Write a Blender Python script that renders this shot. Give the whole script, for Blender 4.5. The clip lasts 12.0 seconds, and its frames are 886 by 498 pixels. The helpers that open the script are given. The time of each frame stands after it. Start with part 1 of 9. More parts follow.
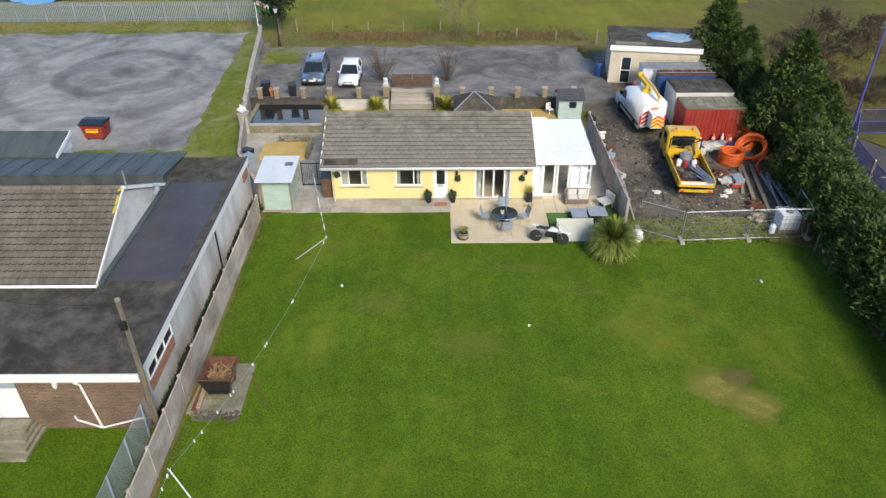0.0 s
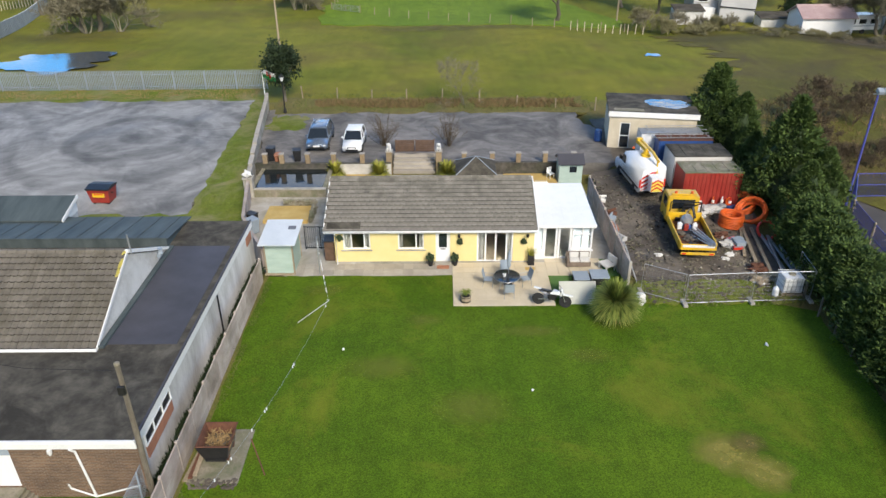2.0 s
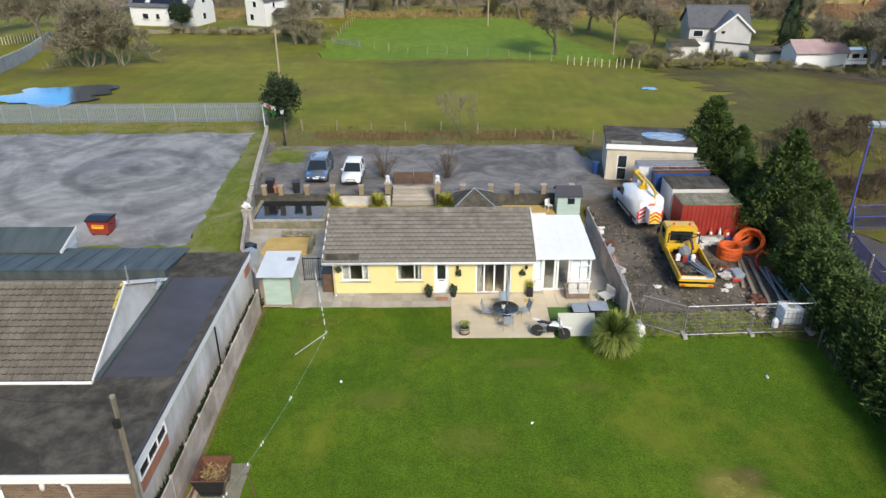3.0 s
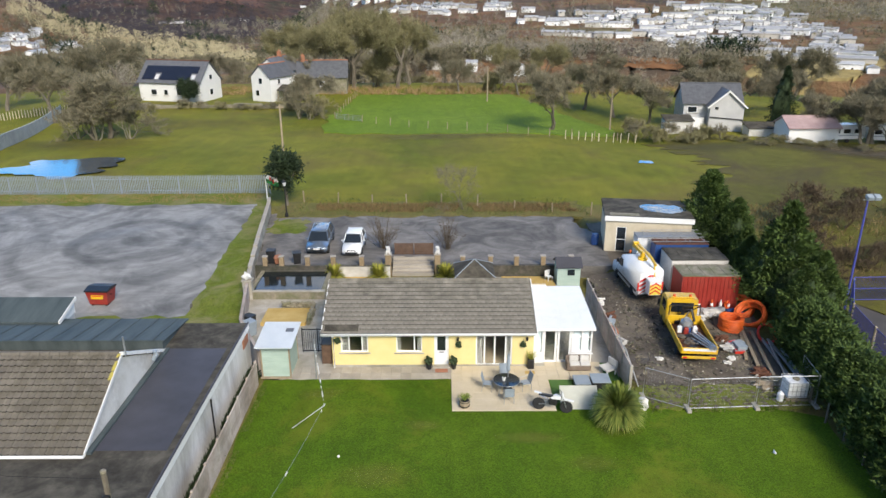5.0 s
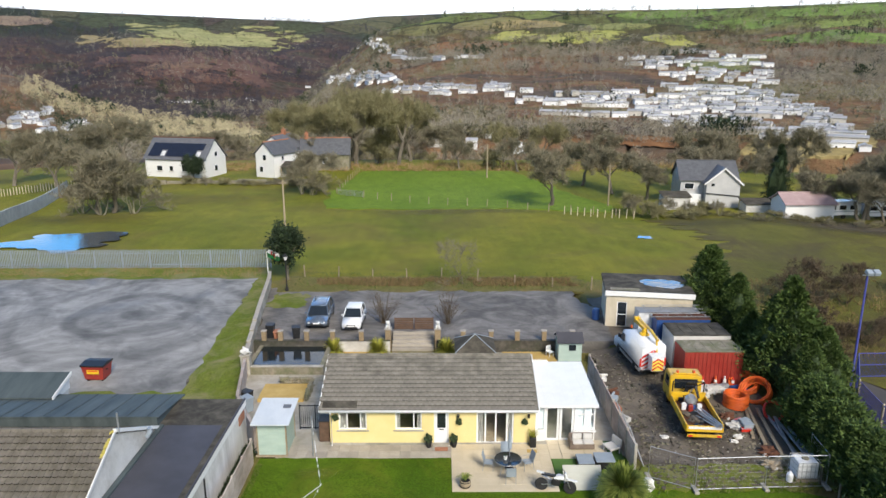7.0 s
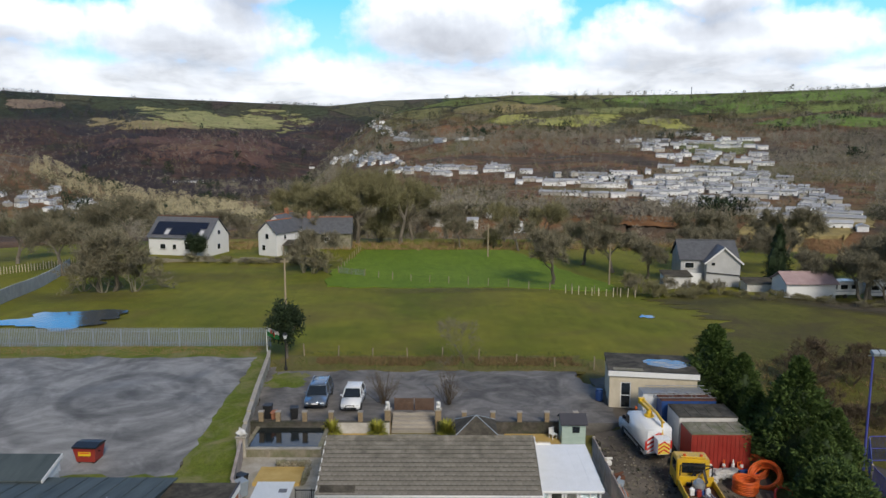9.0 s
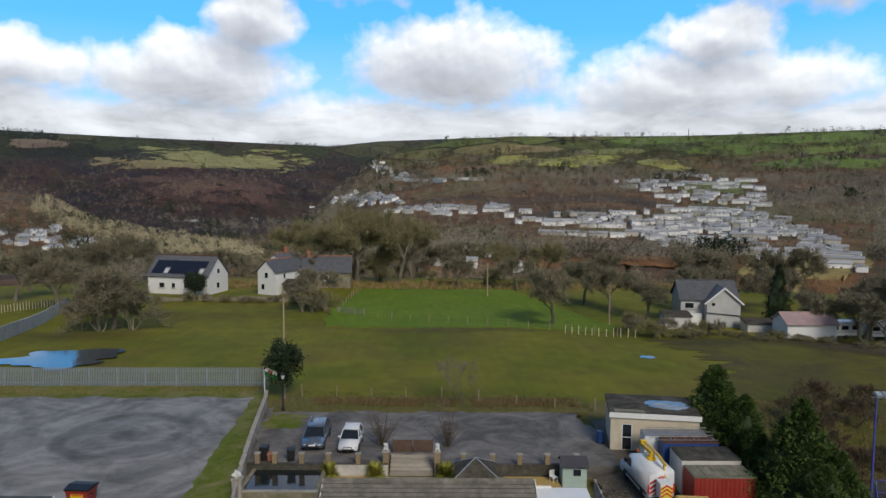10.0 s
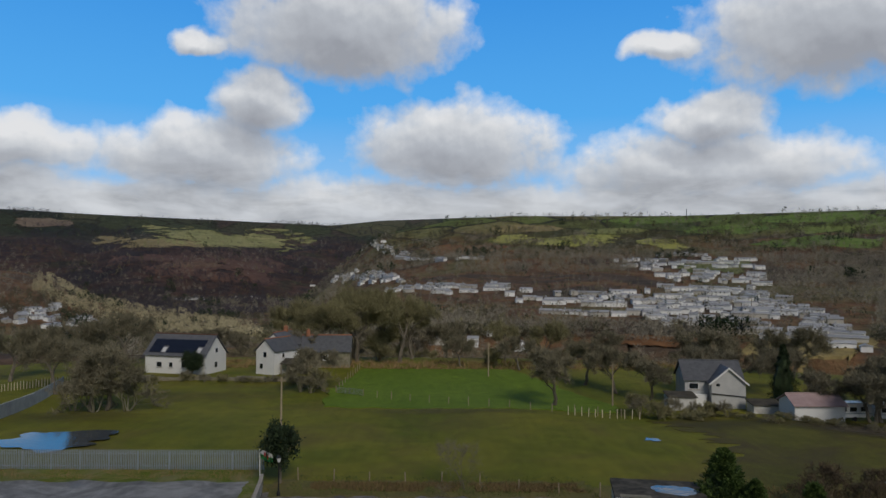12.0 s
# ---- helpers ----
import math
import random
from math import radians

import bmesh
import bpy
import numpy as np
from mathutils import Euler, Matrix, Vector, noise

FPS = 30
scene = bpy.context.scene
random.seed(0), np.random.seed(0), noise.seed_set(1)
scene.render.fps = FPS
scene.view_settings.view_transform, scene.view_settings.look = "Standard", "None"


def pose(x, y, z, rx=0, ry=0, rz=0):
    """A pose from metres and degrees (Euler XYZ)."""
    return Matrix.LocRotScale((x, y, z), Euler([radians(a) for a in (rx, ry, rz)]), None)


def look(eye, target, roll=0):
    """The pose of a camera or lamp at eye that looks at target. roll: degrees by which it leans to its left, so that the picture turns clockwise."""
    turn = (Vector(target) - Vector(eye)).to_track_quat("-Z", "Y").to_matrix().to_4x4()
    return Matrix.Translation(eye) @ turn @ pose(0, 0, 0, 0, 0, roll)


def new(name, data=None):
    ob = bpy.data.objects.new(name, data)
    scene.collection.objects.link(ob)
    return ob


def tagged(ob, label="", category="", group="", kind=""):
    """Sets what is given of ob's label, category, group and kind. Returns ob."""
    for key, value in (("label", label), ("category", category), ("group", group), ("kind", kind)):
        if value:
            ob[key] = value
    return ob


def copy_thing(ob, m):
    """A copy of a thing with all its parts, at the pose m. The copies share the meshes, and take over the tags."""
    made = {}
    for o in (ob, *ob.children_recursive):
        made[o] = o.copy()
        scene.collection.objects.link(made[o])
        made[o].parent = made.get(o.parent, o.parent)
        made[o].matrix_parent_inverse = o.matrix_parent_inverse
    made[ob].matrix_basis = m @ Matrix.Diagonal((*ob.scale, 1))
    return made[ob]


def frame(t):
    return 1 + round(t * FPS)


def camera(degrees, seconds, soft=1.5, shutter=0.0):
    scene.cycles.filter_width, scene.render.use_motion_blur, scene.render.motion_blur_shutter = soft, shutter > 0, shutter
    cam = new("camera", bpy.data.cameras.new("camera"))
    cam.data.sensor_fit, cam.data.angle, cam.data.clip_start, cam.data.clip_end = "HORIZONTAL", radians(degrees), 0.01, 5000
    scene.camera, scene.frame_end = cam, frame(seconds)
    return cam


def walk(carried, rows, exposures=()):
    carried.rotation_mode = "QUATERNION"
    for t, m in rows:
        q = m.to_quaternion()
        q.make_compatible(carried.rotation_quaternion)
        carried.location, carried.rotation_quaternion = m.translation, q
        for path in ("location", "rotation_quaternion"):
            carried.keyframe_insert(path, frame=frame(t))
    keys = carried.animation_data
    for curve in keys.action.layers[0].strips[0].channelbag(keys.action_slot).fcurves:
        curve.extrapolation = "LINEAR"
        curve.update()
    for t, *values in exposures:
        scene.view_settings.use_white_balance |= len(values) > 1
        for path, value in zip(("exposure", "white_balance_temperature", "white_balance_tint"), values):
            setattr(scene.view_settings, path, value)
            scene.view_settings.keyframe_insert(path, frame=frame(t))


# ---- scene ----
cam = camera(64.1, 12.0, 1.5)
EYE = (0.0, 0.0, 21.0)
# seconds, yaw, pitch, roll: the aircraft hovers while its gimbal tilts up
ROWS = [
    (0, -0.20, -33.84, -0.13),
    (0.5, -0.18, -32.55, -0.18),
    (1, -0.12, -31.28, -0.20),
    (1.5, -0.04, -30.04, -0.25),
    (2, -0.01, -28.74, -0.30),
    (2.5, -0.04, -27.50, -0.28),
    (3, -0.15, -26.19, -0.22),
    (5, -0.16, -20.45, -0.10),
    (5.5, -0.17, -19.04, -0.05),
    (6, -0.15, -17.54, -0.08),
    (6.5, -0.18, -16.05, 0.00),
    (7, -0.14, -14.42, 0.01),
    (9, -0.05, -8.06, 0.12),
    (9.5, -0.08, -6.46, 0.19),
    (10, -0.08, -4.87, 0.28),
    (10.5, -0.06, -3.28, 0.26),
    (11, -0.03, -1.72, 0.28),
    (11.5, -0.02, -0.10, 0.29),
    (12, 0.00, 1.50, 0.35),
]
EXPOSURES = [(0.0, 0.55), (3.0, 0.55), (6.5, 0.58), (7.5, 0.4), (9.0, -0.22), (10.5, -0.72), (12.0, -1.12)]
walk(cam, [(t, pose(*EYE, 90 + pitch, 0, yaw) @ pose(0, 0, 0, 0, 0, roll)) for t, yaw, pitch, roll in ROWS], EXPOSURES)

# ---- daylight: broken cloud, the sun behind thin cloud at the viewer's back ----
SUN_EL, SUN_AZ = 38.0, 158.0    # degrees; azimuth clockwise from +y
world = bpy.data.worlds.new("sky")
scene.world = world
world.use_nodes = True
wn = world.node_tree.nodes
sky = wn.new("ShaderNodeTexSky")
sky.sky_type, sky.sun_disc = "NISHITA", False
sky.sun_elevation, sky.sun_rotation = radians(SUN_EL), radians(SUN_AZ)
sky.air_density, sky.dust_density, sky.ozone_density = 1.0, 0.6, 2.0
world.node_tree.links.new(sky.outputs[0], wn["Background"].inputs[0])
wn["Background"].inputs[1].default_value = 0.098
sun = new("sun", bpy.data.lights.new("sun", "SUN"))
sun.data.energy, sun.data.angle, sun.data.color = 3.35, radians(22), (1.0, 0.92, 0.80)
a, e = radians(SUN_AZ), radians(SUN_EL)
sun.matrix_world = look((math.sin(a) * math.cos(e) * 300, math.cos(a) * math.cos(e) * 300, math.sin(e) * 300), (0, 0, 0))


# ---- materials ----
def nodes(name):
    m = bpy.data.materials.new(name)
    m.use_nodes = True
    t = m.node_tree
    return m, t, t.nodes["Principled BSDF"], (lambda a, b: t.links.new(a, b))


def texco(t, kind="Object", scale=(1, 1, 1), rot=(0, 0, 0)):
    c = t.nodes.new("ShaderNodeTexCoord")
    m = t.nodes.new("ShaderNodeMapping")
    m.inputs["Scale"].default_value = scale
    m.inputs["Rotation"].default_value = rot
    t.links.new(c.outputs[kind], m.inputs[0])
    return m.outputs[0]


def noise_tex(t, vec, scale, detail=4, rough=0.55, distort=0.0):
    n = t.nodes.new("ShaderNodeTexNoise")
    n.inputs["Scale"].default_value, n.inputs["Detail"].default_value = scale, detail
    n.inputs["Roughness"].default_value, n.inputs["Distortion"].default_value = rough, distort
    t.links.new(vec, n.inputs["Vector"])
    return n.outputs["Fac"]


def ramp(t, fac, stops):
    r = t.nodes.new("ShaderNodeValToRGB")
    els = r.color_ramp.elements
    while len(els) < len(stops):
        els.new(0.5)
    for el, (p, c) in zip(els, stops):
        el.position = p
        el.color = (*c, 1) if len(c) == 3 else c
    t.links.new(fac, r.inputs[0])
    return r.outputs[0]


def grey(v):
    return (v, v, v)


def mixc(t, fac, a, b, mode="MIX"):
    m = t.nodes.new("ShaderNodeMix")
    m.data_type, m.blend_type = "RGBA", mode
    for val, i in ((fac, 0), (a, 6), (b, 7)):
        if isinstance(val, (int, float)):
            m.inputs[i].default_value = val
        elif isinstance(val, tuple):
            m.inputs[i].default_value = (*val, 1)
        else:
            t.links.new(val, m.inputs[i])
    return m.outputs[2]


def calc(t, op, a, b=0.0, c=0.0):
    m = t.nodes.new("ShaderNodeMath")
    m.operation = op
    for i, val in enumerate((a, b, c)):
        if isinstance(val, (int, float)):
            m.inputs[i].default_value = val
        else:
            t.links.new(val, m.inputs[i])
    return m.outputs[0]


def bumped(t, p, height, strength=0.3, dist=0.02):
    b = t.nodes.new("ShaderNodeBump")
    b.inputs["Strength"].default_value, b.inputs["Distance"].default_value = strength, dist
    t.links.new(height, b.inputs["Height"])
    t.links.new(b.outputs[0], p.inputs["Normal"])


def stuff(name, c1, c2, scale=3.0, rough=0.8, bump=0.3, fine=40.0, metal=0.0, dirt=None, vary=0.0, dist=0.01, spec=0.4, stretch=(1, 1, 1)):
    """A surface of two tones in blotches, with a fine grain, optional dirt and a change from piece to piece."""
    m, t, p, link = nodes(name)
    v = texco(t, "Object", stretch)
    n1 = noise_tex(t, v, scale, 5, 0.6)
    n2 = noise_tex(t, v, fine, 3, 0.6)
    col = ramp(t, n1, [(0.32, c1), (0.68, c2)])
    col = mixc(t, 0.55, col, ramp(t, n2, [(0.25, grey(0.62)), (0.75, grey(1.0))]), "MULTIPLY")
    if dirt:
        n3 = noise_tex(t, v, scale * 0.37, 6, 0.7, 0.6)
        col = mixc(t, ramp(t, n3, [(0.44, grey(0)), (0.66, grey(0.85))]), col, dirt)
    if vary:
        o = t.nodes.new("ShaderNodeObjectInfo")
        g = t.nodes.new("ShaderNodeNewGeometry")
        r = calc(t, "FRACT", calc(t, "ADD", o.outputs["Random"], g.outputs["Random Per Island"]))
        col = mixc(t, 1.0, col, ramp(t, r, [(0.0, grey(1 - vary)), (1.0, grey(1.0))]), "MULTIPLY")
    link(col, p.inputs["Base Color"])
    link(ramp(t, n2, [(0.2, grey(max(rough - 0.12, 0.03))), (0.8, grey(min(rough + 0.1, 1)))]), p.inputs["Roughness"])
    p.inputs["Metallic"].default_value = metal
    p.inputs["Specular IOR Level"].default_value = spec
    if bump:
        bumped(t, p, n2, bump, dist)
    return m


def grass(name, a, b, bare, bare_amount, scale=0.35):
    """Turf: two greens in drifts, worn or muddy patches, blade-sized speckle and relief."""
    m, t, p, link = nodes(name)
    v = texco(t)
    big, mid = noise_tex(t, v, scale, 6, 0.62, 0.4), noise_tex(t, v, scale * 7, 5, 0.65)
    fine = noise_tex(t, v, 14.0, 4, 0.75)
    stripes = noise_tex(t, texco(t, "Object", (1.0, 0.12, 1), (0, 0, 0.3)), 1.1, 3, 0.5)
    col = ramp(t, big, [(0.3, a), (0.7, b)])
    col = mixc(t, 0.5, col, ramp(t, mid, [(0.28, grey(0.55)), (0.72, grey(1.15))]), "MULTIPLY")
    col = mixc(t, 0.3, col, ramp(t, stripes, [(0.35, grey(0.7)), (0.65, grey(1.1))]), "MULTIPLY")
    col = mixc(t, 0.85, col, ramp(t, fine, [(0.34, grey(0.36)), (0.66, grey(1.38))]), "MULTIPLY")
    worn = noise_tex(t, v, scale * 0.8, 7, 0.72, 0.8)
    col = mixc(t, ramp(t, worn, [(0.62 - bare_amount, grey(0)), (0.85 - bare_amount, grey(0.8))]), col, bare)
    link(col, p.inputs["Base Color"])
    p.inputs["Roughness"].default_value, p.inputs["Specular IOR Level"].default_value = 0.9, 0.15
    bumped(t, p, fine, 0.6, 0.06)
    return m


def leafy(name, a, b, rough=0.7, each=0.6, size=0.9):
    m, t, p, link = nodes(name)
    g = t.nodes.new("ShaderNodeNewGeometry")
    n = noise_tex(t, texco(t), size, 4, 0.6)
    f = calc(t, "ADD", calc(t, "MULTIPLY", g.outputs["Random Per Island"], each), calc(t, "MULTIPLY", n, 1.1 - each))
    link(ramp(t, f, [(0.2, a), (0.85, b)]), p.inputs["Base Color"])
    p.inputs["Roughness"].default_value, p.inputs["Specular IOR Level"].default_value = rough, 0.25
    return m


def glassy(name, tint=(0.85, 0.9, 0.92)):
    m, t, p, link = nodes(name)
    p.inputs["Base Color"].default_value = (*tint, 1)
    p.inputs["Transmission Weight"].default_value = 1.0
    n = noise_tex(t, texco(t), 2.0, 2)
    link(ramp(t, n, [(0.3, grey(0.02)), (0.7, grey(0.06))]), p.inputs["Roughness"])
    p.inputs["IOR"].default_value = 1.45
    return m


def tarmac(name, dark, light, wet, scale=0.25, swirl=2.5):
    """Worn loose chippings with darker damp patches and tyre swirls."""
    m, t, p, link = nodes(name)
    v = texco(t)
    big = noise_tex(t, v, scale, 6, 0.6, swirl)
    mid = noise_tex(t, texco(t, "Object", (0.8, 1.1, 1)), scale * 4, 5, 0.65, swirl * 0.6)
    fine = noise_tex(t, v, 22.0, 3, 0.8)
    col = ramp(t, big, [(0.36, dark), (0.62, light)])
    col = mixc(t, 0.7, col, ramp(t, mid, [(0.3, grey(0.5)), (0.62, grey(1.12))]), "MULTIPLY")
    col = mixc(t, 0.6, col, ramp(t, fine, [(0.25, grey(0.55)), (0.75, grey(1.2))]), "MULTIPLY")
    if swirl > 3:
        mp = t.nodes.new("ShaderNodeMapping")
        mp.inputs["Location"].default_value = (25.5, -47.5, 0)
        mp.inputs["Scale"].default_value = (0.98, 0.85, 1)
        link(v, mp.inputs[0])
        w = t.nodes.new("ShaderNodeTexWave")
        w.wave_type, w.rings_direction = "RINGS", "Z"
        w.inputs["Scale"].default_value, w.inputs["Distortion"].default_value = 0.075, 5.0
        w.inputs["Detail"].default_value, w.inputs["Detail Scale"].default_value = 5.0, 0.8
        link(mp.outputs[0], w.inputs["Vector"])
        patchy = ramp(t, noise_tex(t, v, 0.06, 4, 0.6, 0.5), [(0.4, grey(0.05)), (0.62, grey(0.75))])
        col = mixc(t, patchy, col, ramp(t, w.outputs["Fac"], [(0.05, grey(0.5)), (0.3, grey(1.0))]), "MULTIPLY")
    damp = ramp(t, noise_tex(t, v, scale * 1.3, 5, 0.6, 1.2), [(0.56, grey(0)), (0.7, grey(0.75))])
    link(mixc(t, damp, col, wet), p.inputs["Base Color"])
    link(ramp(t, damp, [(0.0, grey(0.88)), (1.0, grey(0.38))]), p.inputs["Roughness"])
    bumped(t, p, fine, 0.5, 0.02)
    return m


M = {
    "lawn": grass("lawn_turf", (0.062, 0.125, 0.004), (0.108, 0.176, 0.008), (0.18, 0.185, 0.018), 0.09, 0.16),
    "meadow": grass("field_turf", (0.125, 0.148, 0.012), (0.25, 0.232, 0.026), (0.13, 0.092, 0.034), 0.13, 0.06),
    "green_field": grass("bright_turf", (0.13, 0.21, 0.016), (0.18, 0.262, 0.026), (0.17, 0.19, 0.04), -0.01, 0.08),
    "rough": grass("rough_grass", (0.13, 0.13, 0.035), (0.2, 0.17, 0.055), (0.19, 0.12, 0.05), 0.12, 0.5),
    "verge": grass("verge_grass", (0.105, 0.155, 0.014), (0.18, 0.20, 0.03), (0.24, 0.21, 0.11), 0.17, 0.4),
    "chippings": tarmac("pale_chippings", (0.16, 0.158, 0.155), (0.31, 0.305, 0.295), (0.10, 0.10, 0.098), 0.085, 3.5),
    "tarmac": tarmac("old_tarmac", (0.09, 0.082, 0.074), (0.22, 0.203, 0.186), (0.05, 0.046, 0.042), 0.22, 1.5),
    "dirt": tarmac("yard_dirt", (0.075, 0.060, 0.045), (0.17, 0.142, 0.11), (0.05, 0.041, 0.032), 0.3, 1.0),
    "court": stuff("court_tarmac", (0.06, 0.055, 0.05), (0.09, 0.08, 0.075), 0.4, 0.85, 0.3, 20),
    "render": stuff("yellow_render", (0.76, 0.62, 0.27), (0.80, 0.67, 0.32), 0.9, 0.85, 0.25, 60, dist=0.006),
    "pvc": stuff("white_pvc", (0.80, 0.80, 0.79), (0.85, 0.85, 0.85), 1.5, 0.4, 0.05, 20),
    "white": stuff("white_paint", (0.74, 0.74, 0.72), (0.82, 0.82, 0.81), 1.2, 0.6, 0.15, 25),
    "pale_wall": stuff("pale_render", (0.56, 0.55, 0.52), (0.70, 0.69, 0.66), 0.7, 0.85, 0.3, 30, dirt=(0.30, 0.28, 0.25)),
    "white_wall": stuff("white_render", (0.74, 0.74, 0.73), (0.80, 0.80, 0.79), 0.6, 0.8, 0.2, 20),
    "grey_wall": stuff("grey_render", (0.44, 0.44, 0.44), (0.54, 0.54, 0.53), 0.5, 0.85, 0.3, 20),
    "concrete": stuff("old_concrete", (0.36, 0.33, 0.28), (0.48, 0.45, 0.40), 1.0, 0.9, 0.5, 25, dirt=(0.2, 0.19, 0.14)),
    "panel": stuff("concrete_panel", (0.46, 0.36, 0.31), (0.62, 0.54, 0.48), 0.8, 0.9, 0.4, 25, dirt=(0.24, 0.20, 0.15), vary=0.25),
    "slab": stuff("paving_slab", (0.40, 0.36, 0.30), (0.52, 0.47, 0.40), 1.4, 0.85, 0.3, 30, vary=0.22, dirt=(0.33, 0.30, 0.25)),
    "sand_slab": stuff("sandstone_slab", (0.58, 0.49, 0.34), (0.66, 0.57, 0.42), 0.8, 0.85, 0.2, 30, vary=0.06),
    "joint": stuff("sandy_joint", (0.48, 0.41, 0.29), (0.56, 0.48, 0.35), 3.0, 0.95, 0.4, 50),
    "tile": stuff("weathered_tile", (0.195, 0.178, 0.148), (0.305, 0.28, 0.235), 2.2, 0.92, 0.5, 30, vary=0.2, dirt=(0.12, 0.112, 0.088)),
    "tile_brown": stuff("mossy_tile", (0.13, 0.116, 0.096), (0.215, 0.192, 0.158), 1.2, 0.95, 0.6, 25, vary=0.08, dirt=(0.09, 0.08, 0.055)),
    "slate": stuff("slate", (0.10, 0.105, 0.12), (0.16, 0.165, 0.18), 1.5, 0.6, 0.3, 25, vary=0.25),
    "felt": stuff("roof_felt", (0.062, 0.056, 0.046), (0.13, 0.118, 0.094), 1.6, 0.95, 0.6, 30, dirt=(0.03, 0.027, 0.022), spec=0.15),
    "felt_new": stuff("new_felt", (0.05, 0.05, 0.06), (0.074, 0.074, 0.09), 0.5, 0.8, 0.3, 30),
    "felt_green": stuff("green_felt", (0.045, 0.06, 0.062), (0.09, 0.112, 0.114), 0.6, 0.75, 0.3, 30, stretch=(2.5, 0.4, 1)),
    "cream": stuff("cream_render", (0.58, 0.51, 0.38), (0.68, 0.61, 0.48), 0.8, 0.85, 0.25, 30, dirt=(0.42, 0.36, 0.26)),
    "streaked": stuff("streaked_render", (0.60, 0.585, 0.56), (0.76, 0.745, 0.72), 0.7, 0.85, 0.3, 30, dirt=(0.27, 0.25, 0.22), stretch=(1, 1.0, 0.35)),
    "pillar": stuff("brown_brick_pillar", (0.26, 0.19, 0.11), (0.38, 0.29, 0.18), 5, 0.9, 0.5, 40, vary=0.2),
    "brown_wood": stuff("dark_brown_timber", (0.085, 0.05, 0.032), (0.14, 0.085, 0.055), 3, 0.8, 0.4, 40),
    "blind": stuff("pale_blind", (0.55, 0.62, 0.66), (0.66, 0.72, 0.75), 2, 0.8, 0.1, 30),
    # near-black lip colour that paints the shadow gap under each tile course
    "tile_edge": stuff("shaded_tile_edge", (0.045, 0.04, 0.03), (0.075, 0.066, 0.05), 6, 0.95, 0.2, 30),
    "brick": None,
    "black": stuff("black_plastic", (0.012, 0.012, 0.013), (0.025, 0.025, 0.027), 4, 0.5, 0.1, 40),
    "iron": stuff("black_iron", (0.02, 0.02, 0.022), (0.035, 0.033, 0.03), 5, 0.55, 0.2, 40, 0.4),
    "galv": stuff("galvanised_steel", (0.32, 0.335, 0.35), (0.45, 0.465, 0.48), 3, 0.45, 0.15, 30, 0.6),
    "palisade": stuff("palisade_steel", (0.26, 0.30, 0.35), (0.36, 0.41, 0.46), 1, 0.5, 0.1, 20, 0.3),
    "wood": stuff("weathered_timber", (0.30, 0.235, 0.155), (0.44, 0.36, 0.25), 2.0, 0.85, 0.4, 40, stretch=(4, 4, 0.6), vary=0.25),
    "deck": stuff("ochre_gravel", (0.46, 0.31, 0.09), (0.55, 0.39, 0.14), 1.5, 0.9, 0.4, 30),
    "shed_green": stuff("sage_paint", (0.36, 0.47, 0.42), (0.44, 0.55, 0.49), 1.2, 0.75, 0.25, 30, stretch=(1, 1, 3)),
    "roof_sheet": stuff("pale_roof_sheet", (0.56, 0.60, 0.63), (0.66, 0.69, 0.71), 0.8, 0.55, 0.2, 20),
    "rust": stuff("rusty_steel", (0.10, 0.045, 0.028), (0.19, 0.082, 0.048), 3, 0.85, 0.6, 40, 0.2),
    "red": stuff("red_paint", (0.27, 0.026, 0.018), (0.35, 0.04, 0.028), 1.5, 0.5, 0.15, 25, dirt=(0.28, 0.05, 0.035)),
    "blue": stuff("blue_paint", (0.02, 0.06, 0.20), (0.03, 0.085, 0.27), 1.5, 0.45, 0.1, 25),
    "yellow": stuff("yellow_paint", (0.70, 0.42, 0.015), (0.78, 0.50, 0.03), 1.5, 0.4, 0.1, 25, dirt=(0.5, 0.32, 0.06)),
    "orange": stuff("orange_duct", (0.75, 0.12, 0.02), (0.85, 0.17, 0.03), 3, 0.5, 0.1, 30, vary=0.2),
    "van_white": stuff("white_coachwork", (0.76, 0.77, 0.78), (0.82, 0.83, 0.84), 1, 0.25, 0.03, 20),
    "car_blue": stuff("slate_blue_coachwork", (0.19, 0.235, 0.29), (0.23, 0.275, 0.335), 1, 0.22, 0.02, 30, 0.55),
    "hivis_red": stuff("reflective_red", (0.60, 0.03, 0.02), (0.68, 0.05, 0.03), 3, 0.4, 0.05, 20),
    "hivis_yellow": stuff("reflective_yellow", (0.80, 0.68, 0.10), (0.85, 0.74, 0.14), 3, 0.4, 0.05, 20),
    "rubber": stuff("tyre_rubber", (0.015, 0.015, 0.015), (0.03, 0.03, 0.03), 4, 0.85, 0.3, 40),
    "silver": stuff("alloy", (0.5, 0.5, 0.52), (0.6, 0.6, 0.62), 4, 0.3, 0.05, 30, 0.85),
    "screen": stuff("tinted_glass", (0.015, 0.02, 0.025), (0.02, 0.026, 0.032), 2, 0.08, 0, 20, spec=0.8),
    "lamp_glass": stuff("lamp_lens", (0.65, 0.65, 0.66), (0.75, 0.75, 0.76), 3, 0.15, 0.05, 30, spec=0.8),
    "glass": glassy("window_glass"),
    "solar": stuff("solar_cells", (0.012, 0.016, 0.03), (0.02, 0.025, 0.045), 1, 0.18, 0, 20, spec=0.7),
    "water": stuff("dark_water", (0.012, 0.016, 0.017), (0.02, 0.026, 0.028), 0.6, 0.06, 0.05, 3.0, spec=0.3, dist=0.02),
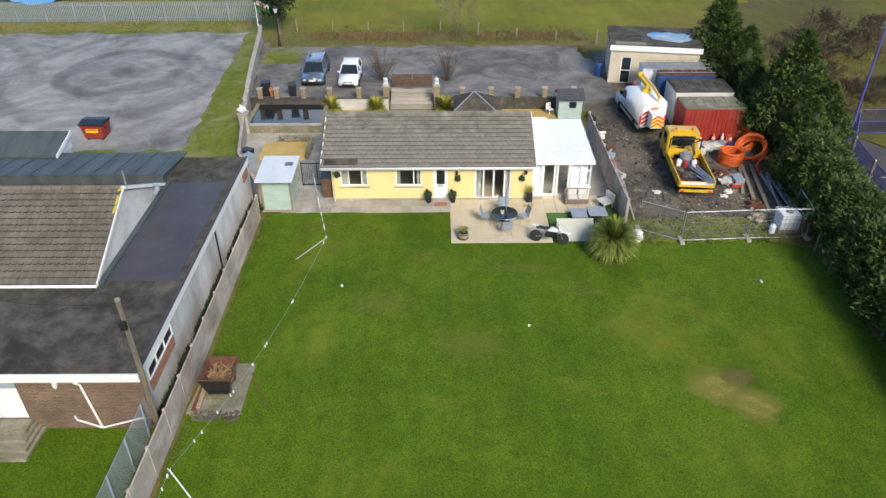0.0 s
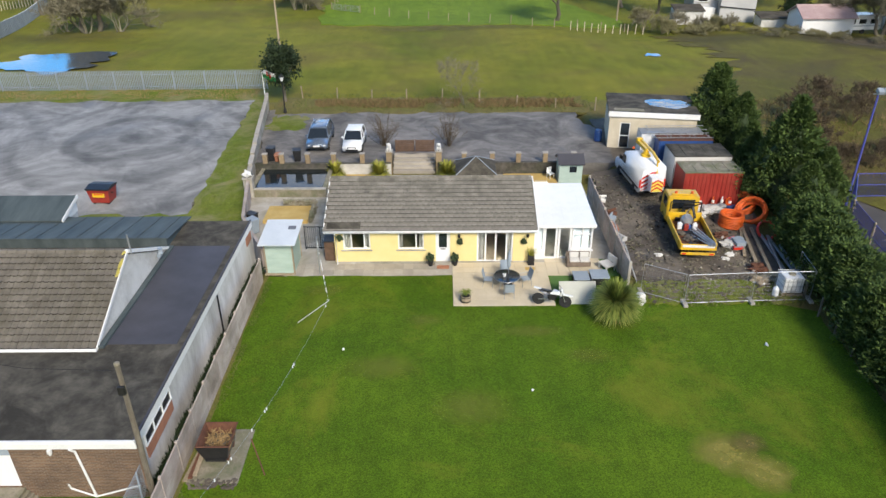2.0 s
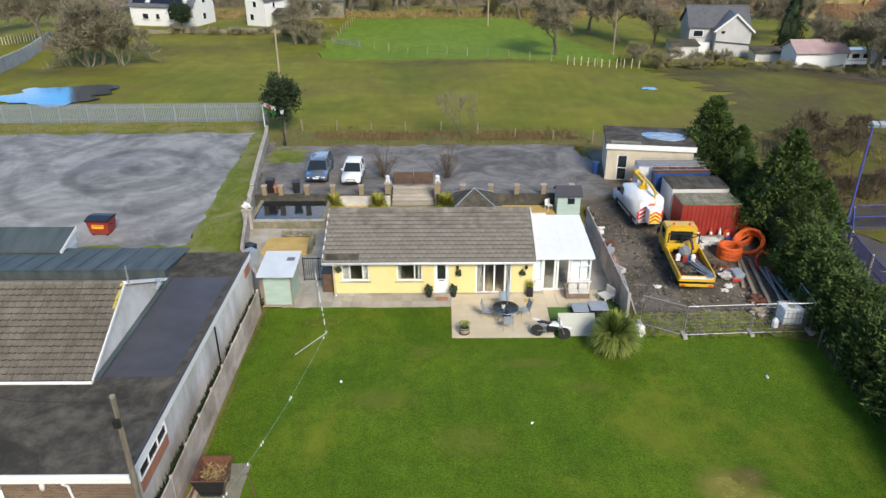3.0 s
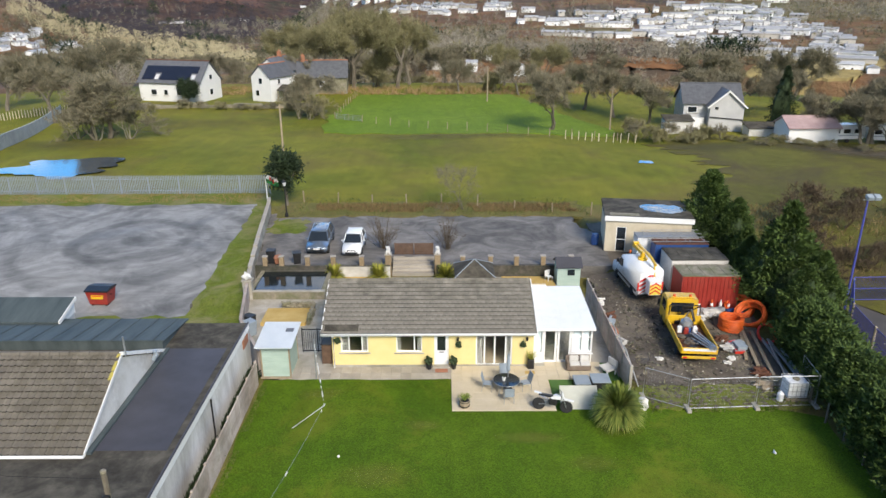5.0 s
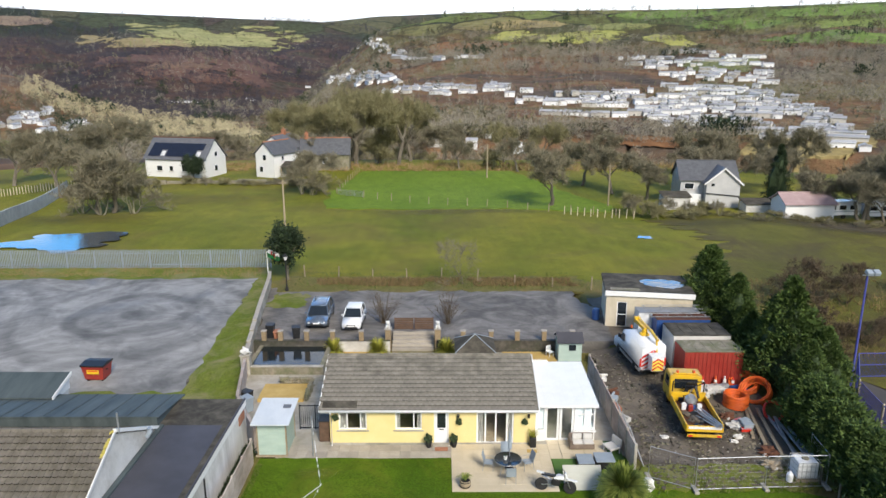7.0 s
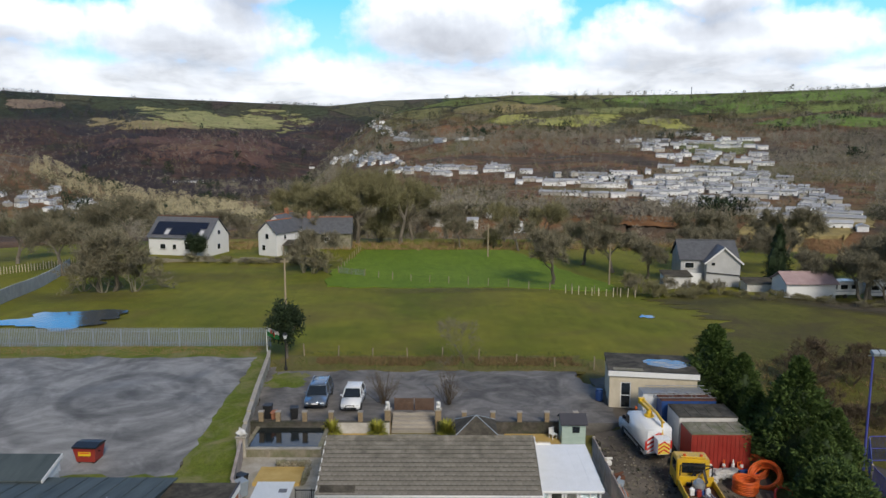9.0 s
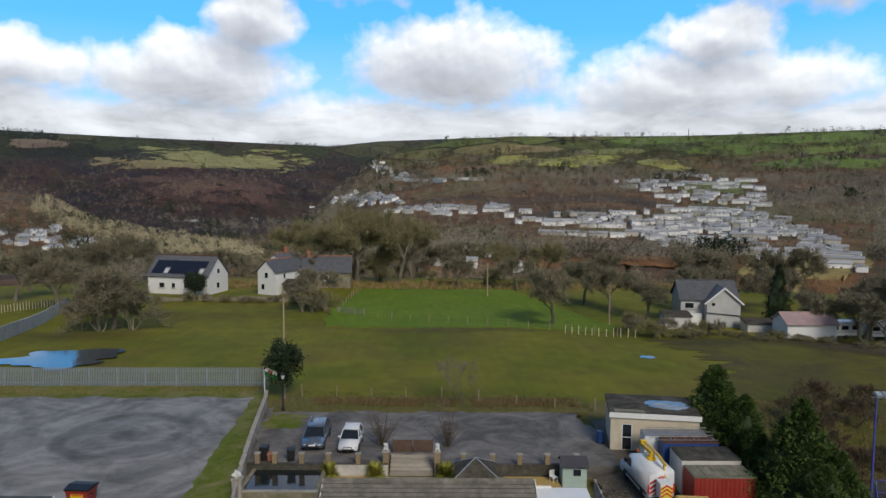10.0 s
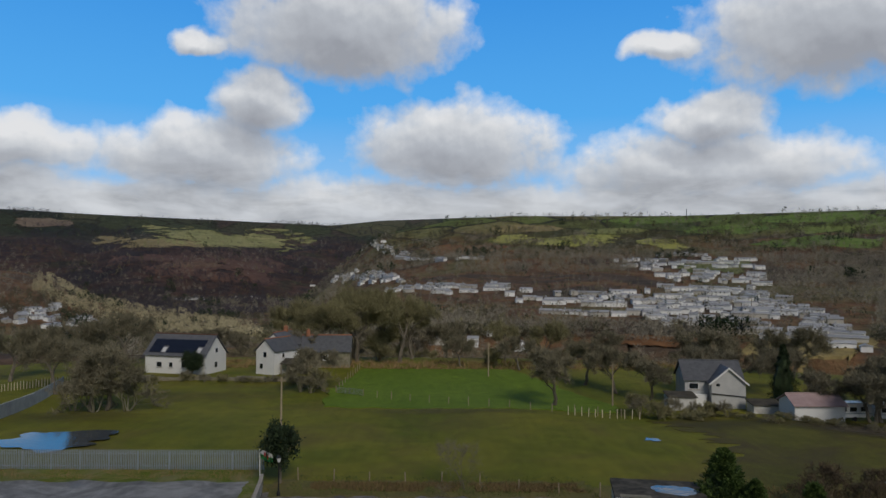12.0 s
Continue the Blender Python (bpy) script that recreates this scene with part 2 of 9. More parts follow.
    "puddle": stuff("puddle_water", (0.06, 0.075, 0.09), (0.075, 0.09, 0.105), 0.6, 0.05, 0.03, 2.0, spec=0.9),
    "bark": stuff("bark", (0.12, 0.10, 0.075), (0.20, 0.175, 0.135), 3, 0.95, 0.6, 30, stretch=(3, 3, 0.6)),
    "conifer": leafy("conifer_leaf", (0.017, 0.038, 0.009), (0.092, 0.14, 0.032)),
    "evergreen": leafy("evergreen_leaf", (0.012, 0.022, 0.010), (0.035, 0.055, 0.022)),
    "strap": leafy("strap_leaf", (0.06, 0.105, 0.016), (0.25, 0.28, 0.06)),
    "dull_blade": leafy("dull_grass_blade", (0.055, 0.085, 0.014), (0.15, 0.165, 0.04)),
    "dark_stem": leafy("dark_bare_twig", (0.06, 0.045, 0.03), (0.14, 0.105, 0.065), 0.95),
    "bracken": leafy("brown_bracken", (0.11, 0.078, 0.036), (0.235, 0.17, 0.08), 0.95),
    "dark_stone": stuff("plain_dark_stone", (0.055, 0.05, 0.042), (0.12, 0.11, 0.09), 2.5, 0.9, 0.7, 20, dirt=(0.04, 0.045, 0.025), dist=0.04),
    "gold_leaf": leafy("golden_leaf", (0.16, 0.18, 0.025), (0.38, 0.36, 0.06)),
    "twig": leafy("bare_twig", (0.10, 0.091, 0.062), (0.25, 0.225, 0.15), 0.95),
    "twig_olive": leafy("olive_twig", (0.125, 0.115, 0.06), (0.29, 0.265, 0.135), 0.95),
    "dead_grass": leafy("dead_stems", (0.20, 0.13, 0.06), (0.36, 0.25, 0.12), 0.95),
    "cushion": stuff("pale_fabric", (0.60, 0.58, 0.54), (0.70, 0.68, 0.64), 4, 0.95, 0.3, 60),
    "rattan": stuff("brown_rattan", (0.16, 0.12, 0.09), (0.24, 0.19, 0.15), 5, 0.8, 0.5, 90),
    "grey_panel": stuff("grey_board", (0.46, 0.47, 0.42), (0.55, 0.56, 0.50), 1, 0.7, 0.15, 30, dirt=(0.38, 0.38, 0.32)),
    "blue_grey": stuff("blue_grey_cover", (0.26, 0.31, 0.36), (0.33, 0.38, 0.43), 1.5, 0.7, 0.2, 30),
    "fence_blue": stuff("blue_mesh_paint", (0.06, 0.07, 0.30), (0.09, 0.10, 0.38), 2, 0.5, 0.1, 30),
    "stone": stuff("carved_pale_stone", (0.66, 0.65, 0.62), (0.75, 0.74, 0.71), 3, 0.8, 0.4, 40),
    "stone_wall": stuff("mossy_stone", (0.20, 0.18, 0.13), (0.33, 0.29, 0.22), 2.5, 0.95, 0.7, 20, dirt=(0.12, 0.13, 0.06), dist=0.04),
    "terracotta": stuff("terracotta", (0.32, 0.13, 0.07), (0.42, 0.19, 0.11), 3, 0.85, 0.3, 40),
    "cloth": stuff("mixed_sacking", (0.42, 0.41, 0.39), (0.62, 0.61, 0.60), 3, 0.9, 0.5, 30),
    "astro": stuff("artificial_turf", (0.07, 0.15, 0.03), (0.09, 0.18, 0.04), 3, 0.95, 0.5, 60),
}


def brickwork(name):
    m, t, p, link = nodes(name)
    b = t.nodes.new("ShaderNodeTexBrick")
    b.inputs["Scale"].default_value = 1.0
    b.inputs["Brick Width"].default_value, b.inputs["Row Height"].default_value = 0.225, 0.075
    b.inputs["Mortar Size"].default_value = 0.01
    b.inputs["Color1"].default_value, b.inputs["Color2"].default_value = (0.17, 0.095, 0.05, 1), (0.10, 0.055, 0.032, 1)
    b.inputs["Mortar"].default_value = (0.22, 0.18, 0.14, 1)
    link(texco(t, "Object", rot=(radians(90), 0, 0)), b.inputs["Vector"])
    n = noise_tex(t, texco(t), 0.8, 5, 0.6)
    link(mixc(t, 0.6, b.outputs[0], ramp(t, n, [(0.3, grey(0.5)), (0.7, grey(1.2))]), "MULTIPLY"), p.inputs["Base Color"])
    p.inputs["Roughness"].default_value = 0.9
    bumped(t, p, b.outputs["Fac"], -0.3, 0.01)
    return m


M["brick"] = brickwork("brown_brick")


# ---- building blocks ----
def part(name, bm, material, parent=None, label="", m=None, smooth=False):
    me = bpy.data.meshes.new(name)
    bm.normal_update()
    bm.to_mesh(me)
    bm.free()
    me.materials.append(M[material] if isinstance(material, str) else material)
    if smooth:
        me.polygons.foreach_set("use_smooth", [True] * len(me.polygons))
    ob = new(name, me)
    if parent:
        ob.parent = parent
    if m is not None:
        ob.matrix_basis = m
    if label:
        ob["label"] = label
    return ob


def thing(name, label, category, m=None, group="", kind=""):
    ob = new(name)
    ob.empty_display_size = 0.2
    if m is not None:
        ob.matrix_basis = m
    return tagged(ob, label, category, group, kind)


def box(bm, x0, y0, z0, x1, y1, z1, m=None, bevel=0.0):
    c = bmesh.ops.create_cube(bm, size=1.0, matrix=Matrix.LocRotScale(((x0 + x1) / 2, (y0 + y1) / 2, (z0 + z1) / 2), None, (abs(x1 - x0), abs(y1 - y0), abs(z1 - z0))))
    if bevel:
        edges = list({ed for v in c["verts"] for ed in v.link_edges})
        out = bmesh.ops.bevel(bm, geom=edges, offset=bevel, segments=1, affect="EDGES")
        c["verts"] = list({v for f in out["faces"] for v in f.verts} | {v for v in c["verts"] if v.is_valid})
    if m is not None:
        bmesh.ops.transform(bm, matrix=m, verts=[v for v in c["verts"] if v.is_valid])
    return bm


def bx(x0, y0, z0, x1, y1, z1, bevel=0.0):
    return box(bmesh.new(), x0, y0, z0, x1, y1, z1, None, bevel)


def rod(bm, a, b, r0, r1=None, seg=8, caps=True):
    a, b = Vector(a), Vector(b)
    d = b - a
    m = Matrix.Translation((a + b) / 2) @ d.to_track_quat("Z", "Y").to_matrix().to_4x4()
    bmesh.ops.create_cone(bm, cap_ends=caps, segments=seg, radius1=r0, radius2=r0 if r1 is None else r1, depth=d.length, matrix=m)
    return bm


def rods(pairs, r, seg=6):
    bm = bmesh.new()
    for a, b in pairs:
        rod(bm, a, b, r, r, seg)
    return bm


def tube(bm, pts, r, seg=6):
    """A round tube along a line of points; r is one radius or one for each point."""
    pts = [Vector(p) for p in pts]
    rings = []
    for i, p in enumerate(pts):
        d = (pts[min(i + 1, len(pts) - 1)] - pts[max(i - 1, 0)]).normalized()
        q = d.to_track_quat("Z", "Y")
        rr = r[i] if isinstance(r, (list, tuple)) else r
        rings.append([bm.verts.new(p + q @ Vector((math.cos(k * math.tau / seg) * rr, math.sin(k * math.tau / seg) * rr, 0))) for k in range(seg)])
    for s, e2 in zip(rings, rings[1:]):
        for k in range(seg):
            bm.faces.new((s[k], s[(k + 1) % seg], e2[(k + 1) % seg], e2[k]))
    for ring in (rings[0][::-1], rings[-1]):
        bm.faces.new(ring)
    return bm


def prism(profile, x0, x1, axis="x", bm=None):
    """A closed outline (in the two other axes) drawn out along an axis."""
    bm = bm or bmesh.new()
    put = {"x": lambda q, u, w: (q, u, w), "y": lambda q, u, w: (u, q, w), "z": lambda q, u, w: (u, w, q)}[axis]
    s = [bm.verts.new(put(x0, u, w)) for u, w in profile]
    e2 = [bm.verts.new(put(x1, u, w)) for u, w in profile]
    fs = [bm.faces.new(s), bm.faces.new(e2[::-1])]
    for i in range(len(s)):
        j = (i + 1) % len(s)
        fs.append(bm.faces.new((s[j], s[i], e2[i], e2[j])))
    bmesh.ops.recalc_face_normals(bm, faces=fs)
    return bm


def lathe(bm, profile, seg=16, m=None):
    rings = [[bm.verts.new((r * math.cos(k * math.tau / seg), r * math.sin(k * math.tau / seg), z)) for k in range(seg)] for r, z in profile]
    for s, e2 in zip(rings, rings[1:]):
        for k in range(seg):
            bm.faces.new((s[k], s[(k + 1) % seg], e2[(k + 1) % seg], e2[k]))
    bm.faces.new(rings[0][::-1]), bm.faces.new(rings[-1])
    if m is not None:
        bmesh.ops.transform(bm, matrix=m, verts=[v for ring in rings for v in ring])
    return bm


def blob(bm, c, s, rng, rough=0.25, sub=2, m=None):
    """A lumpy rounded mass."""
    out = bmesh.ops.create_icosphere(bm, subdivisions=sub, radius=1.0)
    o = Vector((rng.random() * 50, rng.random() * 50, 0))
    for v in out["verts"]:
        k = 1 + rough * noise.noise(v.co * 1.8 + o) * 1.6
        v.co = Vector((v.co.x * s[0] * k + c[0], v.co.y * s[1] * k + c[1], v.co.z * s[2] * k + c[2]))
    return bm


def weld(bm):
    bmesh.ops.remove_doubles(bm, verts=bm.verts, dist=0.002)
    return bm


def ss(a, b, v):
    k = np.clip((np.asarray(v, float) - a) / (b - a), 0, 1)
    return k * k * (3 - 2 * k)


def wall_run(bm, x0, x1, y0, y1, z0, z1, openings):
    """A wall along x with thickness y0..y1 and real openings (xa, xb, za, zb), sorted by xa."""
    at = x0
    for xa, xb, za, zb in openings:
        if xa > at:
            box(bm, at, y0, z0, xa, y1, z1)
        if za > z0:
            box(bm, xa, y0, z0, xb, y1, za)
        if zb < z1:
            box(bm, xa, y0, zb, xb, y1, z1)
        at = xb
    if x1 > at:
        box(bm, at, y0, z0, x1, y1, z1)
    return weld(bm)


# ---- the lie of the land ----
CREST_AZ = [-60, -14, -10, -7.5, -4.7, 0.7, 5.3, 18.4, 32.0, 60]
CREST_EL = [-6.5, -4.6, -1.6, 0.6, 2.7, 3.8, 4.2, 4.1, 4.2, 4.3]      # the near hill across the valley
LEFT_AZ = [-60, -32, -25, -17, -10, -6, -3.5, 2]
LEFT_EL = [3.9, 3.85, 3.7, 3.55, 3.35, 3.2, 2.4, -2.0]                  # the far hill beyond the side valley

SPUR_AZ = [-60, -32, -29, -26, -22, -18, -15, -12]
SPUR_EL = [-0.3, -0.5, -1.1, -2.6, -3.6, -4.3, -5.0, -8.0]            # the nearer wooded spur below it


def bumps(x, y, scale, seed):
    """A few crossed waves: broad, cheap, repeatable unevenness between -1 and 1."""
    rng = np.random.RandomState(seed)
    out = 0 * np.asarray(x, float)
    for k in range(7):
        a, f, p = rng.rand() * 6.28, (0.6 + rng.rand() * 1.6) / scale, rng.rand() * 6.28
        out = out + np.sin((np.cos(a) * x + np.sin(a) * y) * f * 6.28 + p) / 7
    return out * 1.6


def near_height(x, y):
    """The plateau: house garden at 0, drive and field one flight of steps higher."""
    x, y = np.asarray(x, float), np.asarray(y, float)
    r = 0.85 * ss(40, 56, y)
    return r * (1 - ss(80, 110, y)) + 0.5 * ss(75, 100, y) * bumps(x, y, 60, 3) * (1 - ss(125, 140, y))


def height(x, y):
    x, y = np.asarray(x, float), np.asarray(y, float)
    r, az = np.hypot(x, y), np.degrees(np.arctan2(x, y))
    edge = 158 + 10 * bumps(x, y, 150, 5) - 0.0035 * np.clip(x, 0, 90) ** 2
    plateau = near_height(x, y) - 62 * ss(0, 230, y - edge) - 0.12 * np.clip(-y - 60, 0, 400)
    c = np.interp(az, CREST_AZ, CREST_EL)
    k = np.clip((r - 420) / 1080, 0, 1) ** 0.6
    right = 21 + r * np.tan(np.radians(-6.4 + (c + 6.4) * k + 0.22 * bumps(x, y, 260, 8) * ss(500, 800, r) * (1 - ss(1250, 1480, r))))
    right = right - np.clip(r - 1500, 0, None) * 0.12
    right = np.where(r < 420, -60, right)
    d = np.interp(az, LEFT_AZ, LEFT_EL)
    q = np.clip((r - 1250) / 1350, 0, 1)
    spur = 1.4 * np.exp(-((az + 20) / 7.0) ** 2) * ss(1350, 1800, r) * (1 - ss(1800, 2500, r))
    left = 21 + r * np.tan(np.radians(-5.6 + (d + 5.6) * q ** 0.75 + spur + 0.25 * bumps(x, y, 420, 9) * ss(1300, 1600, r) * (1 - ss(2300, 2590, r))))
    left = left - np.clip(r - 2600, 0, None) * 0.14
    left = np.where(r < 1100, -60, left)
    tongue = np.interp(az, SPUR_AZ, SPUR_EL) + 0.25 * bumps(x, y, 190, 14)
    tongue = 21 + r * np.tan(np.radians(-6.6 + (tongue + 6.6) * ss(560, 1050, r))) - np.clip(r - 1050, 0, None) * 0.3
    left = np.where((r > 480) & (az < -11), np.maximum(left, tongue), left)
    ridge = 21 + r * np.tan(np.radians(np.interp(az, [-16, -9, -5, 2, 8, 14], [1, 3.3, 3.75, 4.05, 4.2, 1]))) * ss(3300, 4000, r) - np.clip(r - 4050, 0, None) * 0.2
    ridge = np.where(r < 3000, -60, ridge)
    base = np.where(r < 400, plateau, np.maximum(-46 - 0 * r, plateau))
    z = np.maximum(np.maximum(base, right), np.maximum(left, ridge))
    far = (y > 60) & (np.abs(az) < 75)
    z = np.where(far, z, plateau)
    # the made ground of house, terrace and drive is cut out below its slabs
    cut = ss(-18.5, -17.5, x) * (1 - ss(12.2, 13.0, x)) * ss(35.6, 36.6, y) * (1 - ss(62.5, 64, y))
    return z - 0.7 * cut


def hillside(name, low_tones, fields, upland, hedge=0.05):
    """Winter hillsides: bare woods and bracken below, hedged fields of several colours above."""
    m, t, p, link = nodes(name)
    v = texco(t)
    sep = t.nodes.new("ShaderNodeSeparateXYZ")
    link(v, sep.inputs[0])
    n = noise_tex(t, v, 0.005, 7, 0.66, 0.8)
    n2 = noise_tex(t, v, 0.05, 6, 0.72)
    n3 = noise_tex(t, v, 0.0016, 4, 0.6, 0.4)
    low = ramp(t, n, low_tones)
    # fields: irregular cells, longer along the contour, dark along their hedges
    warp = t.nodes.new("ShaderNodeTexNoise")
    warp.inputs["Scale"].default_value, warp.inputs["Detail"].default_value = 0.012, 3
    link(v, warp.inputs["Vector"])
    wv = t.nodes.new("ShaderNodeVectorMath")
    wv.operation = "MULTIPLY_ADD"
    link(warp.outputs["Color"], wv.inputs[0])
    wv.inputs[1].default_value = (60, 60, 0)
    link(v, wv.inputs[2])
    mp = t.nodes.new("ShaderNodeMapping")
    mp.inputs["Scale"].default_value = (0.0075, 0.0062, 0.0)
    mp.inputs["Rotation"].default_value = (0, 0, 0.35)
    link(wv.outputs[0], mp.inputs[0])
    cells, rims = t.nodes.new("ShaderNodeTexVoronoi"), t.nodes.new("ShaderNodeTexVoronoi")
    rims.feature = "DISTANCE_TO_EDGE"
    for q in (cells, rims):
        q.inputs["Scale"].default_value = 1.0
        link(mp.outputs[0], q.inputs["Vector"])
    pick = t.nodes.new("ShaderNodeSeparateColor")
    link(cells.outputs["Color"], pick.inputs[0])
    plots = ramp(t, pick.outputs[0], fields)
    plots = mixc(t, ramp(t, calc(t, "ADD", rims.outputs["Distance"], calc(t, "MULTIPLY", n2, 0.05)), [(hedge, grey(1)), (hedge + 0.03, grey(0))]), plots, (0.045, 0.045, 0.025))
    up = ramp(t, calc(t, "ADD", calc(t, "MULTIPLY", sep.outputs["Z"], 0.004), calc(t, "MULTIPLY", n3, 0.9)), upland)
    col = mixc(t, up, low, plots)
    col = mixc(t, 0.8, col, ramp(t, n2, [(0.3, grey(0.35)), (0.7, grey(1.3))]), "MULTIPLY")
    link(col, p.inputs["Base Color"])
    p.inputs["Roughness"].default_value, p.inputs["Specular IOR Level"].default_value = 0.95, 0.1
    bumped(t, p, n2, 1.0, 6.0)
    return m


M["hill"] = hillside("winter_hillside",
                     [(0.30, (0.06, 0.052, 0.046)), (0.44, (0.115, 0.088, 0.066)), (0.52, (0.20, 0.112, 0.06)), (0.60, (0.17, 0.15, 0.075)), (0.78, (0.27, 0.24, 0.11))],
                     [(0.0, (0.07, 0.08, 0.035)), (0.25, (0.115, 0.15, 0.042)), (0.5, (0.18, 0.20, 0.06)), (0.7, (0.16, 0.115, 0.055)), (0.85, (0.11, 0.145, 0.042)), (1.0, (0.24, 0.21, 0.085))],
                     [(0.60, grey(0)), (0.74, grey(1))])
# heather and wood tones, darkened and blued to paint in cloud shade and haze
M["shaded_moor"] = hillside("cloud_shaded_hillside",
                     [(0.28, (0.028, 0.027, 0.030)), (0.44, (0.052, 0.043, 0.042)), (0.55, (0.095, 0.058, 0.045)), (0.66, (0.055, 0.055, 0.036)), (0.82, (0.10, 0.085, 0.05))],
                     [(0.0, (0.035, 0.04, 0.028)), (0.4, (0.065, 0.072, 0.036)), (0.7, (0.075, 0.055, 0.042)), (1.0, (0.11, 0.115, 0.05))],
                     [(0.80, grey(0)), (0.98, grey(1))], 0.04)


def make_ground():
    az = np.radians(np.concatenate([np.arange(-180, -48, 4.0), np.arange(-48, 48, 0.3), np.arange(48, 180, 4.0)]))
    rr = np.concatenate([np.arange(1, 12, 2.0), np.arange(12, 80, 0.8), np.arange(80, 200, 2.5), np.arange(200, 420, 7), np.arange(420, 1620, 11), np.arange(1620, 2700, 24), np.arange(2700, 4600, 60)])
    A, Rr = np.meshgrid(az, rr)
    X, Y = Rr * np.sin(A), Rr * np.cos(A)
    Z = height(X, Y)
    na, nr = len(az), len(rr)
    co = np.stack([X, Y, Z], -1).reshape(-1, 3)
    i, j = np.meshgrid(np.arange(na), np.arange(nr - 1))
    q = np.stack([j * na + i, j * na + (i + 1) % na, (j + 1) * na + (i + 1) % na, (j + 1) * na + i], -1).reshape(-1, 4)
    centre = len(co)
    co = np.vstack([co, [[0, 0, 0]]])
    faces = q.tolist() + [[centre, k, (k + 1) % na] for k in range(na)]
    me = bpy.data.meshes.new("ground")
    me.from_pydata(co.tolist(), [], faces)
    for key in ("rough", "meadow", "hill", "shaded_moor"):
        me.materials.append(M[key])
    mid = co[q].mean(1)
    far = np.hypot(mid[:, 0], mid[:, 1])
    bearing = np.degrees(np.arctan2(mid[:, 0], mid[:, 1]))
    # bearings left of the valley get the hillside with cloud shade in its colour
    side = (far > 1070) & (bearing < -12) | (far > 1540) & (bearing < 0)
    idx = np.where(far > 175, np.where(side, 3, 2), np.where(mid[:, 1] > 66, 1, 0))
    me.polygons.foreach_set("material_index", idx.tolist() + [0] * na)
    me.polygons.foreach_set("use_smooth", [True] * len(me.polygons))
    return tagged(new("ground", me), "rough grass plateau falling to a wooded valley and hills", "ground", kind="structure")


make_ground()


def sheet(name, y0, y1, left, right, material, label, category, lift=0.04, nx=24, ny=40, wobble=0.25, level=None, depth=0.25, seed=1):
    """Ground surface between two edge lines left(y), right(y), with ragged edges and a skirt."""
    rng = np.random.RandomState(seed)
    V = []
    for jj in range(ny + 1):
        y = y0 + (y1 - y0) * jj / ny
        a, b = left(y), right(y)
        for ii in range(nx + 1):
            f = ii / nx
            x = a + (b - a) * f
            ex = wobble * (rng.rand() - 0.5) * 2 if ii in (0, nx) else 0
            ey = wobble * (rng.rand() - 0.5) * 2 if jj in (0, ny) else 0
            z = float(near_height(x, y)) if level is None else level
            V.append((x + ex, y + ey, z + lift))
    n = nx + 1
    F = [(jj * n + ii, jj * n + ii + 1, (jj + 1) * n + ii + 1, (jj + 1) * n + ii) for jj in range(ny) for ii in range(nx)]
    rim = list(range(nx)) + [jj * n + nx for jj in range(ny)] + [ny * n + ii for ii in range(nx, 0, -1)] + [jj * n for jj in range(ny, 0, -1)]
    off = len(V)
    V += [(V[k][0], V[k][1], V[k][2] - depth) for k in rim]
    for k in range(len(rim)):
        k2 = (k + 1) % len(rim)
        F.append((rim[k2], rim[k], off + k, off + k2))
    me = bpy.data.meshes.new(name)
    me.from_pydata(V, [], F)
    me.materials.append(M[material])
    return tagged(new(name, me), label, category, kind="structure")


def line(*pts):
    ys, xs = [p[1] for p in pts], [p[0] for p in pts]
    return lambda y: float(np.interp(y, ys, xs))


BOUND = line((-10.25, 0), (-10.15, 20), (-10.2, 35.5), (-12.6, 40), (-13.9, 47), (-16.2, 64), (-17.5, 70))
sheet("lawn", -14, 35.1, lambda y: BOUND(y) + 0.1, line((19.3, -14), (19.4, 23), (19.8, 32), (10.5, 32.6), (10.2, 36)), "lawn", "mown green garden lawn with a few worn patches", "lawn", 0.02, 30, 50, 0.08)
sheet("neighbour_lawn", -14, 19.4, lambda y: -45, lambda y: -10.7, "lawn", "short green grass beside the brick hall", "lawn", 0.02, 20, 20, 0.1)
sheet("car_park", 42.4, 66.5, lambda y: -75, line((-17.6, 40), (-16.9, 46), (-17.2, 58), (-17.9, 67)), "chippings", "pale worn chippings with dark tyre swirls and damp patches", "car park", 0.05, 40, 40, 0.45)
sheet("verge", 39.6, 67.5, line((-17.9, 38), (-17.2, 46), (-17.5, 58), (-18.2, 68)), lambda y: BOUND(y) - 0.1, "verge", "mossy green verge beside the boundary wall", "verge", 0.075, 8, 40, 0.2, seed=4)
sheet("car_park_edge", 40.2, 42.9, lambda y: -34, lambda y: -15.5, "verge", "thin grass along the foot of the hall", "verge", 0.085, 20, 4, 0.4, seed=5)
sheet("field_verge", 66.2, 72.2, lambda y: -75, lambda y: BOUND(y), "verge", "rough pale grass strip below the palisade fence", "verge", 0.03, 40, 6, 0.5, seed=6)
sheet("drive", 52.4, 63.6, lambda y: BOUND(y) + 0.15, line((13.2, 50), (13.4, 58), (12.0, 60)), "tarmac", "old grey tarmac drive, damp in places", "drive", 0.02, 30, 26, 0.25, level=0.85, depth=1.0)
sheet("drive_apron_west", 50.2, 52.6, lambda y: BOUND(y) + 0.15, lambda y: -3.95, "tarmac", "old grey tarmac apron behind the pillars", "drive", 0.015, 12, 4, 0.0, level=0.85, depth=1.0)
sheet("drive_apron_east", 50.2, 52.6, lambda y: -0.35, lambda y: 13.2, "tarmac", "old grey tarmac apron behind the pillars", "drive", 0.015, 12, 4, 0.0, level=0.85, depth=1.0)
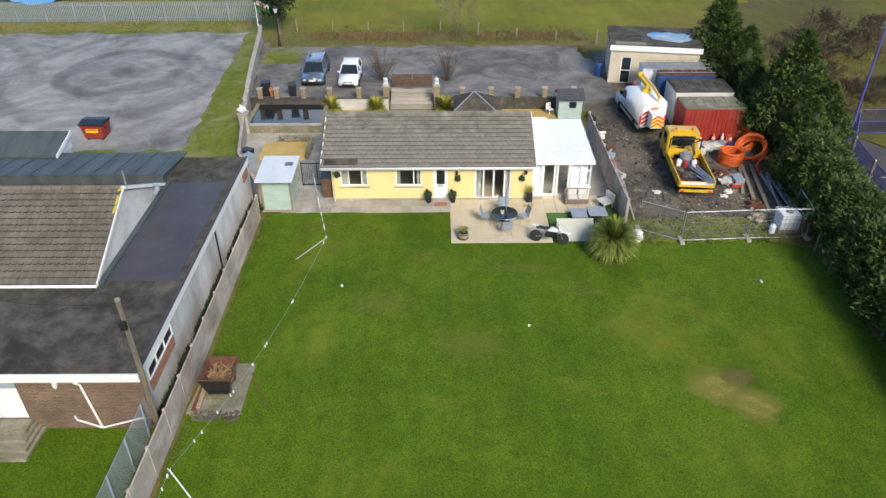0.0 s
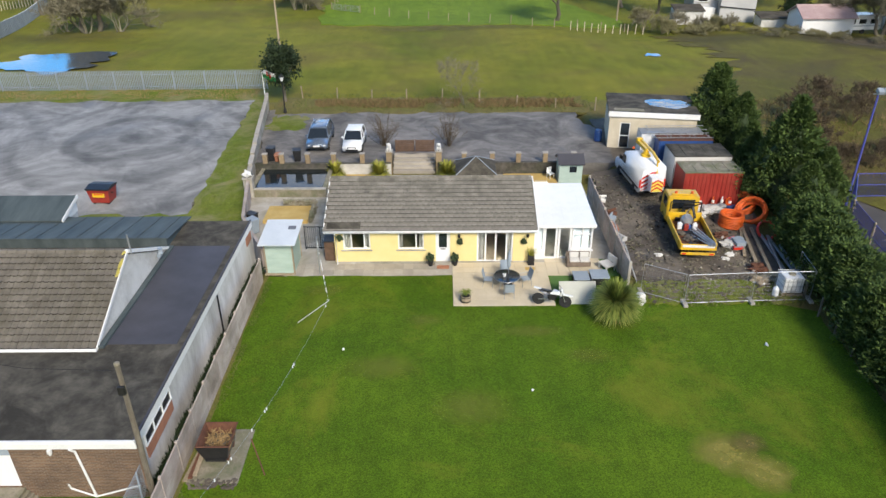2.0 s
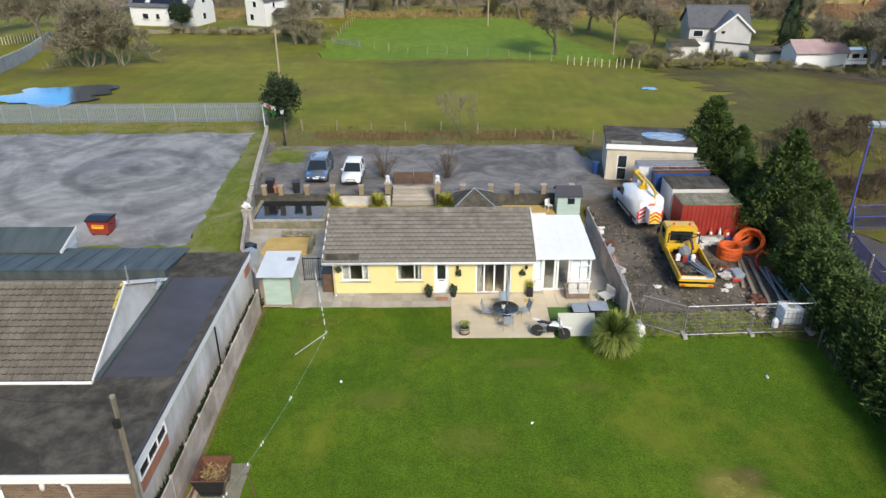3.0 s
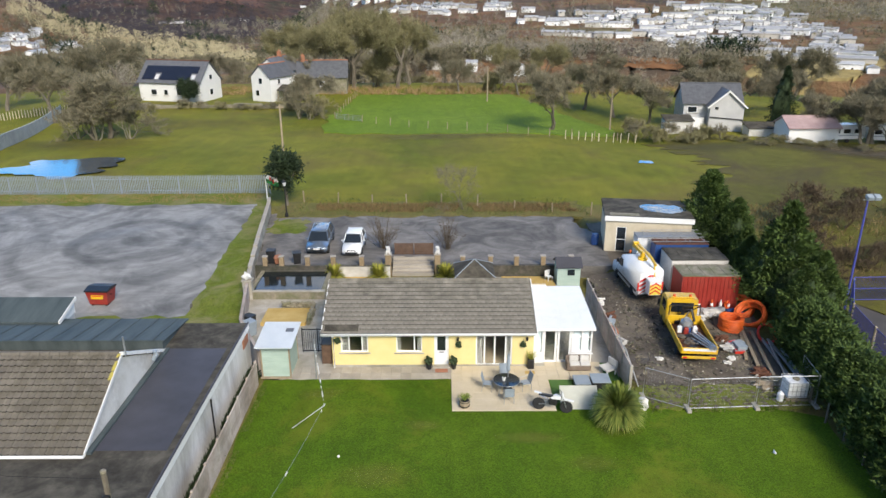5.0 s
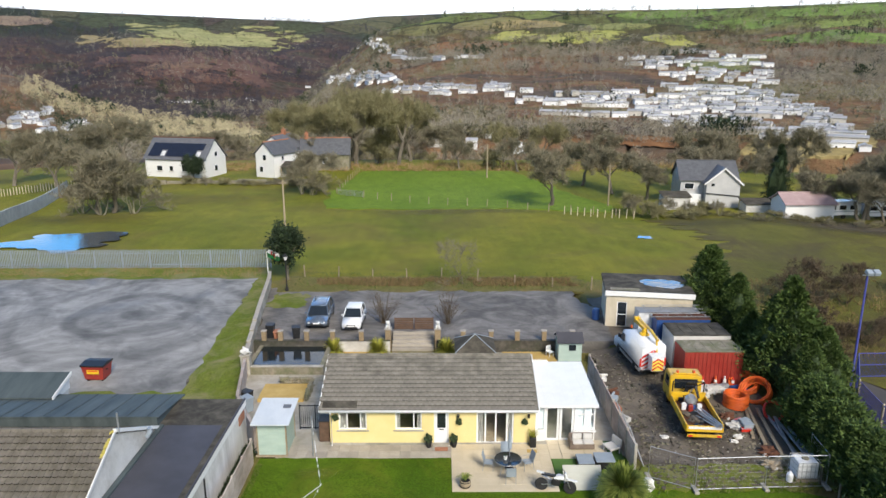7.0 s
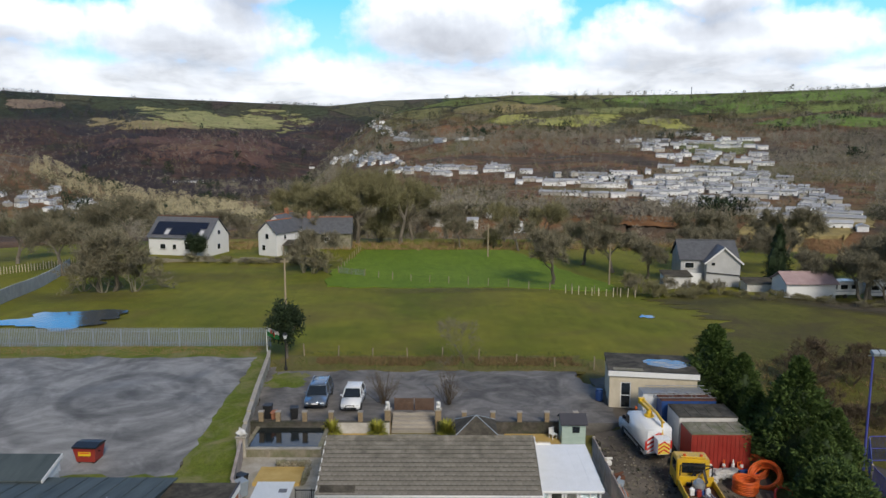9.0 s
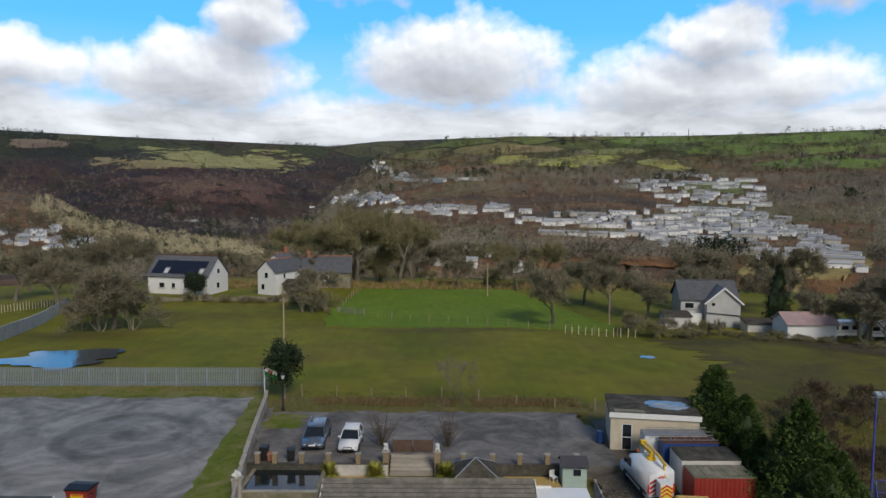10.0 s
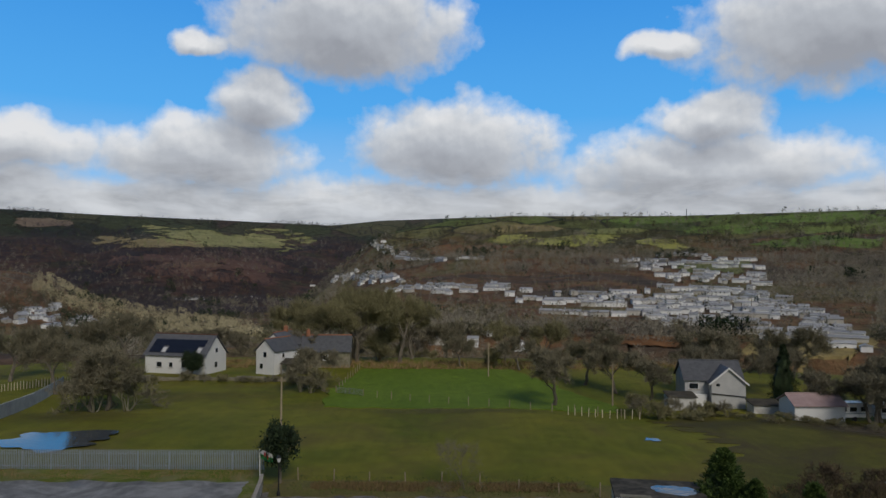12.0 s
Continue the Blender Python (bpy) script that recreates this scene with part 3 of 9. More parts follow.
sheet("drive_moss", 58.2, 61.6, lambda y: -15.2, lambda y: -12.2, "verge", "moss grown over old tarmac", "moss", 0.03, 8, 8, 0.5, level=0.855, seed=9)
sheet("yard", 33.4, 60.5, lambda y: 11.0 if y < 49 else 13.0, line((19.7, 33), (21.2, 46), (23.5, 56), (25, 61)), "dirt", "dark stony contractor's yard with puddles", "yard", 0.06, 18, 40, 0.25, seed=11)
sheet("yard_rubble_strip", 32.0, 34.2, lambda y: 10.8, lambda y: 19.6, "verge", "weedy strip with scattered rubble along the mesh fence", "verge", 0.085, 16, 4, 0.25, seed=12)
sheet("sports_court", 24, 44.6, line((25.6, 24), (25.4, 34.4), (26.6, 41), (28.6, 45)), lambda y: 70, "court", "dark tarmac sports court", "court", 0.06, 16, 20, 0.0, seed=13)
sheet("far_paddock", 105, 146, line((-17.5, 105), (-19, 118), (-16, 146)), line((25.5, 100), (27, 112), (14, 146)), "green_field", "brighter green paddock at the plateau's edge", "paddock", 0.12, 24, 24, 0.6, seed=14)
sheet("rough_strip", 62.6, 67.2, lambda y: -15.5, lambda y: 13.5, "rough", "dead grass and bramble bank behind the drive", "grass bank", 0.06, 40, 6, 0.4, seed=15)


# ---- bungalow ----
def framed_window(name, x0, x1, z0, z1, y, parent, splits=(), bar=0.07, glass=True, sill=True, material="pvc"):
    """A casement in the wall plane y (facing -y): frame with mullions, panes and sill."""
    bm = bmesh.new()
    for a0, b0, a1, b1 in ((x0, z0, x1, z0 + bar), (x0, z1 - bar, x1, z1), (x0, z0 + bar, x0 + bar, z1 - bar), (x1 - bar, z0 + bar, x1, z1 - bar)):
        box(bm, a0, y - 0.03, b0, a1, y + 0.05, b1)
    cuts = [x0 + (x1 - x0) * s for s in splits]
    for c in cuts:
        box(bm, c - bar / 2, y - 0.03, z0 + bar, c + bar / 2, y + 0.05, z1 - bar)
    w = part(name, weld(bm), material, parent)
    edges = [x0 + bar] + [q for c in cuts for q in (c - bar / 2, c + bar / 2)] + [x1 - bar]
    for a0, a1 in zip(edges[::2], edges[1::2]):
        ob = part("pane", bx(a0, y, z0 + bar, a1, y + 0.012, z1 - bar), "glass", w)
        ob.visible_shadow = False
    if sill:
        part("sill", bx(x0 - 0.12, y - 0.16, z0 - 0.07, x1 + 0.12, y - 0.032, z0 - 0.004, 0.01), "concrete", w)
    return w


WX0, WX1, WY0, WY1, EAVE, RIDGE_Y, RIDGE_Z = -6.35, 5.35, 36.55, 43.65, 2.38, 40.1, 4.02
house = thing("bungalow", "yellow rendered bungalow with a weathered grey tiled roof", "house")
OPEN = [(-5.85, -4.25, 0.95, 2.1), (-2.62, -1.12, 0.95, 2.1), (-0.42, 0.42, 0.05, 2.12), (2.0, 4.12, 0.05, 2.12)]
part("front_wall", wall_run(bmesh.new(), WX0, WX1, WY0, WY0 + 0.28, 0, EAVE, OPEN), "render", house)
bm = bmesh.new()
wall_run(bm, WX0, WX1, WY1 - 0.28, WY1, 0, EAVE, [(-4.6, -3.2, 0.95, 2.1), (1.2, 2.6, 0.95, 2.1)])
part("back_wall", bm, "render", house)
for xa in (WX0, WX1 - 0.28):
    part("gable_wall", prism([(WY0 + 0.28, 0), (WY1 - 0.28, 0), (WY1 - 0.28, EAVE), (RIDGE_Y, RIDGE_Z - 0.14), (WY0 + 0.28, EAVE)], xa, xa + 0.28), "render", house)
part("floor_slab", bx(WX0 + 0.28, WY0 + 0.28, 0, WX1 - 0.28, WY1 - 0.28, 0.05), "wood", house)
part("plinth", bx(WX0 - 0.02, WY0 - 0.02, 0, WX1 + 0.02, WY0 - 0.003, 0.14), "concrete", house, "grey plinth band")
framed_window("window", -5.85, -4.25, 0.95, 2.1, WY0 + 0.08, house, (0.3, 0.78))
framed_window("window", -2.62, -1.12, 0.95, 2.1, WY0 + 0.08, house, (0.7,))
rng = random.Random(14)
for xa, xb in ((-5.78, -5.4), (-4.6, -4.32), (-2.55, -2.35), (-1.4, -1.2), (2.12, 2.4), (3.75, 4.03)):
    bm = bmesh.new()
    n_ = 12
    z0 = 0.98 if xb < 0 else 0.1
    rows_ = [[bm.verts.new((xa + (xb - xa) * k / n_, WY0 + 0.2 + 0.025 * math.sin(k * 1.9), z)) for k in range(n_ + 1)] for z in (z0, 2.08)]
    for k in range(n_):
        bm.faces.new((rows_[0][k], rows_[0][k + 1], rows_[1][k + 1], rows_[1][k]))
    bmesh.ops.solidify(bm, geom=list(bm.faces), thickness=0.006)
    part("curtain", bm, "cushion", house, "pale hanging curtain")
framed_window("window", -4.6, -3.2, 0.95, 2.1, WY1 - 0.08, house, (0.5,), sill=False)
framed_window("window", 1.2, 2.6, 0.95, 2.1, WY1 - 0.08, house, (0.5,), sill=False)
# front door with an upper light
bm = bmesh.new()
for q in ((-0.42, 0.05, -0.35, 2.12), (0.35, 0.05, 0.42, 2.12), (-0.35, 2.05, 0.35, 2.12)):
    box(bm, q[0], WY0 + 0.03, q[1], q[2], WY0 + 0.13, q[3])
fd = part("front_door", bm, "pvc", house)
bm = bx(-0.345, WY0 + 0.06, 0.06, 0.345, WY0 + 0.11, 1.02)
for q in ((-0.345, 1.02, -0.24, 2.045), (0.24, 1.02, 0.345, 2.045), (-0.24, 1.95, 0.24, 2.045)):
    box(bm, q[0], WY0 + 0.06, q[1], q[2], WY0 + 0.11, q[3])
leaf = part("door_leaf", bm, "pvc", fd)
part("door_light", bx(-0.24, WY0 + 0.08, 1.02, 0.24, WY0 + 0.09, 1.95), "screen", fd, "dark glazed upper panel")
part("letter_plate", bx(-0.14, WY0 + 0.05, 0.9, 0.14, WY0 + 0.058, 0.96), "iron", fd)
part("doorstep", bx(-0.5, WY0 - 0.34, 0.0, 0.5, WY0 - 0.025, 0.14, 0.01), "concrete", house)
# patio doors, one leaf slid open
pd = framed_window("patio_door", 2.0, 4.12, 0.05, 2.12, WY0 + 0.08, house, (0.24, 0.52, 0.82), 0.09, True, False)
# fascia, gutter, barge boards, downpipe
part("fascia", bx(WX0 - 0.5, WY0 - 0.36, EAVE - 0.2, WX1 + 0.15, WY0 - 0.31, EAVE - 0.02), "pvc", house)
part("soffit", bx(WX0 - 0.45, WY0 - 0.308, EAVE - 0.2, WX1 + 0.1, WY0 - 0.003, EAVE - 0.17), "pvc", house)
bm = tube(bmesh.new(), [(WX0 - 0.5, WY0 - 0.42, EAVE - 0.06), (WX1 + 0.15, WY0 - 0.42, EAVE - 0.06)], 0.06, 8)
part("gutter", bm, "pvc", house, smooth=True)
for xx in (WX0 + 0.1,):
    bm = tube(bmesh.new(), [(xx, WY0 - 0.42, EAVE - 0.1), (xx, WY0 - 0.36, EAVE - 0.26), (xx, WY0 - 0.07, EAVE - 0.42), (xx, WY0 - 0.06, 0.1), (xx, WY0 - 0.18, 0.04)], 0.04, 8)
    part("downpipe", bm, "pvc", house, smooth=True)
RX0, RX1 = WX0 - 0.5, WX1 + 0.12
slope = math.atan2(RIDGE_Z - EAVE, RIDGE_Y - (WY0 - 0.4))
for xx in (RX0 - 0.05, RX1):
    for ya in (WY0 - 0.4, 2 * RIDGE_Y - WY0 + 0.4):
        bm = prism([(ya, EAVE - 0.16), (ya, EAVE + 0.05), (RIDGE_Y, RIDGE_Z + 0.05), (RIDGE_Y, RIDGE_Z - 0.16)], xx, xx + 0.05)
        part("barge_board", bm, "pvc", house)
roof = part("roof", prism([(WY0 - 0.4, EAVE - 0.03), (RIDGE_Y, RIDGE_Z - 0.03), (2 * RIDGE_Y - WY0 + 0.4, EAVE - 0.03), (RIDGE_Y, RIDGE_Z - 0.16)], RX0, RX1), "tile", house)


def small(name, label, cat, m, group=""):
    return thing(name, label, cat, m, group)
for xx, zz in ((-6.0, 1.75), (1.0, 1.5), (4.75, 1.5)):
    rng = random.Random(int(xx * 10))
    hb = thing("hanging_plant", "round dark green hanging plant on the house wall", "hanging plant", pose(xx, WY0 - 0.05, zz, 90, 0, 0), "hanging plants on the front wall")
    part("foliage_ball", blob(bmesh.new(), (0, 0, 0.06), (0.17, 0.17, 0.1), rng, 0.5, 3), "evergreen", hb)
    part("hanger", rods([((0, 0.12, 0.03), (0, 0.34, 0.03))], 0.012), "iron", hb)
for xx in (0.95, 4.95):
    wl = thing("wall_lantern", "small black wall lantern under the eaves", "wall lamp", pose(xx, WY0, 1.95), "lanterns on the front wall")
    part("bracket", rods([((0, 0, 0), (0, -0.16, 0.05))], 0.015), "iron", wl)
    part("lantern", lathe(bmesh.new(), [(0.03, 0), (0.07, 0.04), (0.08, 0.2), (0.02, 0.26)], 8, Matrix.Translation((0, -0.16, -0.2))), "iron", wl)

# ---- conservatory ----
con = thing("conservatory", "white lean-to conservatory with a white panelled roof", "conservatory")
CX0, CX1, CY0, CY1 = 5.42, 8.85, 36.95, 42.2
part("base_wall", bx(7.62, CY0, 0, CX1, CY0 + 0.2, 0.62), "white", con)
part("side_base_wall", bx(CX1 - 0.2, CY0 + 0.2, 0, CX1, CY1, 0.62), "white", con)
part("back_wall", bx(CX0, CY1 - 0.2, 0, CX1 - 0.2, CY1, 2.3), "white", con)
framed_window("side_light", 5.42, 5.98, 0.62, 2.2, CY0 + 0.06, con, (), 0.07, True, False)
part("side_light_base", bx(5.42, CY0, 0, 5.98, CY0 + 0.15, 0.617), "white", con)
for xa in (5.98, 6.82):
    framed_window("french_door", xa, xa + 0.8, 0.03, 2.2, CY0 + 0.06, con, (), 0.12, True, False)
framed_window("window", 7.65, CX1, 0.68, 2.2, CY0 + 0.06, con, (0.5,), 0.08, True, False)
part("window_blind", bx(7.72, CY0 + 0.13, 0.72, CX1 - 0.2, CY0 + 0.14, 2.18), "blind", con, "pale blue-white window blind")
part("window_blind", bx(5.48, CY0 + 0.13, 0.72, 5.92, CY0 + 0.14, 2.18), "blind", con, "pale blue-white window blind")
bm = bmesh.new()
box(bm, 7.73, CY0 + 0.05, 1.62, CX1 - 0.08, CY0 + 0.1, 1.7)
part("transom", bm, "pvc", con)
part("sill", bx(7.6, CY0 - 0.12, 0.62, CX1 + 0.06, CY0 - 0.003, 0.675), "pvc", con)
bm = bmesh.new()
for k in range(6):
    ya = CY0 + 0.2 + k * 0.98
    if ya + 0.06 < CY1:
        box(bm, CX1 - 0.1, ya, 0.62, CX1 - 0.03, ya + 0.07, 2.2)
box(bm, CX1 - 0.1, CY0 + 0.05, 2.2, CX1, CY1, 2.3), box(bm, CX1 - 0.12, CY0 + 0.14, 0.62, CX1 + 0.01, CY1, 0.68)
part("side_frame", bm, "pvc", con)
ob = part("side_pane", bx(CX1 - 0.07, CY0 + 0.2, 0.69, CX1 - 0.058, CY1 - 0.2, 2.19), "glass", con)
ob.visible_shadow = False
part("eaves_beam", bx(CX0, CY0 - 0.25, 2.2, CX1 + 0.12, CY0 - 0.1, 2.34, 0.02), "pvc", con)
roof_panel = []
for k in range(6):
    xa = CX0 + k * (CX1 + 0.1 - CX0) / 6
    xb = CX0 + (k + 1) * (CX1 + 0.1 - CX0) / 6
    part("roof_panel", prism([(CY0 - 0.2, 2.31), (CY1 + 0.05, 2.61), (CY1 + 0.05, 2.65), (CY0 - 0.2, 2.35)], xa + 0.012, xb - 0.012), "pvc", con)
    part("glazing_bar", prism([(CY0 - 0.22, 2.33), (CY1 + 0.07, 2.63), (CY1 + 0.07, 2.656), (CY0 - 0.22, 2.356)], xb - 0.03, xb + 0.03), "pvc", con)
bm = bmesh.new()
box(bm, CX0, CY1 + 0.02, 2.6, CX0 + 1.4, CY1 + 0.06, 2.72)
for k in range(10):
    prism([(CX0 + k * 0.14, 2.72), (CX0 + k * 0.14 + 0.1, 2.72), (CX0 + k * 0.14 + 0.05, 2.86)], CY1 + 0.02, CY1 + 0.06, "y", bm)
part("ridge_cresting", weld(bm), "pvc", con, "toothed white cresting")

# ---- paved ground round the house ----
sheet("terrace", 35.1, 50.1, lambda y: BOUND(y) + 0.1, lambda y: 10.3, "concrete", "concrete yard round the bungalow", "paving", 0.0, 20, 20, 0.0, level=0.0, depth=0.8)
tagged(part("patio_bed", bx(0.55, 31.85, -0.2, 6.05, 35.6, 0.035), "joint"), "sandy bed under the patio slabs", "paving", kind="structure")
sheet("ochre_gravel_west", 47.6, 49.7, lambda y: -8.0, lambda y: -4.2, "deck", "ochre gravel behind the bungalow", "gravel", 0.02, 8, 6, 0.1, level=0.0)
sheet("ochre_gravel_east", 46.2, 49.8, lambda y: 4.3, lambda y: 8.4, "deck", "ochre gravel behind the bungalow", "gravel", 0.02, 8, 6, 0.1, level=0.0)

# ---- sage shed with a pale sheet roof ----
sh = thing("garden_shed", "sage green timber shed with a pale sheet roof beside the boundary", "shed")
SX0, SX1, SY0, SY1 = -10.2, -8.6, 35.35, 37.55
for k in range(14):
    z0 = k * 0.15
    part("board", bx(SX0 + 0.02, SY0 + 0.012 * (k % 2), z0 + 0.003, SX1 - 0.02, SY0 + 0.04, z0 + 0.147), "shed_green", sh)
part("side_wall", bx(SX1 - 0.05, SY0 + 0.04, 0, SX1, SY1, 2.14), "shed_green", sh)
part("side_wall", bx(SX0, SY0 + 0.04, 0, SX0 + 0.05, SY1, 2.14), "shed_green", sh)
part("back_wall", bx(SX0 + 0.05, SY1 - 0.05, 0, SX1 - 0.05, SY1, 2.2), "shed_green", sh)
for xx, yy in ((SX0 - 0.03, SY0 - 0.02), (SX1 - 0.04, SY0 - 0.02), (SX1 - 0.04, SY1 - 0.06)):
    part("corner_post", bx(xx, yy, 0, xx + 0.08, yy + 0.08, 2.14), "wood", sh)
part("roof", prism([(SY0 - 0.5, 2.12), (SY1 + 0.2, 2.3), (SY1 + 0.2, 2.36), (SY0 - 0.5, 2.18)], SX0 - 0.2, SX1 + 0.3), "roof_sheet", sh)
part("roof_patch", prism([(36.6, 2.277), (37.0, 2.304), (37.0, 2.32), (36.6, 2.293)], -9.0, -8.55), "slate", sh, "small dark repair patch")
part("sill_board", bx(SX0 - 0.1, SY0 - 0.14, 0, SX1 + 0.05, SY0 - 0.03, 0.1), "wood", sh)

# ---- iron gate between shed and house ----
gt = thing("garden_gate", "black iron bar gate between shed and house", "gate")
bm = bmesh.new()
box(bm, -8.45, 38.28, 0.12, -6.6, 38.32, 0.17), box(bm, -8.45, 38.28, 1.55, -6.6, 38.32, 1.6)
for xx in (-8.45, -7.52, -6.65):
    box(bm, xx, 38.27, 0.05, xx + 0.05, 38.33, 1.65)
part("frame", weld(bm), "iron", gt)
for k in range(15):
    part("bar", rods([((-8.33 + k * 0.118, 38.3, 0.17), (-8.33 + k * 0.118, 38.3, 1.56))], 0.012), "iron", gt)
wb = thing("water_butt", "brown timber-clad store against the gable", "store", pose(-6.75, 37.3, 0))
part("body", bx(-0.3, -0.4, 0, 0.3, 0.4, 1.25, 0.02), "brown_wood", wb)
part("lid", bx(-0.34, -0.44, 1.25, 0.34, 0.44, 1.32, 0.02), "black", wb)

# washing-line post, props and line
wp = thing("washing_line_post", "thin galvanised washing-line post on the path edge", "post", pose(-7.12, 35.25, 0))
part("pole", rods([((0, 0, 0), (0, 0, 2.5))], 0.035, 8), "galv", wp)
part("hook", tube(bmesh.new(), [(0, 0, 2.45), (0.1, 0, 2.5), (0.14, 0, 2.42)], 0.015), "galv", wp)
for a0, b0 in (((-7.55, 30.4, 0.02), (-5.6, 29.08, 2.2)), ((-6.4, 13.2, 0.02), (-8.86, 15.16, 2.2))):
    pr = thing("clothes_prop", "pale wooden clothes prop leaning on the lawn", "clothes prop", group="props of the washing line")
    part("pole", rods([(a0, b0)], 0.022, 6), "white", pr)
    part("fork", rods([(b0, (b0[0] + 0.05, b0[1], b0[2] + 0.1)), (b0, (b0[0] - 0.05, b0[1], b0[2] + 0.1))], 0.012), "white", pr)
wl = thing("washing_line", "thin sagging washing line with white pegs", "washing line")
line_pts = []
for (p0, p1, sag) in (((-7.12, 35.25, 2.48), (-5.6, 29.08, 2.25), 0.15), ((-5.6, 29.08, 2.25), (-8.86, 15.16, 2.25), 0.75), ((-8.86, 15.16, 2.25), (-9.3, 8, 2.4), 0.3)):
    for k in range(14):
        f = k / 14
        q = Vector(p0).lerp(Vector(p1), f)
        q.z -= sag * 4 * f * (1 - f)
        line_pts.append(q)
part("cord", tube(bmesh.new(), line_pts, 0.006, 4), "galv", wl)
rng = random.Random(5)
for k in range(46):
    f = rng.uniform(1, len(line_pts) - 4)
    q = line_pts[int(f)].lerp(line_pts[int(f) + 1], f % 1)
    part("peg", bx(q.x - 0.02, q.y - 0.02, q.z - 0.09, q.x + 0.02, q.y + 0.02, q.z + 0.03), "pvc", wl)
rdp = thing("iron_stake", "thin rusty stake leaning in the lawn", "stake")
part("rod", rods([((-7.0, 20.0, 0), (-7.35, 20.2, 1.7))], 0.025, 6), "rust", rdp)


# ---- patio furniture ----
tb = thing("patio_table", "round black glass patio table on a steel frame", "table", pose(3.55, 33.75, 0.05))
part("tabletop", lathe(bmesh.new(), [(0.68, 0.70), (0.72, 0.71), (0.72, 0.73), (0.68, 0.74)], 28), "screen", tb)
part("rim", tube(bmesh.new(), [(0.72 * math.cos(k * math.tau / 28), 0.72 * math.sin(k * math.tau / 28), 0.71) for k in range(29)], 0.02), "galv", tb)
for k in range(4):
    an = k * math.tau / 4 + 0.78
    part("leg", tube(bmesh.new(), [(0.62 * math.cos(an), 0.62 * math.sin(an), 0), (0.5 * math.cos(an), 0.5 * math.sin(an), 0.4), (0.55 * math.cos(an), 0.55 * math.sin(an), 0.70)], 0.018), "galv", tb)
pp = thing("parasol", "closed grey parasol standing in the patio table", "parasol", pose(3.66, 34.0, 0.05))
part("pole", rods([((0, 0, 0), (0, 0, 2.3))], 0.022, 8), "galv", pp)
part("canopy", lathe(bmesh.new(), [(0.03, 1.1), (0.11, 1.2), (0.09, 1.8), (0.03, 2.25)], 9), "blue_grey", pp)
part("base", lathe(bmesh.new(), [(0.25, 0), (0.25, 0.06), (0.05, 0.1)], 16), "black", pp)
vs = thing("plant_pot", "small white plant pot on the patio table", "pot", pose(3.4, 33.65, 0.79))
part("pot", lathe(bmesh.new(), [(0.07, 0), (0.11, 0.2), (0.09, 0.21), (0.08, 0.17)], 14), "white", vs)
bm = bmesh.new()
for k in range(14):
    an = k * 2.4
    rod(bm, (0, 0, 0.18), (0.13 * math.cos(an), 0.13 * math.sin(an), 0.3 + 0.03 * (k % 3)), 0.012, 0.002, 4)
part("leaves", bm, "evergreen", vs)


def patio_chair(m):
    c = thing("patio_chair", "grey sling patio chair with steel arms", "chair", m, "chairs round the patio table")
    part("seat", prism([(-0.24, 0.42), (0.24, 0.40), (0.24, 0.42), (-0.24, 0.44)], -0.24, 0.24), "blue_grey", c)
    part("backrest", prism([(0.22, 0.42), (0.36, 0.98), (0.38, 0.98), (0.245, 0.42)], -0.24, 0.24), "blue_grey", c)
    for sx in (-0.26, 0.26):
        part("side_frame", tube(bmesh.new(), [(sx, -0.26, 0), (sx, -0.24, 0.62), (sx, 0.22, 0.64), (sx, 0.30, 0.0)], 0.015), "galv", c)
        part("back_tube", rods([((sx, 0.22, 0.42), (sx, 0.37, 1.0))], 0.014), "galv", c)
    return c


ch = patio_chair(pose(3.6, 32.75, 0.05, 0, 0, 180))
for xx, yy, rz in ((4.62, 34.0, -75), (3.55, 34.75, 5), (2.55, 33.95, 80)):
    copy_thing(ch, pose(xx, yy, 0.05, 0, 0, rz))

pot = thing("barrel_planter", "half-barrel planter with a small palm on the patio", "planter", pose(1.22, 32.25, 0.05))
part("barrel", lathe(bmesh.new(), [(0.22, 0), (0.29, 0.2), (0.28, 0.42), (0.25, 0.42), (0.24, 0.36)], 18), "wood", pot)
for zz in (0.08, 0.33):
    part("hoop", lathe(bmesh.new(), [(0.285, zz), (0.295, zz + 0.01), (0.295, zz + 0.04), (0.285, zz + 0.05)], 18), "iron", pot)
bm = bmesh.new()
for k in range(40):
    an, l = k * 2.4, 0.3 + 0.2 * ((k * 37) % 10) / 10
    q = Vector((math.cos(an), math.sin(an), 0))
    tube(bm, [(0, 0, 0.36), q * l * 0.5 + Vector((0, 0, 0.7)), q * l + Vector((0, 0, 0.72 - l * 0.3))], [0.02, 0.015, 0.002], 3)
part("fronds", bm, "strap", pot)

for xx in (-0.72, 0.72):
    tp = thing("topiary_pot", "dark pot with a clipped round shrub beside the front door", "potted plant", pose(xx, WY0 - 0.32, 0.04), "pots beside the front door")
    part("pot", lathe(bmesh.new(), [(0.12, 0), (0.17, 0.3), (0.19, 0.3), (0.18, 0.34), (0.12, 0.34)], 14), "black", tp)
    rng = random.Random(3)
    part("shrub", blob(bmesh.new(), (0, 0, 0.55), (0.22, 0.22, 0.24), rng, 0.5, 3), "evergreen", tp)
mt = thing("doormat", "reddish brown doormat on the path", "doormat", pose(0.0, 35.98, 0.05))
part("mat", bx(-0.36, -0.2, 0, 0.36, 0.2, 0.02, 0.005), "terracotta", mt)
mt2 = thing("doormat", "tan doormat on the patio", "doormat", pose(5.1, 35.75, 0.05))
part("mat", bx(-0.28, -0.16, 0, 0.28, 0.16, 0.02, 0.005), "deck", mt2)
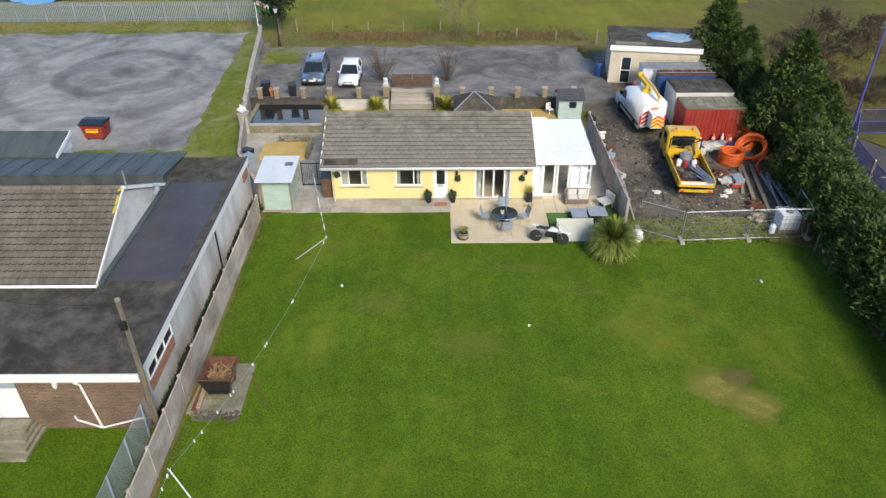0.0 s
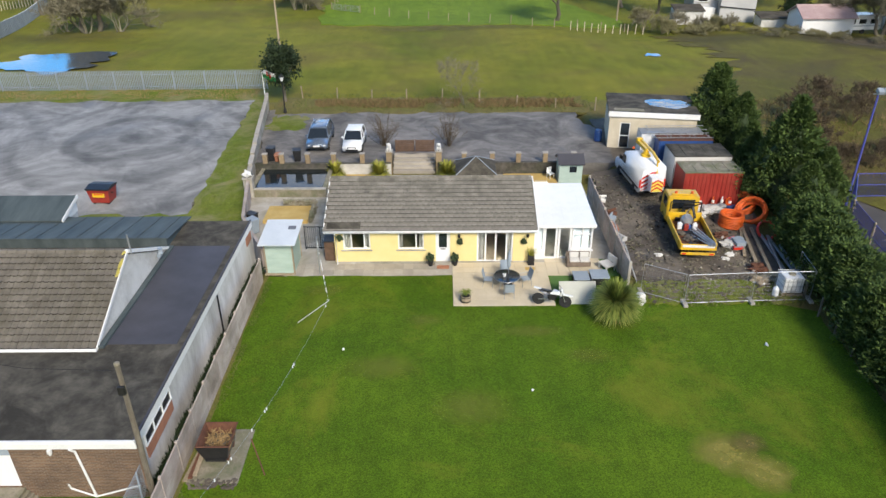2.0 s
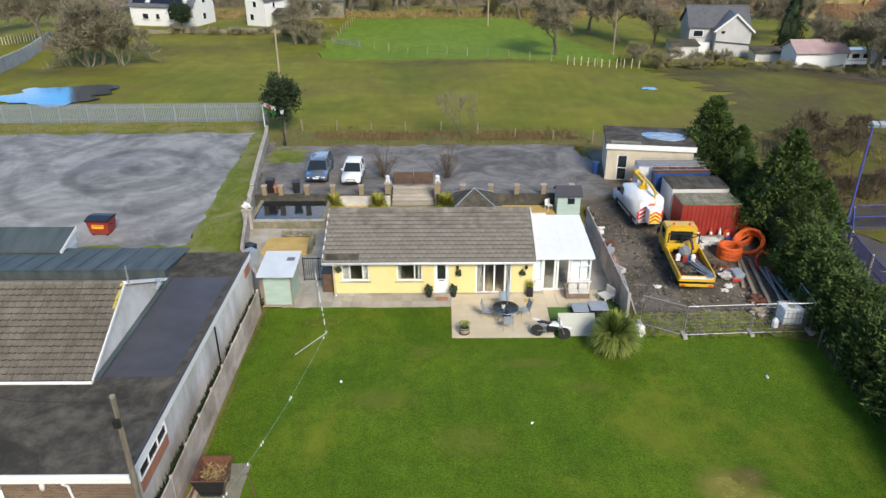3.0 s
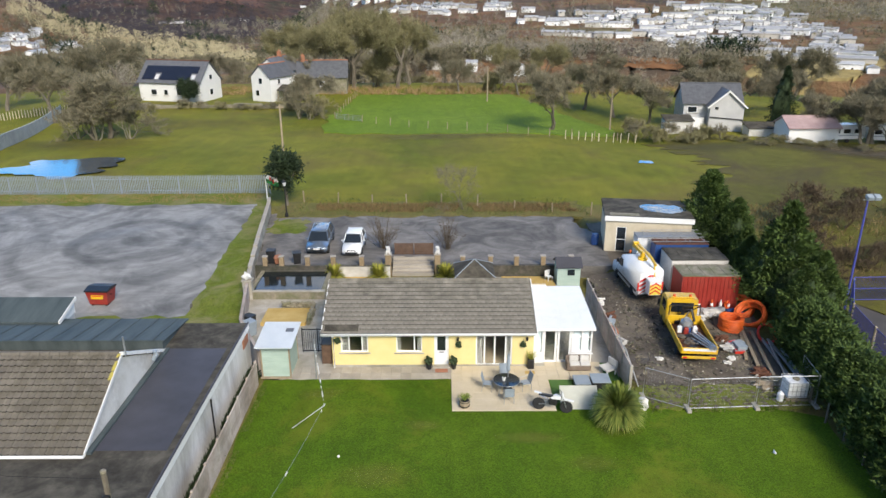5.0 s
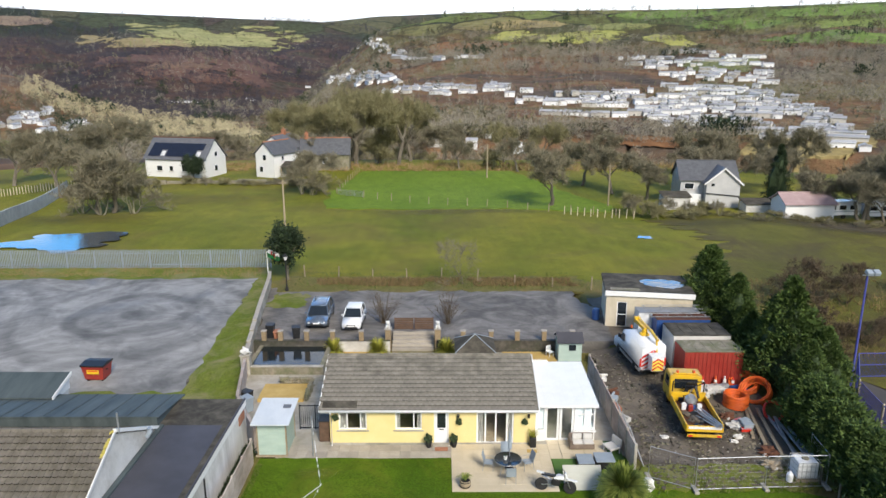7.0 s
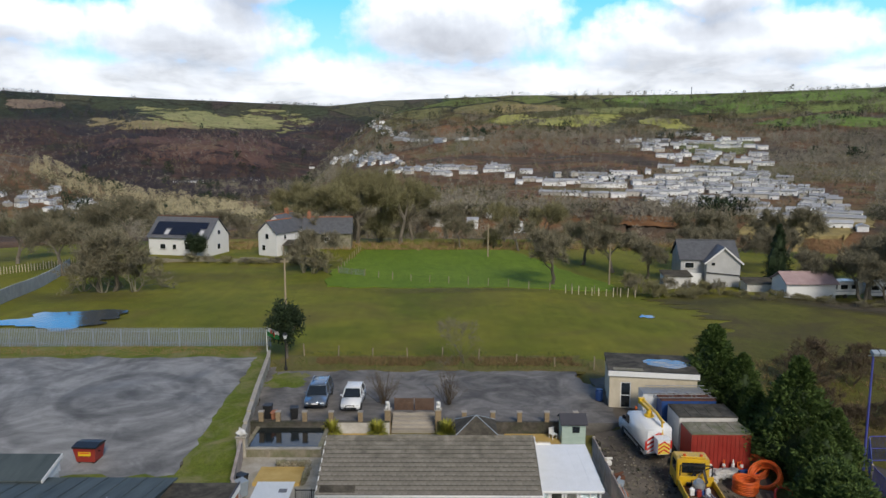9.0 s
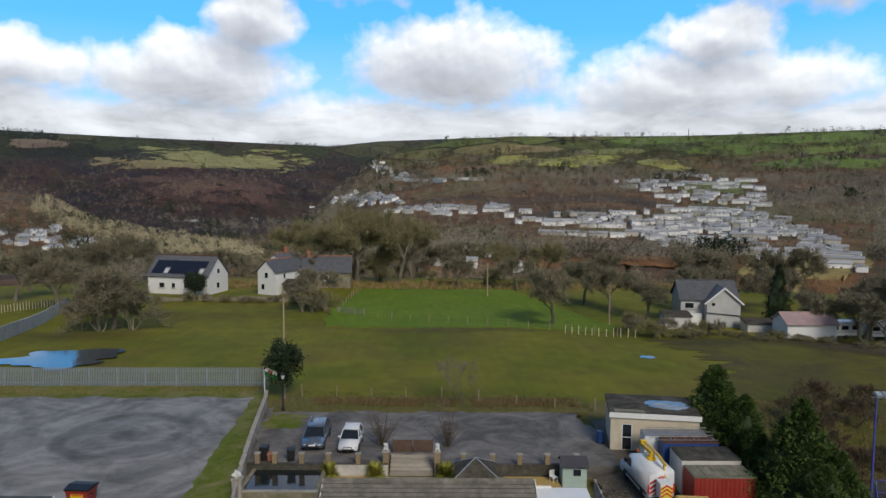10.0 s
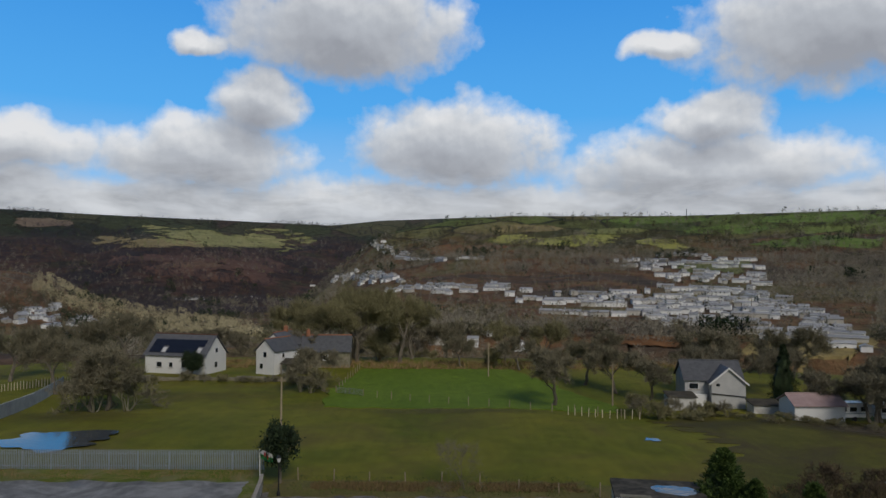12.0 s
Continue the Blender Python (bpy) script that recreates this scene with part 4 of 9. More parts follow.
pt = thing("tall_planter", "dark tall planter with a leafy plant at the house corner", "potted plant", pose(5.2, 36.3, 0.04))
part("pot", bx(-0.18, -0.18, 0, 0.18, 0.18, 0.6, 0.02), "black", pt)
bm = bmesh.new()
rng = random.Random(8)
for k in range(60):
    an, l = rng.random() * 6.28, rng.uniform(0.15, 0.4)
    rod(bm, (0.05 * math.cos(an), 0.05 * math.sin(an), 0.55), (l * math.cos(an), l * math.sin(an), 0.7 + rng.random() * 0.5), 0.02, 0.003, 3)
part("leaves", bm, "gold_leaf", pt)

sf = thing("garden_sofa", "brown rattan garden sofa with pale cushions", "sofa", pose(7.95, 36.2, 0.04))
part("base", bx(-0.7, -0.35, 0.05, 0.7, 0.35, 0.34, 0.03), "rattan", sf)
part("backrest", bx(-0.7, 0.22, 0.34, 0.7, 0.35, 0.75, 0.03), "rattan", sf)
part("armrest", bx(-0.7, -0.35, 0.34, -0.55, 0.22, 0.58, 0.03), "rattan", sf)
for xa in (-0.53, 0.08):
    part("seat_cushion", bx(xa, -0.34, 0.34, xa + 0.58, 0.2, 0.46, 0.04), "cushion", sf)
    part("back_cushion", bx(xa + 0.02, 0.08, 0.465, xa + 0.56, 0.215, 0.78, 0.04), "cushion", sf)
st = thing("garden_armchair", "pale slatted garden seat beside the fence", "chair", pose(9.55, 35.7, 0.03, 0, 0, -65))
part("seat", bx(-0.4, -0.35, 0.3, 0.4, 0.35, 0.42, 0.03), "cushion", st)
part("backrest", bx(-0.4, 0.3, 0.42, 0.4, 0.42, 0.85, 0.03), "cushion", st)
for sx in (-0.36, 0.3):
    for sy in (-0.3, 0.28):
        part("leg", bx(sx, sy, 0, sx + 0.06, sy + 0.06, 0.3), "white", st)
for k, q in enumerate(((6.1, 32.6, 7.35, 34.95), (8.9, 34.9, 10.1, 36.9))):
    tagged(part("artificial_grass", bx(q[0], q[1], -0.05, q[2], q[3], 0.045 if k == 0 else 0.025), "astro"), "artificial grass square beside the patio", "artificial grass", kind="structure")

bd = thing("leaning_board", "pale grey-green board propped on the garden edge", "board")
part("board", prism([(31.95, 0.05), (32.9, 0.92), (32.93, 0.89), (31.99, 0.03)], 6.3, 8.3), "grey_panel", bd)
part("prop", rods([((7.2, 33.4, 0.0), (7.2, 32.85, 0.85))], 0.03), "wood", bd)
for xa, xb, zz in ((7.35, 8.25, 0.42), (8.3, 9.35, 0.52)):
    cb = thing("covered_box", "low storage box under a blue-grey cover", "storage box", pose(0, 0, 0), "covered boxes by the patio")
    part("box", bx(xa + 0.05, 33.9, 0.02, xb - 0.05, 34.75, zz - 0.04), "black", cb)
    part("cover", bx(xa, 33.82, zz - 0.04, xb, 34.82, zz + 0.02, 0.02), "blue_grey", cb)


def wheel(bm_t, bm_r, c, r, w, axis="x"):
    m = Matrix.Translation(c) @ (pose(0, 0, 0, 0, 90, 0) if axis == "x" else pose(0, 0, 0, 90, 0, 0))
    lathe(bm_t, [(r * 0.62, -w / 2), (r * 0.93, -w / 2), (r, -w * 0.3), (r, w * 0.3), (r * 0.93, w / 2), (r * 0.62, w / 2), (r * 0.6, 0)], 20, m)
    lathe(bm_r, [(r * 0.1, -w * 0.42), (r * 0.6, -w * 0.35), (r * 0.6, w * 0.35), (r * 0.1, w * 0.42)], 14, m)


mb = thing("motorbike", "white and black off-road motorbike standing at the patio edge", "motorbike", pose(5.8, 31.85, 0.02, -10, 0, -14))
for xx, nm in ((0.72, "front_wheel"), (-0.72, "rear_wheel")):
    a0, b0 = bmesh.new(), bmesh.new()
    m = Matrix.Translation((xx, 0, 0.33)) @ pose(0, 0, 0, 90, 0, 0)
    lathe(a0, [(0.27, -0.05), (0.31, -0.05), (0.335, 0), (0.31, 0.05), (0.27, 0.05)], 22, m)
    w = part(nm, a0, "rubber", mb)
    bm = bmesh.new()
    for k in range(10):
        an = k * math.tau / 10
        rod(bm, (xx, 0, 0.33), (xx + 0.28 * math.cos(an), 0, 0.33 + 0.28 * math.sin(an)), 0.006, 0.006, 4)
    part("spokes", bm, "silver", w)
part("fork", rods([((0.72, 0.08, 0.33), (0.45, 0.08, 1.0)), ((0.72, -0.08, 0.33), (0.45, -0.08, 1.0))], 0.028), "silver", mb)
part("frame", tube(bmesh.new(), [(0.45, 0, 0.9), (0.2, 0, 0.45), (-0.2, 0, 0.4), (-0.3, 0, 0.75), (0.45, 0, 0.9)], 0.03), "iron", mb)
part("engine", bx(-0.2, -0.13, 0.35, 0.22, 0.13, 0.68, 0.05), "iron", mb)
part("swing_arm", rods([((-0.2, 0.07, 0.42), (-0.72, 0.07, 0.33)), ((-0.2, -0.07, 0.42), (-0.72, -0.07, 0.33))], 0.03), "silver", mb)
part("tank", prism([(-0.1, 0.72), (0.4, 0.72), (0.42, 0.9), (0.1, 0.92), (-0.1, 0.8)], -0.13, 0.13, "y"), "van_white", mb)
part("seat", prism([(-0.75, 0.84), (-0.05, 0.78), (0.02, 0.86), (-0.72, 0.93)], -0.11, 0.11, "y"), "black", mb)
part("front_mudguard", prism([(0.45, 0.72), (1.05, 0.66), (1.1, 0.7), (0.5, 0.78)], -0.08, 0.08, "y"), "van_white", mb)
part("rear_mudguard", prism([(-0.6, 0.86), (-1.0, 0.96), (-0.98, 1.0), (-0.6, 0.93)], -0.09, 0.09, "y"), "van_white", mb)
part("number_board", prism([(0.52, 0.8), (0.6, 0.8), (0.5, 1.08), (0.44, 1.06)], -0.11, 0.11, "y"), "van_white", mb)
part("handlebar", tube(bmesh.new(), [(0.3, -0.4, 1.08), (0.42, -0.15, 1.05), (0.42, 0.15, 1.05), (0.3, 0.4, 1.08)], 0.016), "black", mb)
part("exhaust", tube(bmesh.new(), [(0.2, 0.15, 0.6), (-0.2, 0.17, 0.55), (-0.75, 0.17, 0.75)], 0.045, 8), "silver", mb)


# ---- concrete wall and panel fence on the house's east side ----
ef = thing("garden_fence", "weathered concrete panel fence between garden and yard", "fence")
for k in range(8):
    y0 = 33.6 + k * 1.72
    part("post", bx(10.2, y0 - 0.07, 0, 10.36, y0 + 0.07, 1.75, 0.015), "concrete", ef)
    if k < 7:
        for j in range(5):
            part("panel", bx(10.245, y0 + 0.07, 0.02 + j * 0.33, 10.315, y0 + 1.65, 0.343 + j * 0.33), "panel", ef)
for k in range(3):
    ld = thing("scaffold_ladder", "galvanised ladder leaning on the yard side of the fence", "ladder", group="ladders on the fence")
    yb = 34.3 + k * 1.25
    for off in (0, 0.42):
        part("stile", rods([((10.95 - k * 0.05, yb + off * 0.2 - 0.2, 0.06), (10.42, yb + off + 1.2, 1.75))], 0.03), "galv", ld)
    for j in range(7):
        f = 0.1 + j * 0.13
        a0 = Vector((10.95 - k * 0.05, yb - 0.2, 0.06)).lerp(Vector((10.42, yb + 1.2, 1.75)), f)
        b0 = Vector((10.95 - k * 0.05, yb - 0.12, 0.06)).lerp(Vector((10.42, yb + 1.62, 1.75)), f)
        part("rung", rods([(a0, b0)], 0.015), "galv", ld)

# ---- behind the house: raised bed, pond, pillars, steps ----
rb = thing("raised_bed", "ochre gravel bed with a low mossy stone edge", "raised bed")
part("gravel", bx(-11.9, 41.9, 0, -8.95, 44.2, 0.22), "deck", rb)
rng = random.Random(11)
for k in range(26):
    f = k / 26
    if f < 0.6:
        c = (-10.9 + f / 0.6 * 2.1, 44.4)
    else:
        c = (-8.75, 44.3 - (f - 0.6) / 0.4 * 2.5)
    for j in range(3):
        part("stone", blob(bmesh.new(), (c[0] + rng.uniform(-0.05, 0.05), c[1] + rng.uniform(-0.05, 0.05), 0.1 + j * 0.2), (0.16, 0.17, 0.12), rng, 0.4, 1), "stone_wall", rb)
pond = thing("garden_pond", "raised rectangular pond with a concrete rim and dark water", "pond")
part("front_wall", bx(-13.5, 46.12, 0, -8.3, 46.4, 0.56), "stone_wall", pond)
part("front_coping", bx(-13.5, 46.08, 0.564, -8.3, 46.42, 0.63, 0.01), "concrete", pond)
part("side_wall", bx(-8.6, 46.4, 0, -8.3, 50.1, 0.6, 0.02), "stone_wall", pond)
part("side_wall", bx(-13.75, 46.4, 0, -13.45, 50.1, 0.6, 0.02), "stone_wall", pond)
part("back_wall", bx(-13.45, 50.0, 0, -8.6, 50.115, 0.62, 0.02), "dark_stone", pond)
part("water", bx(-13.45, 46.4, 0.1, -8.6, 50.0, 0.53), "water", pond, "dark still water")
rw = thing("retaining_wall", "low rendered retaining wall along the drive", "retaining wall")
for xa, xb in ((-14.2, -3.9), (-0.35, 10.3)):
    if xa < -5:
        part("wall", bx(xa, 50.12, -0.3, -8.302, 50.34, 0.9), "dark_stone", rw)
        part("wall", bx(-8.298, 50.10, -0.3, xb, 50.34, 0.9), "pale_wall", rw, "pale rendered length")
    else:
        part("wall", bx(xa, 50.12, -0.3, xb, 50.34, 0.9), "dark_stone", rw)
    part("coping", bx(xa, 50.08, 0.904, xb, 50.38, 0.97, 0.01), "dark_stone", rw)
for xx in (-13.4, -12.15, -10.18, -8.22, -6.05, 1.64, 3.76, 5.74, 7.77, 9.9):
    pl = thing("gate_pillar", "short sandy brick pillar with a pale cap", "pillar", pose(xx, 50.22, 0.97), "pillars along the drive wall")
    part("shaft", bx(-0.17, -0.17, 0, 0.17, 0.17, 0.72, 0.015), "pillar", pl)
    part("cap", bx(-0.21, -0.21, 0.72, 0.21, 0.21, 0.78, 0.02), "slab", pl)
for xx in (-4.05, -0.28):
    pl = thing("step_pillar", "sandy brick pillar at the garden steps", "pillar", pose(xx, 50.5, 0), "pillars at the garden steps")
    part("shaft", bx(-0.22, -0.22, 0, 0.22, 0.22, 1.75, 0.02), "pillar", pl)
    part("cap", bx(-0.28, -0.28, 1.75, 0.28, 0.28, 1.84, 0.02), "slab", pl)
    lion = bmesh.new()
    rng = random.Random(2)
    blob(lion, (0, 0.04, 0.2), (0.16, 0.2, 0.22), rng, 0.3, 2), blob(lion, (0, -0.1, 0.45), (0.15, 0.15, 0.17), rng, 0.4, 2)
    box(lion, -0.16, -0.24, 0.0, -0.05, -0.06, 0.25), box(lion, 0.05, -0.24, 0.0, 0.16, -0.06, 0.25)
    tagged(part("lion_statue", lion, "stone", None, "", pose(xx, 50.5, 1.84), True), "white seated stone lion on a pillar", "statue", "lions at the steps")
steps = thing("garden_steps", "flight of pale concrete steps up to the drive", "steps")
for k in range(5):
    part("step", bx(-3.78, 50.5 + k * 0.4, -0.1, -0.55, 52.45, 0.17 * (k + 1) + (0.01 if k == 4 else 0), 0.012), "slab", steps)
gg = thing("timber_gate", "pair of rusty brown low gates at the head of the steps", "gate")
for xa in (-3.7, -2.12):
    for j in range(6):
        part("board", bx(xa + 0.06, 52.62, 0.93 + j * 0.16, xa + 1.44, 52.65, 1.07 + j * 0.16), "brown_wood", gg)
    for xx in (xa, xa + 1.44):
        part("stile", bx(xx, 52.6, 0.87, xx + 0.06, 52.67, 1.95), "brown_wood", gg)
for gx0, gx1, gy0 in ((4.6, 8.5, 47.0), (-8.1, -4.3, 47.4), (-0.1, 1.0, 47.6)):
    gb = thing("gravel_bed", "ochre gravel bed below the drive wall", "gravel bed", group="gravel beds behind the house")
    part("gravel", bx(gx0, gy0, -0.2, gx1, 50.06, 0.09, 0.02), "deck", gb)
    part("edging", bx(gx0 - 0.06, gy0 - 0.07, -0.2, gx1 + 0.06, gy0 - 0.004, 0.14), "wood", gb)
gz = thing("gazebo", "small square gazebo with a dark felted pyramid roof", "gazebo", pose(2.35, 46.6, 0))
bm = bmesh.new()
bmesh.ops.create_cone(bm, segments=4, radius1=2.0, radius2=0.05, depth=0.85, cap_ends=True, matrix=pose(0, 0, 2.42, 0, 0, 45))
part("roof", bm, "felt", gz, "dark felt roof")
for sx in (-1.2, 1.2):
    for sy in (-1.2, 1.2):
        part("post", bx(sx - 0.05, sy - 0.05, 0, sx + 0.05, sy + 0.05, 2.02), "wood", gz)
for k in range(4):
    bm = tube(bmesh.new(), [(1.42 * (1 if k in (0, 1) else -1), 1.42 * (1 if k in (0, 3) else -1), 2.01), (0, 0, 2.87)], 0.03, 5)
    part("hip", bm, "blue_grey", gz)
gs = thing("small_shed", "small sage green shed with a dark felt roof", "shed", pose(9.45, 49.1, 0))
part("wall", bx(-0.85, -0.7, 0, 0.85, 0.7, 1.55), "shed_green", gs)
part("gable", prism([(-0.7, 1.55), (0.7, 1.55), (0, 1.98)], -0.84, 0.84), "shed_green", gs)
for s_ in (-1, 1):
    part("roof_slope", prism([(s_ * 0.88, 1.46), (0, 2.0), (0, 2.06), (s_ * 0.88, 1.53)], -0.98, 0.98), "felt_new", gs)
part("window", bx(-0.1, -0.73, 0.85, 0.42, -0.705, 1.3), "screen", gs, "small dark window")


# ---- vehicles ----
def bevel_all(bm, w, seg=2):
    bmesh.ops.bevel(bm, geom=list(bm.edges), offset=w, segments=seg, affect="EDGES", clamp_overlap=True)
    return bm


def frustum(a, za, b, zb, bm=None):
    """A solid between two rectangles (x0, y0, x1, y1) at heights za and zb."""
    bm = bm or bmesh.new()
    lo = [bm.verts.new((x, y, za)) for x, y in ((a[0], a[1]), (a[2], a[1]), (a[2], a[3]), (a[0], a[3]))]
    hi = [bm.verts.new((x, y, zb)) for x, y in ((b[0], b[1]), (b[2], b[1]), (b[2], b[3]), (b[0], b[3]))]
    bm.faces.new(lo[::-1]), bm.faces.new(hi)
    for k in range(4):
        bm.faces.new((lo[k], lo[(k + 1) % 4], hi[(k + 1) % 4], hi[k]))
    return bm


def add_wheels(car, ys, hw, r, w):
    for y in ys:
        for s in (-1, 1):
            a0, b0 = bmesh.new(), bmesh.new()
            wheel(a0, b0, (s * (hw - w / 2), y, r), r, w)
            tyre = part("wheel", a0, "rubber", car, "black tyre on an alloy rim", smooth=True)
            part("rim", b0, "silver", tyre)


def hatchback(name, label, paint, m, L, W, H, suv=False):
    """A car facing -y: body, screens, roof, lamps, grille, mirrors, wheels."""
    c = thing(name, label, "car", m, "parked cars")
    hw, sill, belt = W / 2, 0.24 if not suv else 0.32, H * 0.60
    side = [(-L / 2 + 0.05, sill), (L / 2 - 0.06, sill), (L / 2, sill + 0.25), (L / 2 - 0.04, belt), (-L / 2 + 1.15, belt), (-L / 2 + 0.75, belt - 0.02), (-L / 2 + 0.16, belt - 0.17), (-L / 2, belt - 0.32), (-L / 2, sill + 0.15)]
    bm = prism(side, -hw, hw)
    for v in bm.verts:
        v.co.x *= 0.93 if v.co.z > belt - 0.1 else 1.0
        v.co.x *= 0.9 if v.co.y < -L / 2 + 0.3 else 1.0
    part("body", bevel_all(bm, 0.06), paint, c, smooth=True)
    g0 = (-hw * 0.9, -L / 2 + 0.95, hw * 0.9, L / 2 - 0.08)
    g1 = (-hw * 0.70, -L / 2 + 1.62, hw * 0.70, L / 2 - 0.5)
    part("glasshouse", bevel_all(frustum(g0, belt - 0.02, g1, H - 0.05), 0.03), "screen", c, "dark tinted glass")
    part("roof", bevel_all(frustum((g1[0] - 0.05, g1[1] - 0.05, g1[2] + 0.05, g1[3] + 0.08), H - 0.07, (g1[0] + 0.04, g1[1] + 0.1, g1[2] - 0.04, g1[3] - 0.1), H), 0.02), paint, c, smooth=True)
    for s in (-1, 1):
        for ya, yb in ((g0[1] + 0.03, g1[1] + 0.03), (0.35, 0.3), (g0[3] - 0.03, g1[3])):
            part("pillar", rods([((s * hw * 0.9, ya, belt), (s * (g1[2] + 0.02), yb, H - 0.05))], 0.04), paint, c)
        part("headlight", blob(bmesh.new(), (s * hw * 0.66, -L / 2 + 0.12, belt - 0.32), (0.17, 0.12, 0.09), random.Random(1), 0.1, 1), "lamp_glass", c)
        part("mirror", blob(bmesh.new(), (s * (hw + 0.06), -L / 2 + 1.35, belt + 0.06), (0.11, 0.07, 0.08), random.Random(1), 0.1, 1), paint, c)
    part("grille", bx(-hw * 0.42, -L / 2 - 0.012, belt - 0.42, hw * 0.42, -L / 2 + 0.05, belt - 0.30, 0.01), "black", c)
    part("lower_grille", bx(-hw * 0.6, -L / 2 - 0.015, sill + 0.06, hw * 0.6, -L / 2 + 0.05, sill + 0.18, 0.01), "black", c)
    part("number_plate", bx(-0.26, -L / 2 - 0.02, sill + 0.2, 0.26, -L / 2 + 0.01, sill + 0.31), "pvc", c)
    if suv:
        for s in (-1, 1):
            part("roof_rail", rods([((s * (g1[2] - 0.02), g1[1] + 0.15, H + 0.03), (s * (g1[2] - 0.02), g1[3] - 0.15, H + 0.03))], 0.02), "silver", c)
    add_wheels(c, (-L / 2 + 0.75, L / 2 - 0.7), hw - 0.02, 0.33 if suv else 0.29, 0.2)
    return c


hatchback("estate_car", "slate blue estate car parked nose to the garden", "car_blue", pose(-9.9, 54.75, 0.87, 0, 0, 1), 4.5, 1.82, 1.55, True)
hatchback("small_car", "small white hatchback parked nose to the garden", "van_white", pose(-7.05, 53.95, 0.87, 0, 0, -1), 3.65, 1.62, 1.48)


def chevron(parent, x0, x1, z0, z1, y, step, material, bars):
    """Slanted stripes mirrored about the middle, standing 6 mm proud of the panel."""
    mid = (x0 + x1) / 2
    for k in range(bars):
        za = z0 + k * step * 2
        bm = bmesh.new()
        for s in (-1, 1):
            half = (x1 - x0) / 2
            rise = half * 0.8
            pts = [(0, za + rise), (half, za), (half, za + step), (0, za + rise + step)]
            pts = [(mid + s * u, min(max(w, z0), z1)) for u, w in pts]
            if len({(round(u, 3), round(w, 3)) for u, w in pts}) == 4:
                prism(pts, y - 0.006, y, "y", bm)
        part("stripe", weld(bm), material, parent)


def platform_van():
    v = thing("platform_van", "white van with red and yellow rear chevrons and a yellow boom", "van", pose(14.15, 47.3, 0.5, 1.0, 0, 6))
    L, W, H = 5.0, 1.9, 2.25
    side = [(-L / 2, 0.35), (L / 2 - 0.05, 0.35), (L / 2, 0.8), (L / 2 - 0.1, 1.1), (L / 2 - 0.95, 1.35), (L / 2 - 1.6, H - 0.12), (L / 2 - 2.0, H), (-L / 2 + 0.1, H), (-L / 2, H - 0.15)]
    bm = prism(side, -W / 2, W / 2)
    for q in bm.verts:
        q.co.x *= 0.93 if q.co.z > 1.3 else 1
    body = part("body", bevel_all(bm, 0.05), "van_white", v, smooth=True)
    part("windscreen", prism([(L / 2 - 0.98, 1.36), (L / 2 - 1.58, H - 0.16), (L / 2 - 1.55, H - 0.13), (L / 2 - 0.93, 1.38)], -0.78, 0.78), "screen", v)
    for s in (-1, 1):
        part("side_window", prism([(L / 2 - 1.1, 1.32), (L / 2 - 2.0, 1.32), (L / 2 - 2.0, 1.9), (L / 2 - 1.6, 1.9)], s * 0.905, s * 0.96), "screen", v)
        part("mirror", bx(s * 1.0 - 0.08, L / 2 - 1.2, 1.35, s * 1.0 + 0.08, L / 2 - 1.08, 1.65, 0.02), "black", v)
        part("rubbing_strip", bx(s * 0.955 - 0.015, -L / 2 + 0.1, 0.62, s * 0.955 + 0.015, L / 2 - 0.9, 0.74), "black", v)
        part("tail_lamp", bx(s * 0.86 - 0.06, -L / 2 - 0.03, 0.75, s * 0.86 + 0.06, -L / 2 + 0.02, 1.35, 0.01), "hivis_red", v)
    for s in (-1, 1):
        d = part("rear_door", bx(min(s * 0.01, s * 0.8), -L / 2 - 0.02, 0.5, max(s * 0.01, s * 0.8), -L / 2 - 0.003, 2.02), "van_white", v)
        for k in range(6):
            za = 0.5 + k * 0.32
            pts = [(s * 0.02, za + 0.0), (s * 0.79, za - 0.45), (s * 0.79, za - 0.29), (s * 0.02, za + 0.16)]
            pts = [(u, min(max(w, 0.51), 2.0)) for u, w in pts]
            if len({(round(u, 3), round(w, 3)) for u, w in pts}) == 4:
                part("stripe", prism(pts, -L / 2 - 0.027, -L / 2 - 0.021, "y"), "hivis_red", d, "red reflective stripe")
    part("bumper", bx(-0.9, -L / 2 - 0.1, 0.36, 0.9, -L / 2 - 0.03, 0.5, 0.02), "black", v)
    base = part("boom_base", lathe(bmesh.new(), [(0.34, H), (0.34, H + 0.12), (0.2, H + 0.16), (0.2, H + 0.35)], 14, Matrix.Translation((0.1, -0.5, 0))), "yellow", v)
    part("lower_boom", bx(0.0, -0.6, H + 0.3, 0.2, 1.2, H + 0.55, 0.02), "yellow", v)
    part("upper_boom", tube(bmesh.new(), [(0.3, 1.25, H + 0.55), (0.32, -1.2, H + 0.5), (0.3, -2.35, H + 0.3)], 0.11, 6), "yellow", v)
    part("knuckle", bx(0.0, 1.1, H + 0.25, 0.42, 1.4, H + 0.68, 0.03), "yellow", v)
    part("boom_link", tube(bmesh.new(), [(0.28, -2.2, H + 0.3), (0.2, -2.6, H - 0.55), (0.16, -2.72, 1.2)], 0.07, 6), "yellow", v)
    bk = part("bucket", bx(-0.42, -3.35, 0.75, 0.42, -2.68, 1.75, 0.03), "van_white", v, "white work bucket with a yellow and red chevron panel")
    part("bucket_rim", bx(-0.46, -3.39, 1.754, 0.46, -2.64, 1.82, 0.02), "van_white", bk)
    part("chevron_panel", bx(-0.4, -3.362, 0.8, 0.4, -3.351, 1.55), "hivis_yellow", bk)
